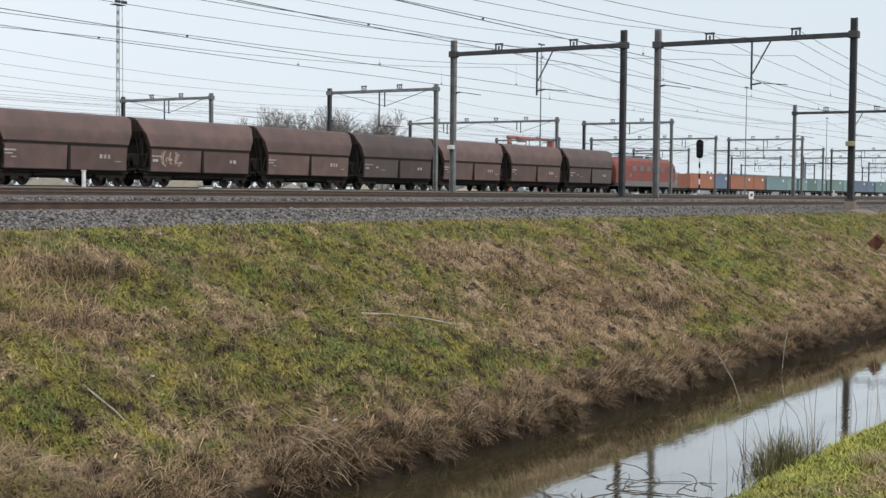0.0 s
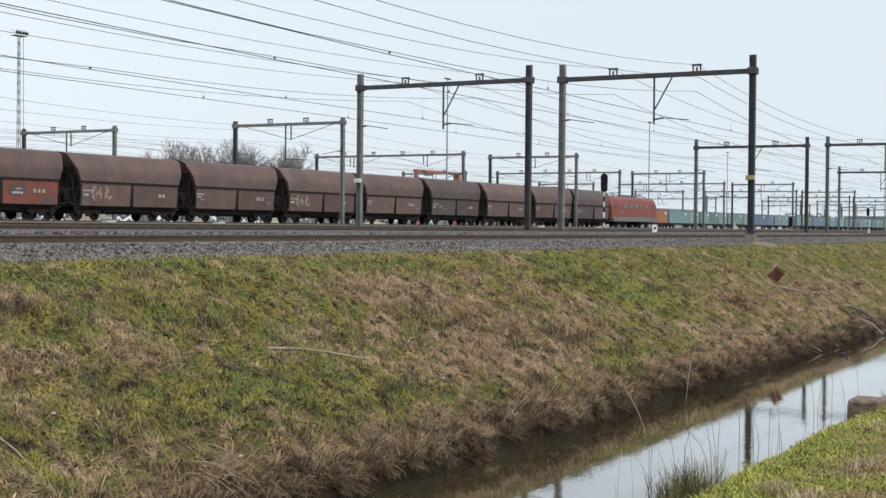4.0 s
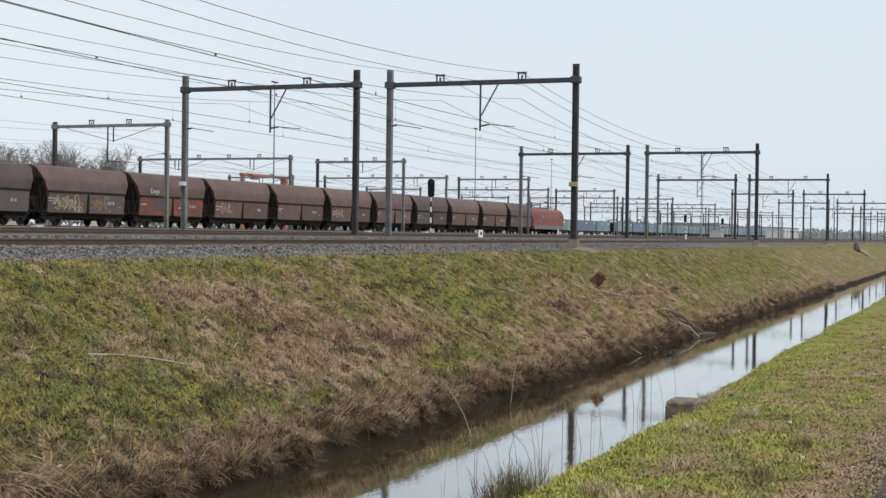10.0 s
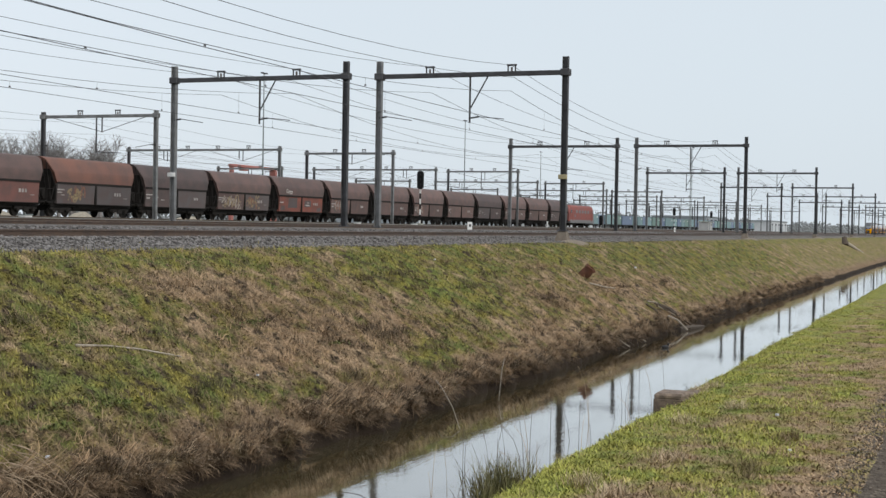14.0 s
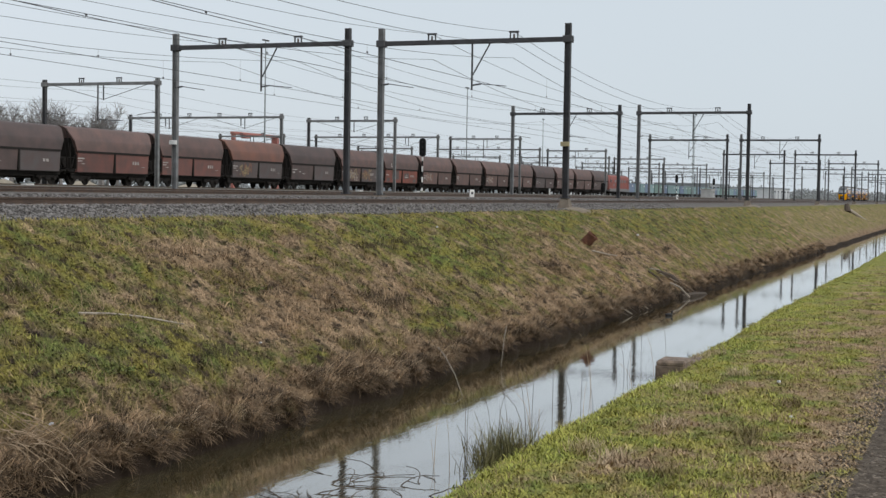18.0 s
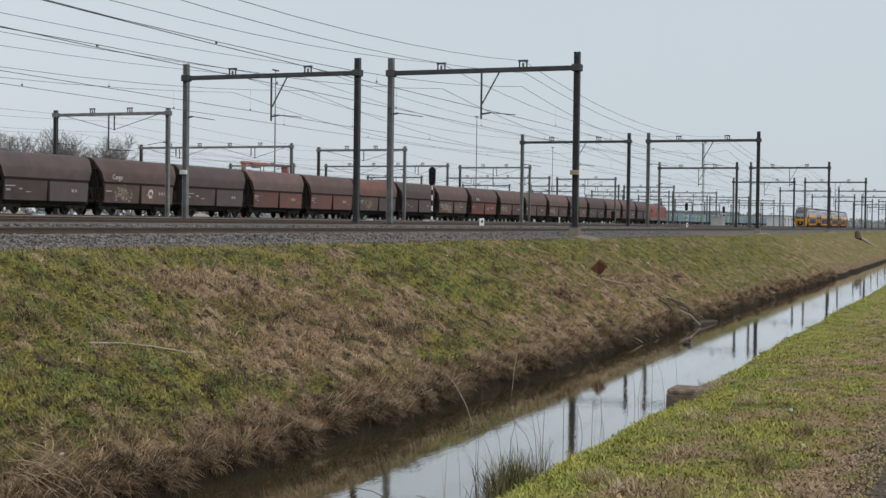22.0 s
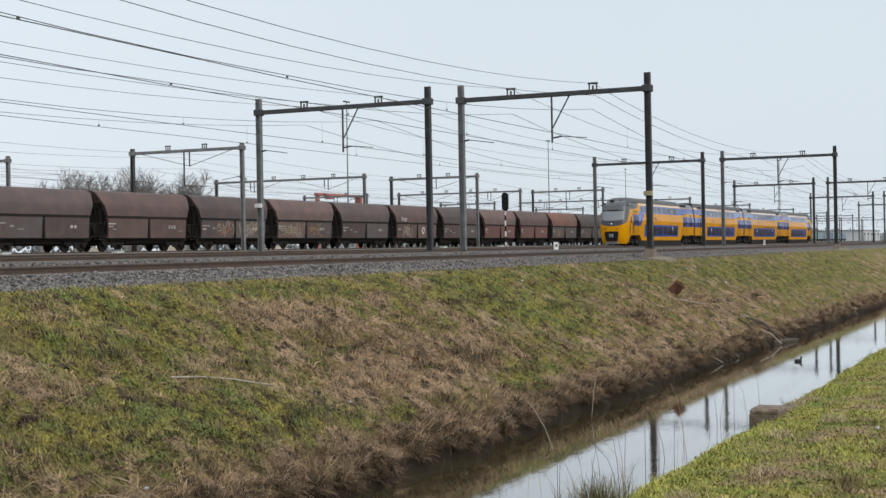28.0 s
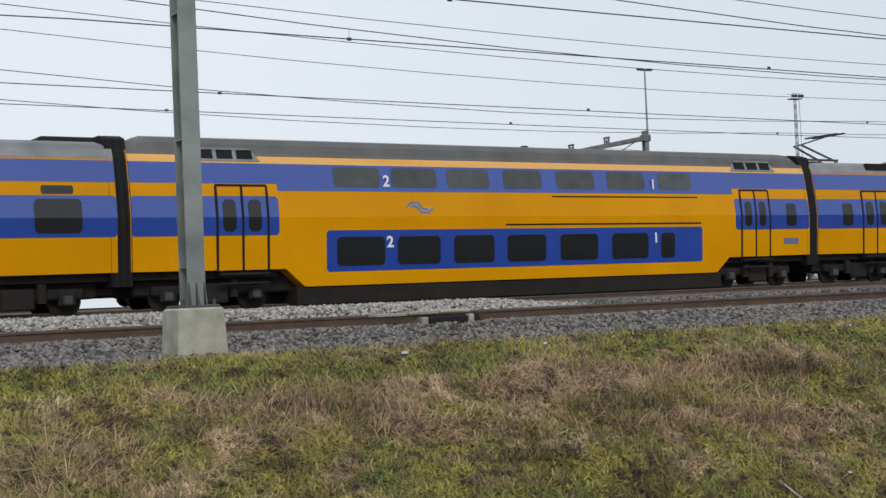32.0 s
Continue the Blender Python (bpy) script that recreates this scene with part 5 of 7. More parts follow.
for i, kd in enumerate(ORDER):
    if kd in used:
        w = copy_thing(KINDS[kd], pose(0, 0, 0))
    else:
        w = KINDS[kd]
        used.add(kd)
    WAGONS.append((w, -PITCH * (i + 0.5)))


# ---- the red electric locomotive ----
LOCO = material("locomotive_red", (0.25, 0.066, 0.050), 0.65, 0, (0.15, 0.055, 0.047), 1.0, 25, 0.03, 0.2)
LOCOGREY = material("locomotive_grey", (0.16, 0.16, 0.16), 0.6)


def locomotive():
    c = thing("electric_locomotive", "red electric locomotive with grey roof and lowered pantographs", "locomotive", "coal train")
    prof = [(1.40, 1.05), (1.48, 1.2), (1.48, 3.0), (1.36, 3.55), (1.05, 3.85)]
    rings = []
    for x, k, top in ((-9.4, 0.86, 0.72), (-9.1, 0.94, 0.85), (-8.2, 1.0, 1.0), (8.2, 1.0, 1.0), (9.1, 0.94, 0.85), (9.4, 0.86, 0.72)):
        left = [(x, -a * k, 1.05 + (z - 1.05) * top) for a, z in prof]
        rings.append(left + [(p[0], -p[1], p[2]) for p in reversed(left)])
    part("body", Geo().loft(rings), LOCO, c)
    part("roof", Geo().box(0, 0, 3.88, 15.6, 2.0, 0.18, 0.06), LOCOGREY, c)
    part("skirt", Geo().box(0, 0, 1.05, 18.2, 3.0, 0.62, 0.05), LOCOGREY, c)
    for i in range(5):
        part("side_grille", Geo().box(-4.4 + i * 2.2, -1.485, 2.75, 1.3, 0.03, 0.5), LOCOGREY, c)
    part("emblem", Geo().box(-5.6, -1.487, 2.0, 0.7, 0.02, 0.4), LOCOGREY, c)
    for s in (-1, 1):
        part("cab_window", Geo().box(s * 8.3, -1.44, 2.75, 0.7, 0.1, 0.6, 0.05), GLASS, c)
        part("windscreen", Geo().box(s * 9.16, 0, 2.75, 0.3, 2.1, 0.75, 0.1), GLASS, c)
        part("cab_door", Geo().box(s * 7.3, -1.49, 2.1, 0.7, 0.03, 1.9, 0.01), LOCO, c)
        p = part("pantograph", Geo().bar((s * 6.6, -0.5, 4.15), (s * 4.4, -0.5, 4.15), 0.08, 0.08).bar((s * 6.6, 0.5, 4.15), (s * 4.4, 0.5, 4.15), 0.08, 0.08).bar((s * 4.5, 0, 4.2), (s * 6.4, 0, 4.32), 0.07, 0.07).bar((s * 6.4, 0, 4.3), (s * 4.8, 0, 4.42), 0.06, 0.06).bar((s * 4.8, -0.8, 4.45), (s * 4.8, 0.8, 4.45), 0.1, 0.07), STEEL, c)
        part("insulator", Geo().tube((s * 6.5, -0.5, 3.95), (s * 6.5, -0.5, 4.15), 0.08, 8).tube((s * 4.5, 0.5, 3.95), (s * 4.5, 0.5, 4.15), 0.08, 8), INSUL, p)
        b = part("bogie", Geo().box(s * 5.2, -1.05, 0.66, 4.0, 0.2, 0.34, 0.05).box(s * 5.2, 1.05, 0.66, 4.0, 0.2, 0.34, 0.05).box(s * 5.2, 0, 0.6, 1.2, 2.0, 0.4), UNDER, c)
        for dx in (-1.45, 1.45):
            for q in (-0.76, 0.76):
                part("wheel", Geo().tube((s * 5.2 + dx, q - 0.07, 0.62), (s * 5.2 + dx, q + 0.07, 0.62), 0.62, 18), UNDER, b, smooth=True)
        part("buffer", Geo().tube((s * 9.3, -0.87, 1.06), (s * 9.75, -0.87, 1.06), 0.2, 10).tube((s * 9.3, 0.87, 1.06), (s * 9.75, 0.87, 1.06), 0.2, 10), UNDER, c)
    part("roof_gear", Geo().box(0, 0.3, 4.05, 3.0, 1.0, 0.25, 0.05).tube((-3.6, -0.3, 4.2), (3.6, -0.3, 4.2), 0.05, 6).box(2.4, -0.4, 4.05, 0.6, 0.5, 0.3), LOCOGREY, c)
    shorter = Matrix.Translation((-1.3, 0, 0)) @ Matrix.Scale(0.87, 4, (1, 0, 0))
    for ob in c.children_recursive:
        ob.data.transform(shorter)
    return c


ENGINE = locomotive()


# ---- standing container wagons ----
# container paints greyed and lightened to stand in for mist over the yard
TEAL = material("container_teal", (0.20, 0.30, 0.31), 0.7, 0, (0.16, 0.24, 0.25), 0.8, 20, 0.05, 0.3)
NAVY = material("container_blue", (0.15, 0.20, 0.29), 0.7, 0, (0.12, 0.16, 0.22), 0.8, 20, 0.05, 0.3)
ORANGE = material("container_orange", (0.36, 0.15, 0.09), 0.7, 0, (0.28, 0.12, 0.08), 0.8, 20, 0.05, 0.2)
GREEN = material("container_green", (0.16, 0.24, 0.22), 0.7, 0, (0.12, 0.18, 0.16), 0.8, 20, 0.05, 0.3)


def container(length, mat):
    g = Geo()
    n = int(length / 0.28)
    pts = []
    for i in range(n + 1):
        x = -length / 2 + length * i / n
        pts.append((x, -1.22 + (0.035 if i % 2 else 0.0)))
    for (a, b), (c, d) in zip(pts, pts[1:]):
        g.add([(a, b, 0.1), (c, d, 0.1), (c, d, 2.5), (a, b, 2.5)], [(0, 1, 2, 3)])
    g.box(0, 0.01, 1.3, length - 0.04, 2.36, 2.44)
    t = tagged(new("freight_container", g.mesh("freight_container", mat)), "corrugated steel freight container on a flat wagon", "container", "freight containers")
    part("corner_post", Geo().box(-length / 2, -1.2, 1.3, 0.16, 0.1, 2.6).box(length / 2, -1.2, 1.3, 0.16, 0.1, 2.6).box(0, -1.2, 0.06, length, 0.1, 0.12).box(0, -1.2, 2.54, length, 0.1, 0.12), mat, t)
    part("placard", Geo().box(length * 0.3, -1.25, 1.9, 0.9, 0.02, 0.5), WHITE, t, "pale placard")
    return t


def flat_wagon():
    w = thing("flat_wagon", "low grey container flat wagon standing in the yard", "freight wagon", "container train")
    part("deck", Geo().box(0, 0, 1.05, 19.2, 2.5, 0.2, 0.03), UNDER, w)
    part("side_sill", Geo().box(0, -1.2, 0.95, 19.2, 0.12, 0.35).box(0, 1.2, 0.95, 19.2, 0.12, 0.35), UNDER, w)
    for x in (-7, 7):
        b = part("bogie", Geo().box(x, -1.0, 0.6, 2.6, 0.16, 0.26, 0.05).box(x, 1.0, 0.6, 2.6, 0.16, 0.26, 0.05).box(x, 0, 0.6, 0.5, 1.9, 0.25), UNDER, w)
        for dx in (-0.9, 0.9):
            for s in (-0.76, 0.76):
                part("wheel", Geo().tube((x + dx, s - 0.06, 0.46), (x + dx, s + 0.06, 0.46), 0.46, 12), UNDER, b, smooth=True)
    return w


fw = flat_wagon()
long_box = {k: container(12.2, m) for k, m in (("t", TEAL), ("n", NAVY), ("o", ORANGE), ("g", GREEN))}
short_box = {k: container(6.06, m) for k, m in (("t", TEAL), ("n", NAVY), ("o", ORANGE), ("g", GREEN))}
seen = set()
LOADS = ["sn", "lo sn", "lo so", "lt st", "st sg st", "lg st", "ln sn", "st st sn", "lt sg", "ln st", "st sn st", "lg sn", "lt st", "sn st sg", "lt sn", "st st st", "ln st", "lg st", "lt sn", "st sn sn", "lt sg", "ln st"]
for i, load in enumerate(LOADS):
    x = 217.0 + 20.0 * i
    y, z = 95.0, 0.5
    if i == 0:
        at(fw, x, y, z)
    else:
        copy_thing(fw, pose(x, y, z))
    px = x - 9.4
    for box in load.split():
        src, ln = (long_box, 12.2) if box[0] == "l" else (short_box, 6.06)
        key = box
        m = pose(px + ln / 2, y, z + 1.152)
        if key in seen:
            copy_thing(src[box[1]], m)
        else:
            src[box[1]].matrix_basis = m
            seen.add(key)
        px += ln + 0.3
for d, pre in ((long_box, "l"), (short_box, "s")):
    for k, ob in d.items():
        if pre + k not in seen:
            for ch in list(ob.children_recursive):
                bpy.data.objects.remove(ch)
            bpy.data.objects.remove(ob)

# ---- yard: lamps, signals, crane, cabins, far buildings and trees ----
def light_mast(x, y, h, lattice):
    t = thing("light_mast", "tall lattice floodlight mast in the yard" if lattice else "slim yard lamp pole with a small lamp crosshead", "lamp post", "yard lamps", x, y, 0.3)
    if lattice:
        g = Geo()
        w = 0.22
        for sx in (-1, 1):
            for sy in (-1, 1):
                g.bar((sx * w, sy * w, 0), (sx * w * 0.55, sy * w * 0.55, h), 0.10, 0.10)
        for i in range(int(h / 1.5)):
            z = i * 1.5
            a = w * (1 - 0.45 * z / h)
            s = 1 if i % 2 else -1
            g.bar((-a * s, -a, z), (a * s, -a, z + 1.5), 0.05, 0.05)
            g.bar((-a, -a * s, z), (-a, a * s, z + 1.5), 0.05, 0.05)
        part("tower", g, GALV, t)
        part("ladder", Geo().bar((0.9, -0.3, 0), (0.6, -0.3, h), 0.06, 0.06), GALV, t)
        part("platform", Geo().box(0, 0, h, 2.2, 1.2, 0.10).box(0, -0.6, h + 0.8, 2.2, 0.05, 0.05).box(0, 0.6, h + 0.8, 2.2, 0.05, 0.05), STEEL, t)
        for dx in (-1.0, -0.35, 0.35, 1.0):
            part("floodlight", Geo().box(dx, -0.65, h + 0.45, 0.45, 0.3, 0.4, 0.05), STEEL, t)
    else:
        part("pole", Geo().tube((0, 0, 0), (0, 0, h), 0.13, 8, 0.06), GALV, t, smooth=True)
        part("crosshead", Geo().box(0, 0, h, 0.9, 0.12, 0.1), STEEL, t)
        for dx in (-0.45, 0.45):
            part("lamp_head", Geo().box(dx, 0, h + 0.05, 0.5, 0.35, 0.16, 0.04), STEEL, t)
    return t


light_mast(155.0, 160.0, 29.0, True)
light_mast(67.0, 85.4, 17.2, False)
light_mast(156.5, 85.2, 19.2, False)
light_mast(232.0, 85.3, 19.0, False)
light_mast(470.0, 90.0, 28.0, True)
light_mast(330.0, 101.0, 19.0, False)


def signal(x, y, top, striped=True):
    z0 = 0.3
    t = thing("railway_signal", "black oval signal head on a black and grey banded post", "signal", "signals", x, y, z0)
    part("head", Geo().loft([[(0.12 * s, 0.32 * k * math.cos(a), top - 0.85 + (0.56 if math.sin(a) >= 0 else -0.56) + 0.30 * k * math.sin(a)) for a in [i * math.pi / 8 for i in range(16)]] for s, k in ((-1, 0.94), (-0.8, 1.0), (0.8, 1.0), (1, 0.94))]), BLACK, t)
    for i in range(3):
        part("hood", Geo().tube((-0.12, 0, top - 0.4 - 0.45 * i), (-0.34, 0, top - 0.4 - 0.45 * i), 0.13, 10), BLACK, t)
    n = 7
    for i in range(n):
        a, b = i * (top - 1.6) / n, (i + 1) * (top - 1.6) / n
        part("post_band", Geo().tube((0, 0, a), (0, 0, b), 0.075, 10), WHITE if i % 2 == 0 else BLACK, t)
    part("footing", Geo().box(0, 0, 0.05, 0.5, 0.5, 0.3, 0.03), CONCRETE, t)
    part("ladder", Geo().bar((0.25, 0.12, 0.2), (0.25, 0.12, top - 1.2), 0.03, 0.03), STEEL, t)


signal(118.7, 48.0, 5.1)
signal(305.0, 62.0, 5.0)
signal(352.0, 62.0, 5.0)
signal(240.0, 62.0, 2.4)

# red dulled towards grey, haze mixed into the paint
CRANERED = material("crane_red", (0.34, 0.12, 0.10), 0.6, 0, (0.32, 0.15, 0.12), 0.8, 20)
cr = thing("gantry_crane", "red-orange container gantry crane beyond the yard", "crane", "", 253.0, 140.0, 0.2)
part("girder", Geo().box(0, 0, 11.7, 19.0, 1.0, 0.6, 0.1), CRANERED, cr)
for s in (-1, 1):
    part("leg", Geo().bar((s * 8.9, 0, 0), (s * 8.9, 0, 11.4), 0.9, 0.6 if s < 0 else 1.4), CRANERED, cr)
part("trolley", Geo().box(-4.0, 0, 11.1, 2.0, 1.2, 0.6, 0.1), CRANERED, cr)

WALLGREY = material("grey_render", (0.42, 0.42, 0.41), 0.8, 0, (0.32, 0.32, 0.31), 2, 30, 0.05, 0.15)
cab = thing("relay_cabin", "pale grey concrete relay cabin beside the tracks", "hut", "", 333.0, 60.0, 0.2)
part("wall", Geo().box(0, 0, 1.1, 5.4, 2.4, 2.2, 0.03), WALLGREY, cab)
part("roof", Geo().box(0, 0, 2.27, 5.8, 2.8, 0.14, 0.03), CONCRETE, cab)
part("door", Geo().box(-1.3, -1.22, 0.95, 0.9, 0.06, 1.9), GALV, cab)
part("vent", Geo().box(1.3, -1.22, 1.5, 0.8, 0.06, 0.4), STEEL, cab)


def board(x, y, z, w=0.85, h=0.5):
    t = thing("track_sign", "small white board on a short post beside the track", "sign", "track signs", x, y, z)
    part("plate", Geo().box(0, 0, 0.42, w, 0.04, h, 0.01), WHITE, t)
    part("post", Geo().box(0, 0.05, 0.1, 0.06, 0.05, 0.5), GALV, t)
    part("lettering", Geo().box(0, -0.024, 0.44, w * 0.5, 0.004, h * 0.35), STEEL, t, "dark bars of unreadable writing")


board(85.5, 31.0, -0.1)
board(154.0, 31.2, -0.1)
for x, y, h in ((41.6, 45.0, 0.95), (150, 45, 0.9)):
    mp = thing("marker_post", "short white concrete marker post", "post", "", x, y, 0.1)
    part("post", Geo().box(0, 0, h / 2, 0.14, 0.14, h, 0.02), WHITE, mp)
    part("cap", Geo().box(0, 0, h + 0.02, 0.18, 0.18, 0.05, 0.01), WHITE, mp)
for x, y in ((49.3, 45.0), (57.0, 44.5), (110.0, 45.0), (96.0, 44.0)):
    bx = thing("cable_box", "low pale cable junction box between the tracks", "box", "cable boxes", x, y, 0.1)
    part("body", Geo().box(0, 0, 0.18, 0.6, 0.4, 0.36, 0.03), WHITE, bx)
    part("lid", Geo().box(0, 0, 0.38, 0.66, 0.46, 0.05, 0.01), GALV, bx)
HEAP = material("pale_gravel_heap", (0.34, 0.30, 0.23), 0.95, 0, (0.22, 0.2, 0.16), 4, 30, 0.6, 0.4)
for i, (x, y, r, h) in enumerate(((80, 75, 2.6, 1.3), (66, 75, 3.0, 0.9), (104, 75, 2.0, 0.8), (122, 75, 2.4, 0.7), (93, 75, 1.6, 0.7))):
    g = Geo()
    rings = []
    for k in range(6):
        f = k / 5
        rings.append([(math.cos(a) * r * (1 - f) * (1 + 0.15 * noise.noise((a * 2, k, i))) + 0.001 * k, math.sin(a) * r * 0.8 * (1 - f) * (1 + 0.15 * noise.noise((a * 2, k, i))), h * (1 - (1 - f) ** 1.4) + 0.1 * noise.noise((a, k * 2.0, i))) for a in [j * math.pi / 9 for j in range(18)]])
    ob = part("gravel_mound", g.loft(rings), HEAP)
    tagged(at(ob, x, y, 0.22), "low heap of pale gravel in the yard", "gravel heap", "gravel heaps")

# buildings on the horizon
WALLW = material("pale_cladding", (0.55, 0.57, 0.58), 0.6, 0, (0.42, 0.44, 0.45), 0.2, 3, 0.02, 0.15)
WALLG = material("grey_cladding", (0.28, 0.31, 0.33), 0.6, 0, (0.2, 0.23, 0.25), 0.2, 3, 0.02, 0.15)
for i, (x, y, lx, h, m) in enumerate(((640, 190, 70, 7, WALLW), (780, 150, 60, 8, WALLG), (900, 130, 80, 7, WALLW), (560, 240, 50, 8, WALLG), (700, 260, 90, 11, WALLG), (1000, 200, 90, 9, WALLW))):
    b = thing("warehouse", "low pale flat-roofed warehouse far behind the yard", "building", "warehouses", x, y, 0)
    part("wall", Geo().box(0, 0, h / 2, lx, 30, h), m, b)
    part("roof", Geo().box(0, 0, h + 0.2, lx + 1, 31, 0.5), WALLG, b)
    for k in range(5):
        part("dock_door", Geo().box(-15.2 * 0 - lx * 0.4 + k * lx * 0.2, -15.05, 2.2, 3.5, 0.2, 4.2), WALLG, b)
        part("window", Geo().box(-lx * 0.4 + k * lx * 0.2, -15.05, h - 2, 6, 0.2, 1.2), GLASS, b)

# twig colour lightened a little in place of haze
BARK = material("bare_twigs", (0.21, 0.198, 0.188), 0.9, 0, (0.15, 0.14, 0.132), 2, 20)


def bare_tree(seed, h):
    """A leafless crown: tapered trunk, limbs and many twigs."""
    rng = random.Random(seed)
    trunk, crown = Geo(), Geo()

    def grow(g, p, d, ln, r, depth):
        q = p + d * ln
        g.tube(p, q, r, 5 if depth < 2 else 3, r * 0.65, False)
        if depth >= 5:
            return
        for _ in range((4, 4, 4, 3, 3)[depth]):
            side = Vector((rng.uniform(-1, 1), rng.uniform(-1, 1), rng.uniform(-0.15, 0.9)))
            nd = (d * (0.75 - 0.07 * depth) + side * 0.62).normalized()
            grow(crown, p + d * ln * rng.uniform(0.45, 1.0), nd, ln * rng.uniform(0.55, 0.82), max(0.028, r * 0.5), depth + 1)
    grow(trunk, Vector((0, 0, 0)), Vector((rng.uniform(-0.1, 0.1), rng.uniform(-0.1, 0.1), 1)).normalized(), h * 0.26, h * 0.018, 0)
    t = thing("bare_tree", "leafless grey-brown tree with a dense twiggy crown", "tree", "bare trees")
    part("trunk", trunk, BARK, t)
    part("crown", crown, BARK, t)
    return t


TREES = [bare_tree(s, h) for s, h in ((1, 23), (2, 21), (3, 22))]
SPOT = ((173, 150, 0, 0.9), (181, 150, 1, 1.0), (187, 152, 2, 1.05), (193, 149, 0, 0.95), (199, 151, 1, 1.15), (205, 150, 2, 1.15), (211, 151, 0, 1.1), (217, 153, 1, 0.9), (224, 156, 2, 0.75), (233, 160, 0, 0.7), (242, 165, 1, 0.7), (177, 154, 2, 0.95), (184, 147, 0, 1.0), (190, 155, 1, 1.1), (196, 146, 2, 1.0), (202, 155, 0, 1.1), (208, 146, 1, 1.1), (214, 156, 2, 1.05), (220, 149, 0, 0.85), (168, 152, 1, 0.8))
for i, (x, y, k, s) in enumerate(SPOT):
    if i < 3:
        ob = TREES[i]
        at(ob, x, y, 0.1)
    else:
        ob = copy_thing(TREES[k], pose(x, y, 0.1, 0, 0, 47 * i))
    ob.scale = (s, s, s)

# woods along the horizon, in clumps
# pale grey puts distance haze into the colour of darker woods
HAZED_WOODS = material("distant_woods", (0.26, 0.275, 0.275), 0.95, 0, (0.20, 0.215, 0.215), 0.05, 0.6, 0, 0.4)
rng = np.random.default_rng(5)
oct_v = np.array([(1, 0, 0), (-1, 0, 0), (0, 1, 0), (0, -1, 0), (0, 0, 1), (0, 0, -1)], np.float32)
oct_f = np.array([(0, 2, 4), (2, 1, 4), (1, 3, 4), (3, 0, 4), (2, 0, 5), (1, 2, 5), (3, 1, 5), (0, 3, 5)], np.int32)


def scatter(points, sizes, stretch=(1, 1, 1), jitter=0.35, seed=1):
    """Many small uneven lumps."""
    r = np.random.default_rng(seed)
    n = len(points)
    v = oct_v[None] * (1 + r.uniform(-jitter, jitter, (n, 6, 3))) * np.array(stretch) * np.asarray(sizes)[:, None, None]
    a = r.uniform(0, 6.28, n)
    c, s = np.cos(a)[:, None], np.sin(a)[:, None]
    v = np.stack([v[..., 0] * c - v[..., 1] * s, v[..., 0] * s + v[..., 1] * c, v[..., 2]], -1)
    v += np.asarray(points)[:, None]
    f = (oct_f[None] + 6 * np.arange(n)[:, None, None]).reshape(-1, 3)
    return v.reshape(-1, 3), f


n = 13000
ax = rng.uniform(0, 1, n)
wx = 260 + 1500 * ax
wy = 330 - 190 * ax + rng.uniform(-18, 18, n)
wz = rng.uniform(0, 1, n) ** 0.8 * (7 + 3.5 * np.sin(wx * 0.021) + 2.5 * np.sin(wx * 0.093 + 1))
v, f = scatter(np.stack([wx, wy, wz], -1), rng.uniform(0.35, 1.15, n), (1.0, 1.0, 1.3), 0.55)
tagged(new("distant_woods", quick("distant_woods", v, f, HAZED_WOODS)), "low grey-green woods along the horizon", "woods", kind="stuff")
# a low hedge that closes the end of the line
n = 16000
hx = rng.uniform(1150, 1900, n)
hy = rng.uniform(-260, 150, n)
v, f = scatter(np.stack([hx, hy, rng.uniform(0, 1, n) ** 1.3 * 7.5], -1), rng.uniform(0.3, 0.95, n), (1.1, 1.1, 1.2), 0.55, 2)
tagged(new("distant_woods", quick("distant_woods", v, f, HAZED_WOODS)), "low grey-green woods at the end of the line", "woods", kind="stuff")

# ---- turf, straw and stones ----
def blade_material(name, tint=None):
    m = bpy.data.materials.new(name)
    m.use_nodes = True
    n, l = m.node_tree.nodes, m.node_tree.links
    b = n["Principled BSDF"]
    b.inputs["Roughness"].default_value = 0.8
    b.inputs["Specular IOR Level"].default_value = 0.2
    pos, col = turf_color(n, l)
    if tint is not None:
        col = mixed(n, l, 0.7, col, tint)
    g = n.new("ShaderNodeNewGeometry")
    sc = n.new("ShaderNodeVectorMath")
    sc.operation = "SCALE"
    l.new(col, sc.inputs[0])
    mr = n.new("ShaderNodeMapRange")
    mr.inputs["To Min"].default_value, mr.inputs["To Max"].default_value = 0.6, 1.5
    l.new(g.outputs["Random Per Island"], mr.inputs["Value"])
    l.new(math_node(n, l, "MULTIPLY", mr.outputs["Result"], math_node(n, l, "ADD", stored(n, "tone"), 1.0)), sc.inputs["Scale"])
    l.new(sc.outputs["Vector"], b.inputs["Base Color"])
    return m


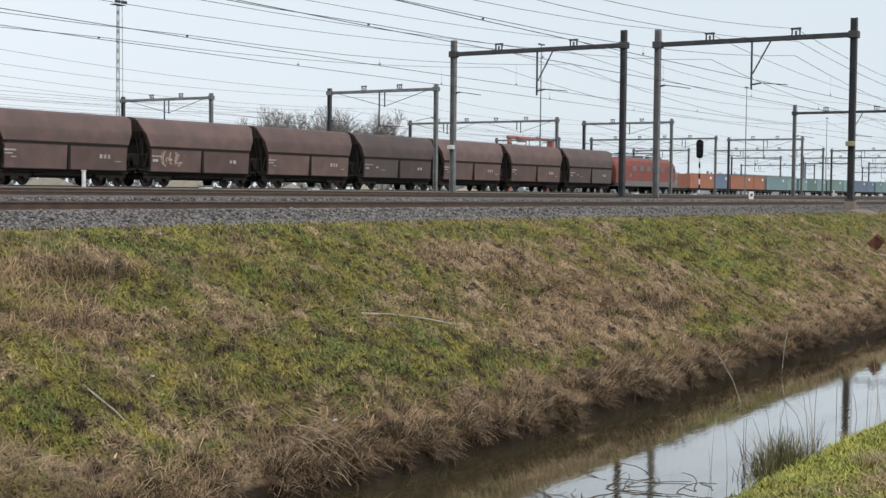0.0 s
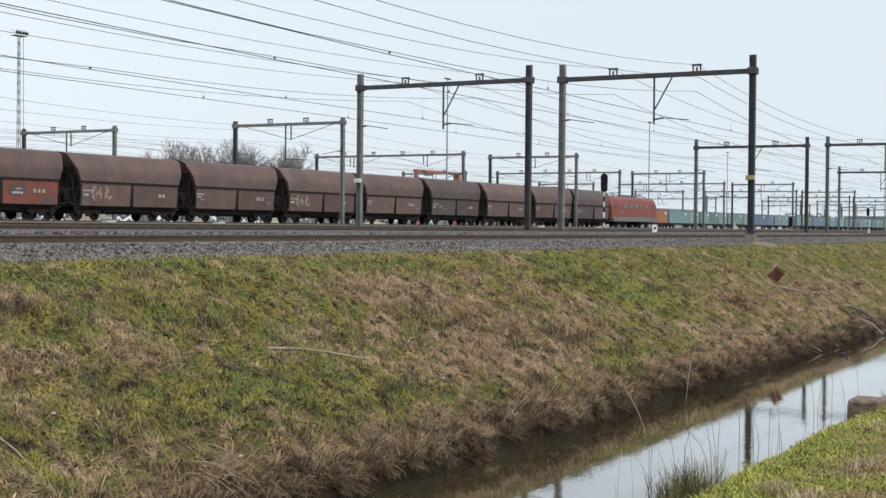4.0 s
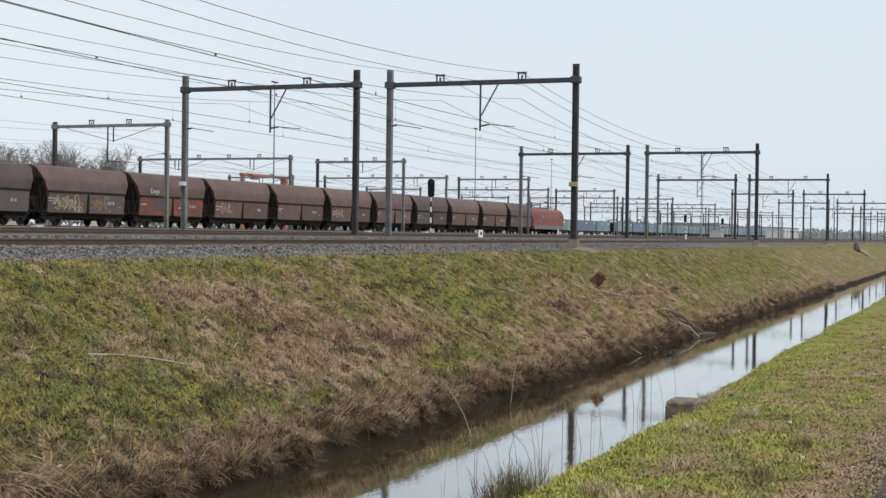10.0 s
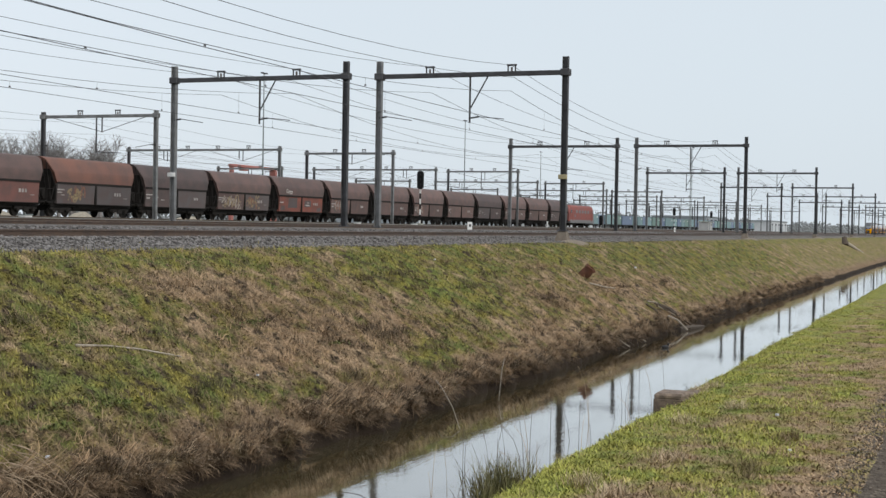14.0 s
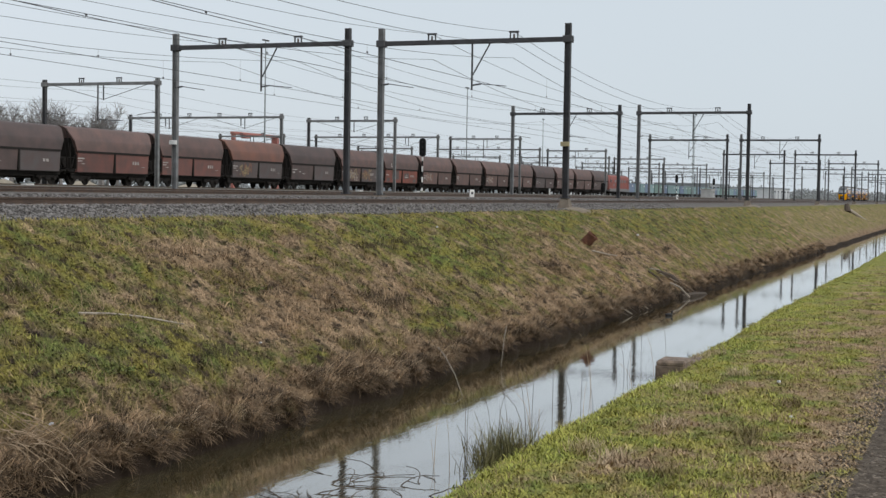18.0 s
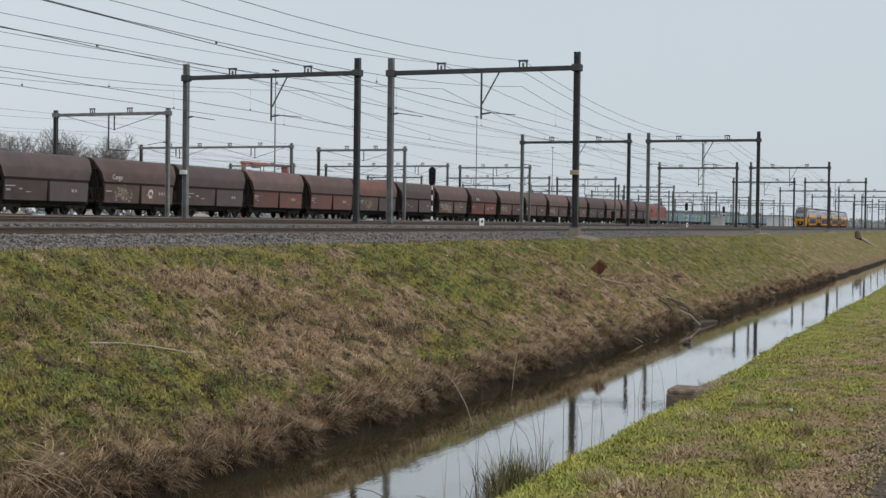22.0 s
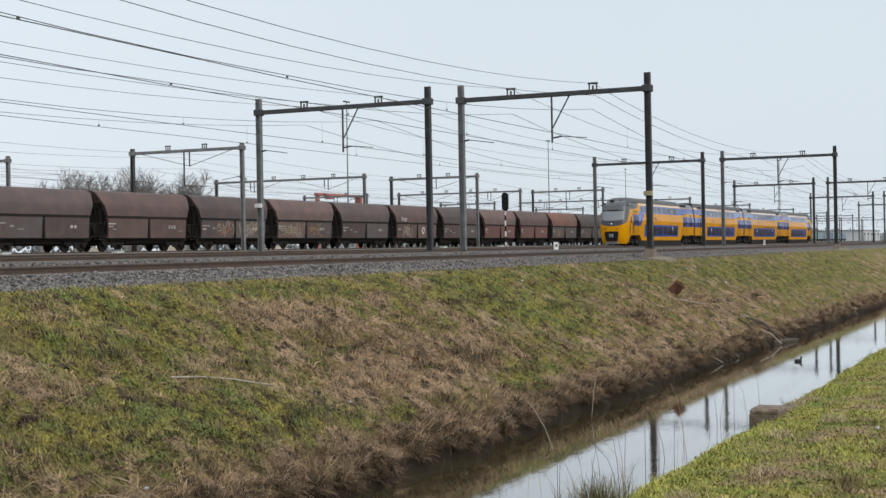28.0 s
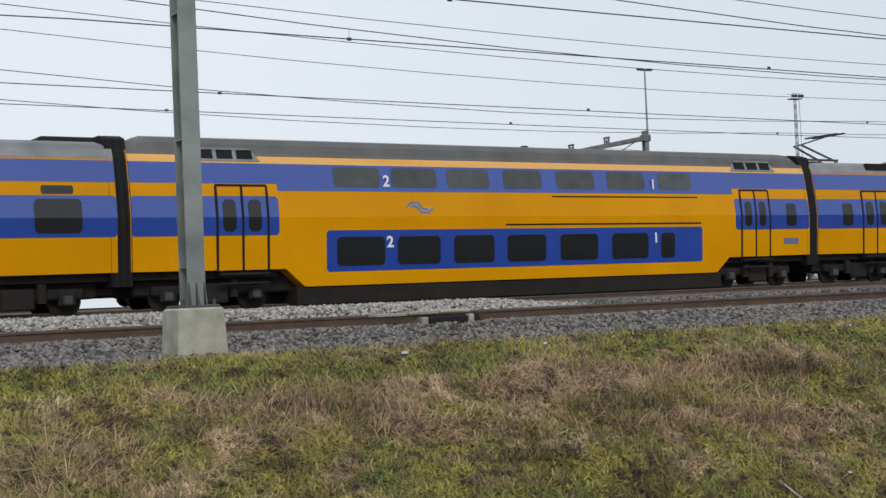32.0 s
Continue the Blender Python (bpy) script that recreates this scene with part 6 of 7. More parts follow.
def on_land(count, y0, y1, x0, x1, power, rng):
    """Random points on the built ground between y0 and y1, thicker near the camera."""
    i0, i1 = np.searchsorted(LAND[:, 0, 0], [x0, x1])
    j0, j1 = np.searchsorted(LAND_Y, [y0, y1])
    a, b, c, d = LAND[i0:i1, j0:j1], LAND[i0 + 1:i1 + 1, j0:j1], LAND[i0:i1, j0 + 1:j1 + 1], LAND[i0 + 1:i1 + 1, j0 + 1:j1 + 1]
    size = np.linalg.norm(b - a, axis=-1) * np.linalg.norm(c - a, axis=-1)
    w = (size / np.linalg.norm(a[..., :2], axis=-1) ** power).ravel()
    k = rng.choice(len(w), count, p=w / w.sum())
    u, v = rng.uniform(0, 1, (2, count, 1))
    q = [m.reshape(-1, 3)[k] for m in (a, b, c, d)]
    return q[0] * (1 - u) * (1 - v) + q[1] * u * (1 - v) + q[2] * (1 - u) * v + q[3] * u * v


def blades(points, length, width, lean, rng, drift=(0, 0, 0), curl=0.4, slope=0.0):
    """Thin bent blades, each in three triangles."""
    n = len(points)
    a = rng.uniform(0, 2 * np.pi, n)
    side = np.stack([np.cos(a), np.sin(a), np.zeros(n)], -1)
    out = np.stack([-np.sin(a), np.cos(a), np.zeros(n)], -1)
    ln = rng.uniform(*length, n)[:, None]
    w = rng.uniform(*width, n)[:, None]
    le = rng.uniform(*lean, n)[:, None]
    way = out * le + np.array([0, 0, 1.0]) * np.sqrt(np.clip(1 - le ** 2, 0.02, 1)) + np.array(drift)
    way /= np.linalg.norm(way, axis=1)[:, None]
    mid = points + way * ln * 0.55
    bend = way + out * curl * 0.6 - np.array([0, 0, 1.0]) * curl * 0.7
    bend /= np.linalg.norm(bend, axis=1)[:, None]
    tip = mid + bend * ln * 0.45
    for q in (mid, tip, side):
        q[:, 2] += slope * (q[:, 1] - (0 if q is side else points[:, 1]))
    v = np.stack([points - side * w / 2, points + side * w / 2, mid + side * w * 0.4, mid - side * w * 0.4, tip], 1)
    base = 5 * np.arange(n)[:, None, None]
    f = (np.array([(0, 1, 2), (0, 2, 3), (3, 2, 4)])[None] + base).reshape(-1, 3)
    return v.reshape(-1, 3), f


rng = np.random.default_rng(11)
TURF = blade_material("turf_blades")
STRAWMAT = blade_material("straw_blades", (0.29, 0.205, 0.125))
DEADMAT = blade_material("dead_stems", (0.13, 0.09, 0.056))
BRAMBLE = blade_material("bramble_stems", (0.052, 0.040, 0.032))
OLDSTRAW = blade_material("old_straw", (0.155, 0.108, 0.066))
WEED = blade_material("weed_leaves", (0.085, 0.115, 0.030))
RUSH = blade_material("rush_blades", (0.085, 0.068, 0.050))
LUSH = blade_material("lush_blades", (0.37, 0.38, 0.085))
PALESTRAW = blade_material("pale_straw_stems", (0.46, 0.36, 0.245))
TUSSOCK = blade_material("tussock_blades", (0.25, 0.172, 0.102))


REED = material("dry_reed", (0.38, 0.29, 0.195), 0.8, 0, (0.22, 0.16, 0.10), 4, 40, 0.1, 0.4)


def lawn(name, label, mat, v, f, tone=None):
    ob = tagged(new(name, quick(name, v, f, mat)), label, "grass", kind="stuff")
    mark(ob.data, v, tone)
    return ob


v, f = blades(on_land(270000, 12.6, 18.75, 2.5, 130, 1.7, rng), (0.04, 0.12), (0.016, 0.036), (0.7, 1.0), rng, (0, 0, 0), 0.15, 0.6)
lawn("bank_turf", "short mossy winter turf on the embankment", TURF, v, f)
p = on_land(60000, 12.6, 18.6, 2.5, 110, 1.6, rng)
keep = np.array([noise.noise((q[0] * 0.45, q[1] * 0.6, 2.0)) - 3.2 * d + rng.uniform(-0.25, 0.25) > 0.05 for q, d in zip(p, zone(p))])
p = p[keep]
low = p[:, 1] < 13.75
v, f = blades(p[~low], (0.12, 0.38), (0.006, 0.014), (0.75, 1.0), rng, (0, -0.15, 0.0), 0.3, 0.6)
lawn("bank_straw", "matted pale straw lying on the embankment", STRAWMAT, v, f)
v, f = blades(p[low], (0.14, 0.42), (0.007, 0.016), (0.55, 1.0), rng, (0, -0.25, 0.0), 0.5, 0.6)
lawn("foot_straw", "brown rotting straw at the foot of the embankment", OLDSTRAW, v, f)
p = on_land(40000, 12.6, 18.8, 2.5, 90, 1.6, rng)
keep = np.array([noise.noise((q[0] * 0.8, q[1] * 0.9, 12.0)) + rng.uniform(-0.2, 0.2) > 0.22 for q in p])
v, f = blades(p[keep], (0.10, 0.30), (0.006, 0.012), (0.3, 0.95), rng, (0, 0, 0), 0.4, 0.6)
lawn("dead_stems", "brown dead weed stems on the embankment", DEADMAT, v, f)
v, f = blades(on_land(90000, 1.25, 7.05, 16, 120, 1.7, rng), (0.03, 0.09), (0.016, 0.036), (0.75, 1.0), rng, (0, 0, 0), 0.2)
lawn("near_turf", "short green grass on the near bank", TURF, v, f)
p = on_land(60000, 2.6, 7.1, 17, 90, 1.6, rng)
keep = np.array([noise.noise((q[0] * 0.35, q[1] * 0.5, 5.0)) + 0.12 * (q[1] - 5.0) + rng.uniform(-0.2, 0.2) > 0.05 for q in p])
v, f = blades(p[keep], (0.05, 0.16), (0.010, 0.022), (0.35, 0.95), rng, (0, 0, 0), 0.5)
lawn("near_tufts", "lush green tufts along the ditch", LUSH, v, f)
p = on_land(16000, 2.0, 6.6, 17, 60, 1.5, rng)
keep = np.array([noise.noise((q[0] * 0.6, q[1] * 0.7, 25.0)) + rng.uniform(-0.15, 0.15) > 0.18 for q in p])
v, f = blades(p[keep], (0.08, 0.25), (0.006, 0.014), (0.6, 1.0), rng)
lawn("near_straw", "patches of pale straw in the near grass", STRAWMAT, v, f)

# tussocks of straw that hang over the cut foot of the embankment
sx = np.concatenate([rng.uniform(8, 32, 430), rng.uniform(32, 62, 420), rng.uniform(62, 130, 420)])
pts, tones = [], []
for x in sx:
    y = 12.50 + shore(x) + abs(rng.normal(0, 0.28))
    if noise.noise((x * 0.9, 0, 31)) < -0.22:
        continue
    z = lie(x, y)
    size, tone = rng.uniform(0.6, 1.25), rng.choice((-0.75, -0.6, -0.35, -0.1, 0.3))
    for _ in range(46):
        pts.append((x + rng.normal(0, 0.10 * size), y + rng.normal(0, 0.06 * size), z + rng.uniform(0.0, 0.10 * size)))
        tones.append(tone)
pts, tones = np.array(pts), np.array(tones)
v, f = blades(pts, (0.16, 0.42), (0.008, 0.018), (0.35, 1.0), rng, (0.0, -0.55, -0.1), 1.1)
lawn("shore_straw", "dry straw tussocks hanging over the water's edge", TUSSOCK, v, f, np.repeat(tones, 5))
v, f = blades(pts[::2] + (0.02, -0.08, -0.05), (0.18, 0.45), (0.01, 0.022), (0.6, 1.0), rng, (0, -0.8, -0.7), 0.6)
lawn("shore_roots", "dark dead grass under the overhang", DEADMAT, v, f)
k = rng.choice(len(pts), 2600)
v, f = blades(pts[k] + (0, 0, 0.04), (0.28, 0.6), (0.007, 0.013), (0.3, 1.0), rng, (0.15, -0.8, -0.25), 0.7)
lawn("shore_strands", "long pale straw stems hanging over the water's edge", PALESTRAW, v, f)
# tussocks higher up the slope, thickest in the dry patches
p = on_land(2600, 12.9, 18.4, 4, 110, 1.25, rng)
p = p[np.array([d < -0.03 + rng.uniform(-0.05, 0.05) for d in zone(p)])]
q = np.repeat(p, 26, 0)
q = q + np.stack([rng.normal(0, 0.13, len(q)), rng.normal(0, 0.10, len(q)), rng.uniform(0.0, 0.04, len(q))], -1)
q[:, 2] += 0.6 * (q[:, 1] - np.repeat(p[:, 1], 26))
v, f = blades(q, (0.10, 0.30), (0.007, 0.016), (0.45, 1.0), rng, (0.05, -0.2, 0.0), 0.6, 0.6)
lawn("slope_tussocks", "small tussocks of dry grass on the slope", TUSSOCK, v, f, np.repeat(rng.choice((-0.6, -0.35, -0.1, 0.15, 0.4), len(p)), 26 * 5))
# moss cushions, in the green patches
p = on_land(2200, 13.2, 18.6, 4, 110, 1.3, rng)
p = p[np.array([d > 0.02 + rng.uniform(-0.05, 0.05) for d in zone(p)])]
q = np.repeat(p, 30, 0)
q = q + np.stack([rng.normal(0, 0.16, len(q)), rng.normal(0, 0.12, len(q)), rng.uniform(-0.01, 0.03, len(q))], -1)
q[:, 2] += 0.6 * (q[:, 1] - np.repeat(p[:, 1], 30))
v, f = blades(q, (0.04, 0.11), (0.014, 0.032), (0.4, 1.0), rng, (0, 0, 0), 0.3, 0.6)
lawn("moss_cushions", "tufts of green moss and grass on the slope", TURF, v, f, np.repeat(rng.choice((-0.45, -0.2, 0.1, 0.3), len(p)), 30 * 5))
# tussocks on the near bank
p = on_land(900, 2.4, 6.9, 17, 80, 1.3, rng)
tn = rng.choice((-0.35, -0.1, 0.15, 0.35), len(p))
q = np.repeat(p, 34, 0) + np.stack([rng.normal(0, 0.12, len(p) * 34), rng.normal(0, 0.10, len(p) * 34), np.zeros(len(p) * 34)], -1)
v, f = blades(q, (0.05, 0.15), (0.010, 0.024), (0.5, 1.0), rng, (0, 0, 0), 0.4)
lawn("near_tussocks", "tussocks of green grass on the near bank", TURF, v, f, np.repeat(tn, 34 * 5))


def clump(name, label, x, y, z, count, length, width, lean, mat, spread=0.25, drift=(0, 0, 0), curl=0.3):
    q = np.stack([x + rng.normal(0, spread, count), y + rng.normal(0, spread * 0.6, count), np.full(count, z)], -1)
    v, f = blades(q, length, width, lean, rng, drift, curl)
    ob = tagged(new(name, quick(name, v, f, mat)), label, "grass tuft", kind="stuff")
    mark(ob.data, v)
    return ob


clump("reed_clump", "dark dead rush clump at the ditch edge", 21.7, 7.2, -4.2, 600, (0.3, 0.85), (0.008, 0.016), (0.1, 0.8), RUSH, 0.36)
clump("reed_clump", "dark dead rush clump at the ditch edge", 20.9, 7.25, -4.25, 300, (0.2, 0.6), (0.008, 0.014), (0.1, 0.85), RUSH, 0.26)
clump("straw_tuft", "pale dry grass tuft on the near bank", 21.1, 5.7, lie(21.1, 5.7), 160, (0.12, 0.32), (0.008, 0.014), (0.4, 1.0), STRAWMAT, 0.2)
clump("straw_tuft", "pale dry grass tuft on the near bank", 22.6, 3.3, lie(22.6, 3.3), 120, (0.10, 0.26), (0.008, 0.014), (0.5, 1.0), DEADMAT, 0.18)
for x, y, m in ((21.4, 5.7, 0), (20.4, 5.0, 0), (23.3, 3.4, 1), (24.0, 4.9, 0), (31.5, 4.9, 0), (27.0, 3.2, 1), (35.2, 6.4, 0), (36.0, 6.2, 0), (19.6, 4.0, 1), (29.0, 5.6, 0)):
    clump("straw_tuft", "pale dry grass tuft on the near bank", x, y, lie(x, y) + 0.03, 240, (0.12, 0.30), (0.008, 0.015), (0.4, 1.0), (PALESTRAW, OLDSTRAW)[m], 0.24)
for x, y in ((7.35, 17.4), (8.1, 17.3), (15.75, 17.3), (16.6, 17.2), (16.0, 17.35), (33.6, 14.8), (34.6, 14.9), (50.5, 15.0), (51.2, 15.2), (14.6, 16.2), (12.4, 16.6), (27.5, 17.2), (40.0, 16.9), (33.0, 14.95), (34.1, 14.7), (33.9, 15.05), (50.9, 14.8), (49.8, 15.1), (10.2, 15.9), (20.6, 16.6), (23.8, 14.2), (37.2, 16.9), (44.6, 16.2), (29.4, 13.7), (61.5, 15.6), (62.8, 15.2), (71.0, 15.0), (55.5, 16.9)):
    clump("dry_tuft", "brown dry bramble and grass tuft on the slope", x, y, lie(x, y), 260, (0.12, 0.36), (0.007, 0.014), (0.2, 0.95), (BRAMBLE, DEADMAT, BRAMBLE, STRAWMAT)[int(x * 10) % 4], 0.42)
for x, y in ((28.6, 15.85), (30.6, 14.7), (18.5, 13.9), (19.4, 14.2), (17.6, 14.3), (20.6, 14.0)):
    clump("weed_patch", "dark green leafy weed patch on the slope", x, y, lie(x, y), 130, (0.05, 0.14), (0.02, 0.05), (0.5, 1.0), WEED, 0.26)
tr = random.Random(12)
for i in range(34):
    x, y = tr.uniform(7.0, 21.0), tr.uniform(14.3, 18.2)
    clump("straw_tuft", "flattened tuft of dry straw in the turf", x, y, lie(x, y), tr.randint(50, 130), (0.10, 0.30), (0.007, 0.014), (0.45, 1.0), (STRAWMAT, OLDSTRAW, DEADMAT)[i % 3], tr.uniform(0.18, 0.42))
for i in range(26):
    x, y = tr.uniform(22.0, 58.0), tr.uniform(13.4, 17.6)
    clump("straw_tuft", "flattened tuft of dry straw in the turf", x, y, lie(x, y), tr.randint(60, 150), (0.12, 0.32), (0.009, 0.018), (0.45, 1.0), (OLDSTRAW, BRAMBLE, STRAWMAT, DEADMAT)[i % 4], tr.uniform(0.2, 0.5))
# fallen reed stems
for x, y, n in ((17.0, 13.25, 60), (26.8, 12.95, 50), (51.6, 12.9, 40), (38.0, 13.0, 30)):
    clump("fallen_reeds", "fan of fallen pale reed stems sliding into the water", x, y, lie(x, y) + 0.1, n, (0.5, 1.15), (0.012, 0.02), (0.4, 1.0), STRAWMAT, 0.28, (0.35, -0.8, -0.25), 0.2)

for i in range(30):
    x0, y0 = 16.85 + rng.normal(0, 0.28), 13.45 + rng.normal(0, 0.16)
    ex, ey = x0 + rng.uniform(-0.15, 0.75), 12.5 + rng.uniform(-0.35, 0.45)
    za, zb = lie(x0, y0) + 0.12 + rng.uniform(0, 0.14), max(-4.24, lie(ex, ey)) + rng.uniform(0.02, 0.2)
    g, last, bow, thick = Geo(), None, rng.uniform(0.06, 0.24), rng.uniform(0.005, 0.011)
    for k in range(5):
        f = k / 4
        q = (x0 + (ex - x0) * f * f, y0 + (ey - y0) * f, za + (zb - za) * f + bow * 4 * f * (1 - f))
        if last:
            g.tube(last, q, thick * (1.1 - f * 0.5), 5, thick * (1.0 - f * 0.5))
        last = q
    tagged(part("reed_stem", g, REED), "fallen pale reed stem on the bank's foot", "reed", "fallen reed stems")

# stones of the ballast
def stone_material(name, dark, pale):
    m = bpy.data.materials.new(name)
    m.use_nodes = True
    n, l = m.node_tree.nodes, m.node_tree.links
    b = n["Principled BSDF"]
    b.inputs["Roughness"].default_value = 0.9
    b.inputs["Specular IOR Level"].default_value = 0.25
    g = n.new("ShaderNodeNewGeometry")
    l.new(mixed(n, l, g.outputs["Random Per Island"], dark, pale), b.inputs["Base Color"])
    return m


BALLAST = stone_material("ballast_stone", (0.040, 0.036, 0.033), (0.235, 0.222, 0.212))
FRESH = stone_material("fresh_ballast", (0.15, 0.135, 0.125), (0.46, 0.44, 0.41))


def stones(name, label, count, y0, y1, x0, x1, lift, mat, power, seed):
    p = on_land(count, y0, y1, x0, x1, power, np.random.default_rng(seed))
    p[:, 2] += lift
    v, f = scatter(p, np.random.default_rng(seed).uniform(0.022, 0.045, count), (1.15, 1.0, 0.8), 0.4, seed)
    tagged(new(name, quick(name, v, f, mat)), label, "gravel", kind="stuff")


def bed(count, y0, y1, x0, x1, z0, rise, seed):
    r = np.random.default_rng(seed)
    x = x0 + (x1 - x0) * r.uniform(0, 1, count) ** 1.35
    y = r.uniform(y0, y1, count)
    z = z0 + rise * np.sin(np.pi * (y - y0) / (y1 - y0)) ** 0.7 * np.clip((x1 - x) / 4, 0, 1) + r.uniform(-0.01, 0.02, count)
    return np.stack([x, y, z], -1)


r = np.random.default_rng(3)
def shoulder(count, x0, x1, seed):
    r = np.random.default_rng(seed)
    x = x0 + (x1 - x0) * r.uniform(0, 1, count) ** 1.6
    y = np.where(r.uniform(0, 1, count) < 0.8, r.uniform(19.5, 21.7, count), r.uniform(18.95, 19.6, count))
    z = np.interp(y, PY, PZ) + r.uniform(-0.01, 0.03, count)
    return np.stack([x, y, z], -1)


p = shoulder(60000, 2.0, 100.0, 7)
v, f = scatter(p, r.uniform(0.024, 0.062, len(p)), (1.25, 1.0, 0.75), 0.45, 8)
tagged(new("ballast_stones", quick("ballast_stones", v, f, BALLAST)), "grey-brown crushed stone on the ballast shoulder", "gravel", kind="stuff")
p = bed(16000, 23.6, 26.3, -2.0, 90.0, -0.2, 0.06, 9)
v, f = scatter(p, r.uniform(0.025, 0.05, len(p)), (1.2, 1.0, 0.8), 0.4, 9)
tagged(new("ballast_stones", quick("ballast_stones", v, f, BALLAST)), "crushed stone between the tracks", "gravel", kind="stuff")
p = bed(16000, 23.7, 26.2, 16.0, 120.0, -0.14, 0.17, 12)
v, f = scatter(p, r.uniform(0.03, 0.055, len(p)), (1.2, 1.0, 0.8), 0.4, 11)
tagged(new("ballast_stones", quick("ballast_stones", v, f, BALLAST)), "low ridge of crushed stone between the tracks", "gravel", kind="stuff")
p = bed(17000, 23.7, 26.2, 0.0, 19.0, -0.14, 0.32, 10)
v, f = scatter(p, r.uniform(0.03, 0.055, len(p)), (1.2, 1.0, 0.8), 0.4, 10)
tagged(new("fresh_ballast", quick("fresh_ballast", v, f, FRESH)), "pale fresh crushed stone heaped between the tracks", "gravel", kind="stuff")
RIDGE = material("dusty_ballast", (0.20, 0.185, 0.165), 0.95, 0, (0.12, 0.11, 0.10), 4, 40, 0.6, 0.4)
core = Geo()
core.loft([[(x, 23.7, -0.25), (x, 24.2, -0.10 + h * 0.6), (x, 24.95, -0.10 + h), (x, 25.7, -0.10 + h * 0.6), (x, 26.2, -0.25)] for x, h in ((-3, 0.25), (12, 0.25), (15.5, 0.14), (18, 0.10), (118, 0.10), (121, -0.05))])
tagged(part("ballast_ridge", core, RIDGE), "ridge of pale crushed stone between the tracks", "gravel", kind="structure")

# dead leaves and stones on the worn path
p = on_land(7000, -0.5, 2.1, 17, 60, 1.3, np.random.default_rng(41))
v, f = scatter(p, np.random.default_rng(42).uniform(0.012, 0.04, len(p)), (1.4, 1.0, 0.35), 0.5, 43)
tagged(new("leaf_litter", quick("leaf_litter", v, f, stone_material("leaf_litter", (0.045, 0.034, 0.026), (0.24, 0.20, 0.16)))), "dead leaves and pebbles on the worn path", "leaf litter", kind="stuff")

# ---- small things ----
OLDCONC = material("mossy_dark_concrete", (0.22, 0.165, 0.125), 0.95, 0, (0.065, 0.05, 0.036), 6, 40, 0.9, 0.4)
WOODPALE = material("bleached_wood", (0.36, 0.32, 0.26), 0.85, 0, (0.20, 0.17, 0.13), 6, 60, 0.3)
WOODDARK = material("wet_wood", (0.085, 0.064, 0.046), 0.85, 0, (0.04, 0.03, 0.022), 6, 60, 0.3)
RUSTY = material("rusted_metal", (0.145, 0.060, 0.035), 0.9, 0.0, (0.08, 0.035, 0.02), 5, 40, 0.3)


def branch(name, label, pts, r, mat, cat="branch"):
    rings = []
    for k, p in enumerate(pts):
        d = (Vector(pts[min(k + 1, len(pts) - 1)]) - Vector(pts[max(k - 1, 0)])).normalized()
        u = d.cross(Vector((0.3, 0.2, 1))).normalized()
        v = d.cross(u)
        rk = r * (1 - 0.6 * k / len(pts)) * (1 + 0.12 * math.sin(7 * k + p[0]))
        rings.append([tuple(Vector(p) + (u * math.cos(a) + v * math.sin(a)) * rk) for a in [j * math.pi / 3 for j in range(6)]])
    g = Geo().loft(rings)
    return tagged(part(name, g, mat, smooth=True), label, cat)


branch("stick", "long bleached stick lying on the slope", [(21.65, 15.72, lie(21.65, 15.72) + 0.05), (22.4, 15.55, lie(22.4, 15.55) + 0.07), (23.2, 15.33, lie(23.2, 15.33) + 0.07), (24.3, 15.05, lie(24.3, 15.05) + 0.05)], 0.026, WOODPALE)
branch("stick", "thin pale stick lying on the slope", [(13.75, 14.9, lie(13.75, 14.9) + 0.05), (13.9, 14.4, lie(13.9, 14.4) + 0.05), (14.0, 13.95, lie(14.0, 13.95) + 0.04)], 0.016, WOODPALE)
branch("fallen_log", "dark wet log slanting from the bank into the ditch", [(64.0, 13.9, -3.22), (64.2, 13.2, -3.45), (64.35, 12.6, -3.9), (64.5, 11.9, -4.36)], 0.10, WOODDARK, "log")
branch("fallen_log", "dark wet log lying along the water's edge", [(62.4, 12.35, -4.27), (63.6, 12.1, -4.25), (64.9, 11.9, -4.28), (65.8, 11.85, -4.33)], 0.13, WOODDARK, "log")
dr = random.Random(8)
for i in range(9):
    x, y = 63.2 + dr.uniform(-1.2, 1.4), 13.3 + dr.uniform(-0.4, 0.6)
    ln, a = dr.uniform(0.7, 1.6), dr.uniform(-2.4, -0.6)
    ex, ey = x + ln * math.cos(a), y + ln * math.sin(a)
    branch("drift_stick", "weathered stick in a tangle of driftwood", [(x, y, lie(x, y) + 0.12), ((x + ex) / 2, (y + ey) / 2, (lie(x, y) + max(WATER, lie(ex, ey))) / 2 + 0.22), (ex, ey, max(WATER, lie(ex, ey)) + 0.06)], dr.uniform(0.025, 0.055), WOODPALE if i % 3 == 0 else WOODDARK)
for i in range(7):
    x = 50.5 + i * 0.7
    branch("drift_stick", "weathered stick caught at the water's edge", [(x, 13.0, -3.78), (x + 0.6 + 0.2 * (i % 3), 12.6, -4.05), (x + 1.1, 12.25, -4.3)], 0.03, WOODPALE if i % 2 else WOODDARK)
branch("bent_reed", "single pale reed bent over the water", [(33.2, 12.9, -3.75), (31.6, 12.1, -3.75), (30.2, 11.3, -4.0), (29.1, 10.7, -4.33)], 0.012, WOODPALE, "reed")
branch("bent_reed", "single pale reed bent over the water", [(37.9, 12.7, -3.95), (37.0, 12.3, -3.5), (35.6, 11.9, -3.7), (34.2, 11.5, -4.3)], 0.011, WOODPALE, "reed")
rr = random.Random(4)
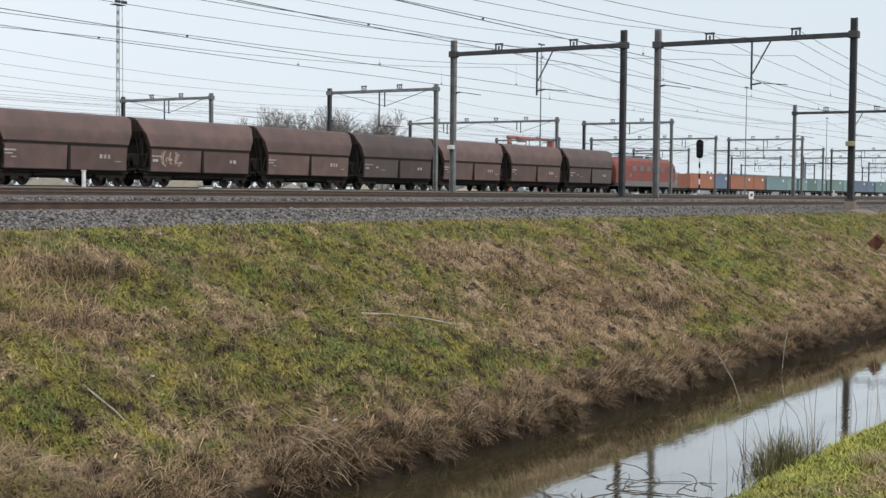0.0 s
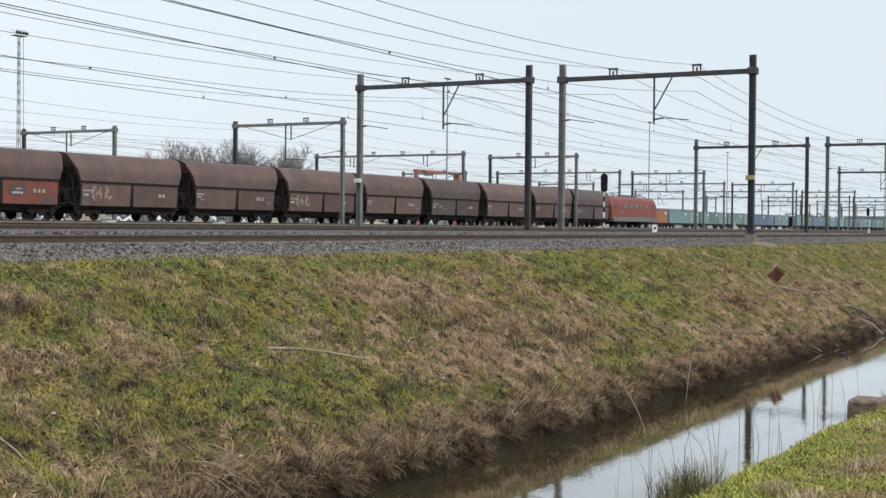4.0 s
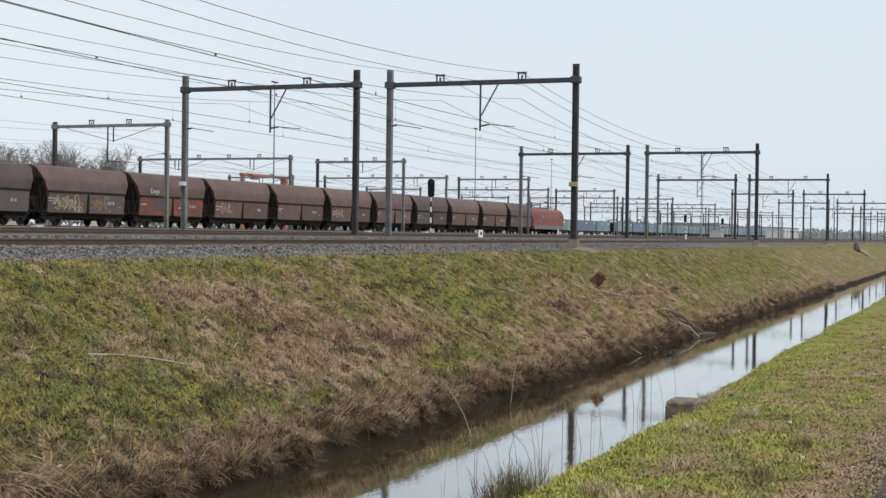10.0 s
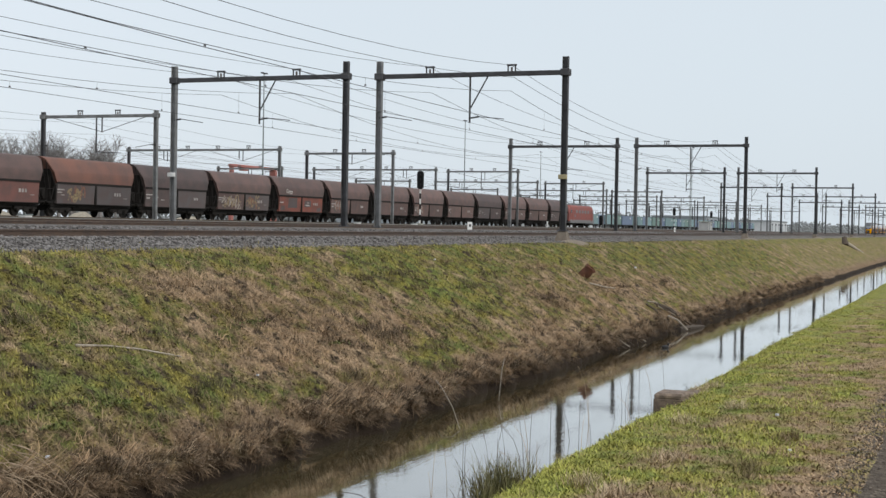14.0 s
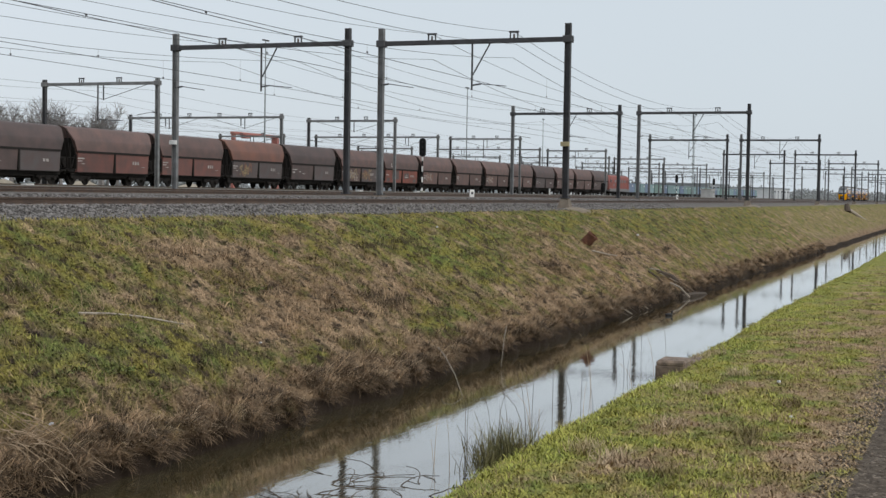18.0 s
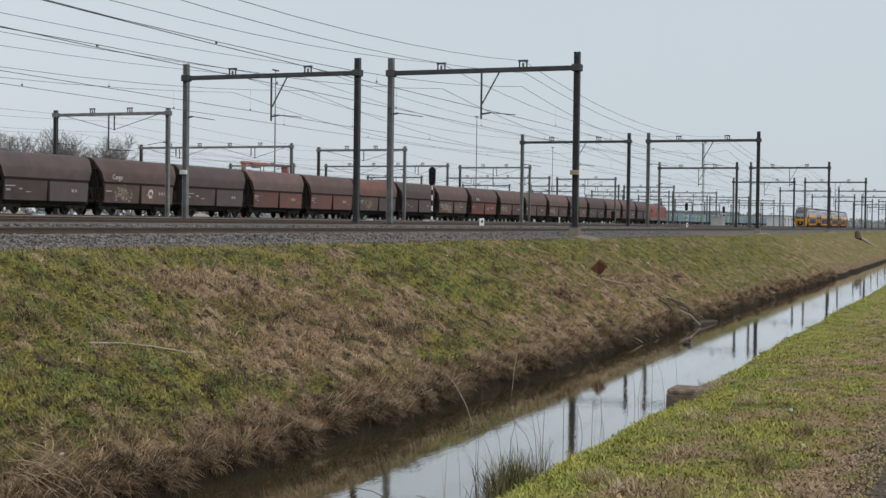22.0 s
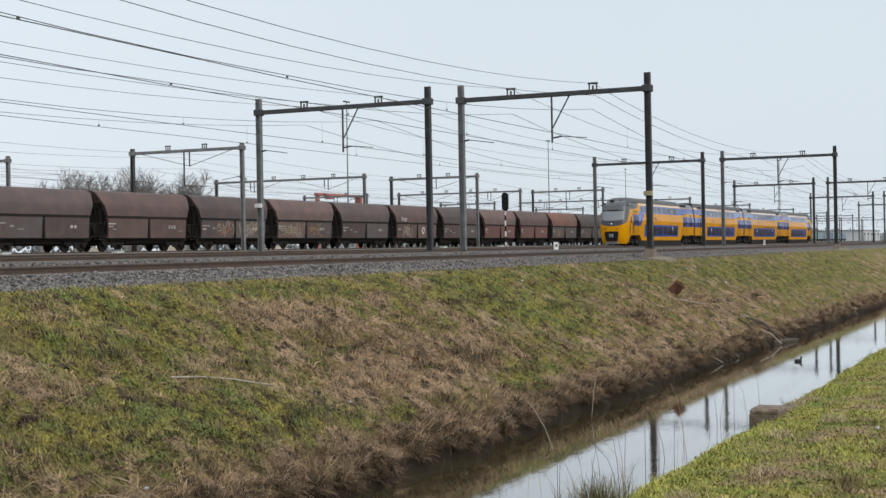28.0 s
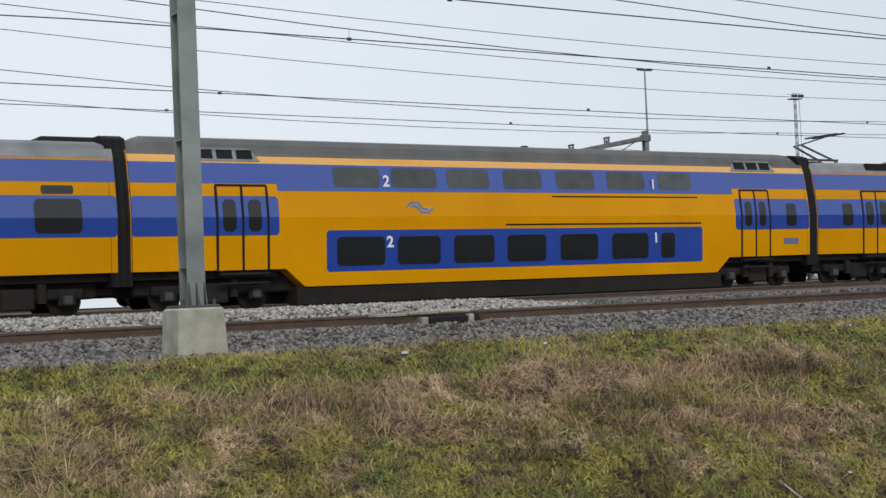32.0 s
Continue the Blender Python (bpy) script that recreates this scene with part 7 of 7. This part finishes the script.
for i in range(44):
    x, y = rr.uniform(20.5, 36), rr.uniform(7.25, 8.4)
    h = rr.uniform(0.4, 1.5)
    dx, dy = rr.uniform(-0.5, 0.35), rr.uniform(-0.15, 0.35)
    branch("water_reed", "thin bent reed stem standing in the ditch", [(x, y, -4.45), (x + dx * 0.15, y + dy * 0.15, -4.45 + h * 0.4), (x + dx * 0.45, y + dy * 0.45, -4.45 + h * 0.75), (x + dx, y + dy, -4.45 + h)], 0.0055, REED if i % 3 == 0 else WOODDARK, "reed")["group"] = "reed stems"
for i in range(34):
    x, y = rr.uniform(16.8, 20.5), rr.uniform(7.3, 9.6)
    pts = [(x, y, -4.38)]
    turn = rr.uniform(-1.2, 1.2)
    rise = rr.uniform(0, 0.05)
    for k in range(8):
        turn += rr.uniform(-0.35, 0.35)
        pts.append((pts[-1][0] + 0.11 * math.cos(turn), pts[-1][1] + 0.11 * math.sin(turn), -4.36 + rise * k * (1 - k / 12) + rr.uniform(-0.008, 0.008)))
    branch("twig", "dark wet twig floating in the ditch", pts, 0.011, WOODDARK, "twig")["group"] = "floating twigs"
for i in range(12):
    x, y = rr.uniform(17.5, 26), rr.uniform(11.3, 12.3)
    branch("water_reed", "thin pale reed stem standing in the ditch", [(x, y, -4.45), (x + rr.uniform(-0.3, 0.3), y - rr.uniform(0, 0.3), -4.45 + rr.uniform(0.3, 0.5))], 0.005, WOODDARK, "reed")["group"] = "reed stems"

bin_ = thing("rusted_bin", "tipped rusty metal bin half sunk in the slope", "bin", "", 59.6, 16.1, lie(59.6, 16.1))
bin_.matrix_basis = pose(59.6, 16.1, lie(59.6, 16.1) + 0.10, 38, -26, 30)
part("drum", Geo().loft([[(0.17 * k * (1 + 0.22 * math.cos(3 * a + 9 * z)) * math.cos(a), 0.25 * k * (1 + 0.15 * math.sin(2 * a)) * math.sin(a), z) for a in [i * math.pi / 8 for i in range(16)]] for z, k in ((-0.2, 0.92), (0.1, 1.0), (0.28, 0.92), (0.44, 1.04), (0.45, 0.90), (0.2, 0.82))]), RUSTY, bin_, smooth=True)
part("rim", Geo().loft([[(0.18 * k * math.cos(a), 0.27 * k * math.sin(a), z + 0.03 * math.sin(3 * a)) for a in [i * math.pi / 8 for i in range(16)]] for z, k in ((0.36, 1.0), (0.37, 1.08), (0.40, 1.08), (0.41, 1.0))]), RUSTY, bin_)
branch("stick", "pale broken branch beside the rusty bin", [(58.6, 15.6, lie(58.6, 15.6) + 0.06), (60.4, 15.3, lie(60.4, 15.3) + 0.1), (61.6, 15.2, lie(61.6, 15.2) + 0.06)], 0.035, WOODPALE)
lf = thing("driftwood_heap", "dark driftwood stump on the far slope", "log", "", 206.0, 16.9, lie(206, 16.9))
part("stump", Geo().tube((0, 0, 0), (0.5, 0.2, 1.1), 0.5, 9, 0.35).tube((0.3, 0, 0.3), (1.2, 0.4, 0.9), 0.2, 7, 0.08), WOODDARK, lf)
part("trunk", Geo().tube((0.4, -0.2, 0.3), (10, -2.0, -1.4), 0.28, 8, 0.16), WOODPALE, lf)

hw_ = thing("concrete_headwall", "weathered concrete culvert headwall at the ditch edge", "concrete block", "", 33.4, 6.75, -3.82)
part("wall", Geo().box(0, 0, -0.45, 0.9, 0.75, 0.9, 0.04), OLDCONC, hw_)
part("coping", Geo().box(0.02, 0, 0.03, 0.94, 0.72, 0.16, 0.05), OLDCONC, hw_)
part("wing", Geo().box(1.2, -0.25, -0.35, 1.6, 0.3, 0.7, 0.03), OLDCONC, hw_)

# point heating box beside the near rail
pb = thing("track_equipment", "concrete cable cover slabs over a dark trackside box", "trackside box", "", 11.6, 21.35, -0.2)
for i in range(3):
    part("cover_slab", Geo().box(-0.7 + i * 0.62, 0.05 - 0.03 * i, 0.20 + 0.015 * i, 0.6, 0.34, 0.06, 0.012), CONCRETE, pb)
part("box", Geo().box(0.35, -0.1, 0.02, 0.8, 0.3, 0.26, 0.03), BLACK, pb)
part("bracket", Geo().box(-0.12, -0.12, 0.02, 0.12, 0.3, 0.24, 0.02), CONCRETE, pb)
part("bracket", Geo().box(0.82, -0.12, 0.04, 0.1, 0.3, 0.24, 0.02), CONCRETE, pb)
part("pipe", Geo().tube((0.95, -0.15, 0.05), (0.95, 0.2, 0.05), 0.12, 10), UNDER, pb, smooth=True)

LITTER = material("litter_white", (0.50, 0.51, 0.53), 0.5, 0, None, 10, 60, 0.1, 0.1)
for x, y, s in ((9.64, 18.4, 0.10), (12.2, 18.45, 0.09), (15.2, 14.95, 0.08), (30.5, 3.85, 0.12), (25.7, 3.0, 0.10), (14.2, 16.15, 0.06), (26.0, 14.2, 0.08), (70.0, 16.2, 0.2), (17.9, 13.5, 0.10), (45.0, 17.6, 0.12), (19.0, 18.5, 0.07)):
    g = Geo()
    s *= 0.6
    m = [(math.cos(a) * s * (0.6 + 0.5 * rr.random()), math.sin(a) * s * 0.7 * (0.6 + 0.5 * rr.random())) for a in [i * math.pi / 4 for i in range(8)]]
    g.loft([[(a, b, 0.0) for a, b in m], [(a * 0.9, b * 0.9, s * (0.3 + 0.4 * rr.random())) for a, b in m], [(a * 0.3, b * 0.3, s * 0.6) for a, b in m]])
    ob = part("litter", g, LITTER)
    tagged(at(ob, x, y, lie(x, y) + 0.04), "crumpled scrap of white litter in the grass", "litter", "litter")

# ---- the coot ----
FEATHER = material("black_feathers", (0.012, 0.012, 0.014), 0.6)
COOT = thing("coot", "small black coot swimming in the ditch", "bird", "", 52.1, 11.3, WATER)


def egg(c, sx, sy, sz, n=10, m=7):
    rings = []
    for j in range(m + 1):
        b = -math.pi / 2 + math.pi * j / m
        k = max(0.02, math.cos(b))
        rings.append([(c[0] + sx * math.sin(b), c[1] + sy * k * math.cos(2 * math.pi * i / n), c[2] + sz * k * math.sin(2 * math.pi * i / n)) for i in range(n)])
    return Geo().loft(rings)


part("body", egg((0, 0, 0.04), 0.145, 0.085, 0.08), FEATHER, COOT, smooth=True)
part("tail", egg((-0.13, 0, 0.07), 0.05, 0.04, 0.025), FEATHER, COOT, smooth=True)
part("neck", Geo().tube((0.09, 0, 0.07), (0.12, 0, 0.15), 0.04, 8, 0.032), FEATHER, COOT, smooth=True)
part("head", egg((0.125, 0, 0.165), 0.05, 0.036, 0.038), FEATHER, COOT, smooth=True)
part("beak", Geo().tube((0.16, 0, 0.165), (0.20, 0, 0.155), 0.013, 6, 0.004), WHITE, COOT, "white beak")


# ---- what moves ----
def motions():
    # distance of the first gangway along the track
    gang = [(0, 1107), (10, 770), (19, 466.5), (21, 396), (23, 328.8), (24, 294.7), (27, 190.0), (28, 155.4), (29, 120.4), (30, 84.7), (30.5, 66.9), (31, 47.6), (31.5, 29.8), (32, 10.4)]
    for car, behind, turned in CARS:
        rows = []
        for t, x in gang:
            a = x + behind
            b = a - 26 if behind == 0 and car is CARS[0][0] else a + 26
            ya, yb = 40.37 + bend(a), 40.37 + bend(b)
            rows.append((t, pose(a, ya, 0.30, 0, 0, math.degrees(math.atan2(yb - ya, b - a)) if turned or b > a else math.degrees(math.atan2(ya - yb, a - b)))))
        if turned:
            rows = [(t, m @ pose(0, 0, 0, 0, 0, 180)) for t, m in rows]
        walk(car, rows)
    coal = [(0, 135.8), (7, 182.05), (14, 228.1), (20, 267.2), (27, 312.2), (30, 331.2), (32, 343.8)]
    for w, back in WAGONS:
        walk(w, [(t, pose(x + back, 66.0, 0.5)) for t, x in coal])
    swim = [(0, 51.6, 11.5), (6, 52.1, 11.3), (9, 52.9, 11.3), (13, 53.2, 11.1), (19, 52.9, 10.9), (23, 52.8, 10.5), (28, 53.9, 9.7), (32, 54.3, 9.2)]
    walk(COOT, [(t, pose(x, y, WATER - 0.01, 0, 0, -60)) for t, x, y in swim])
    walk(ENGINE, [(t, pose(x + 9.9, 66.0, 0.5)) for t, x in coal])


motions()
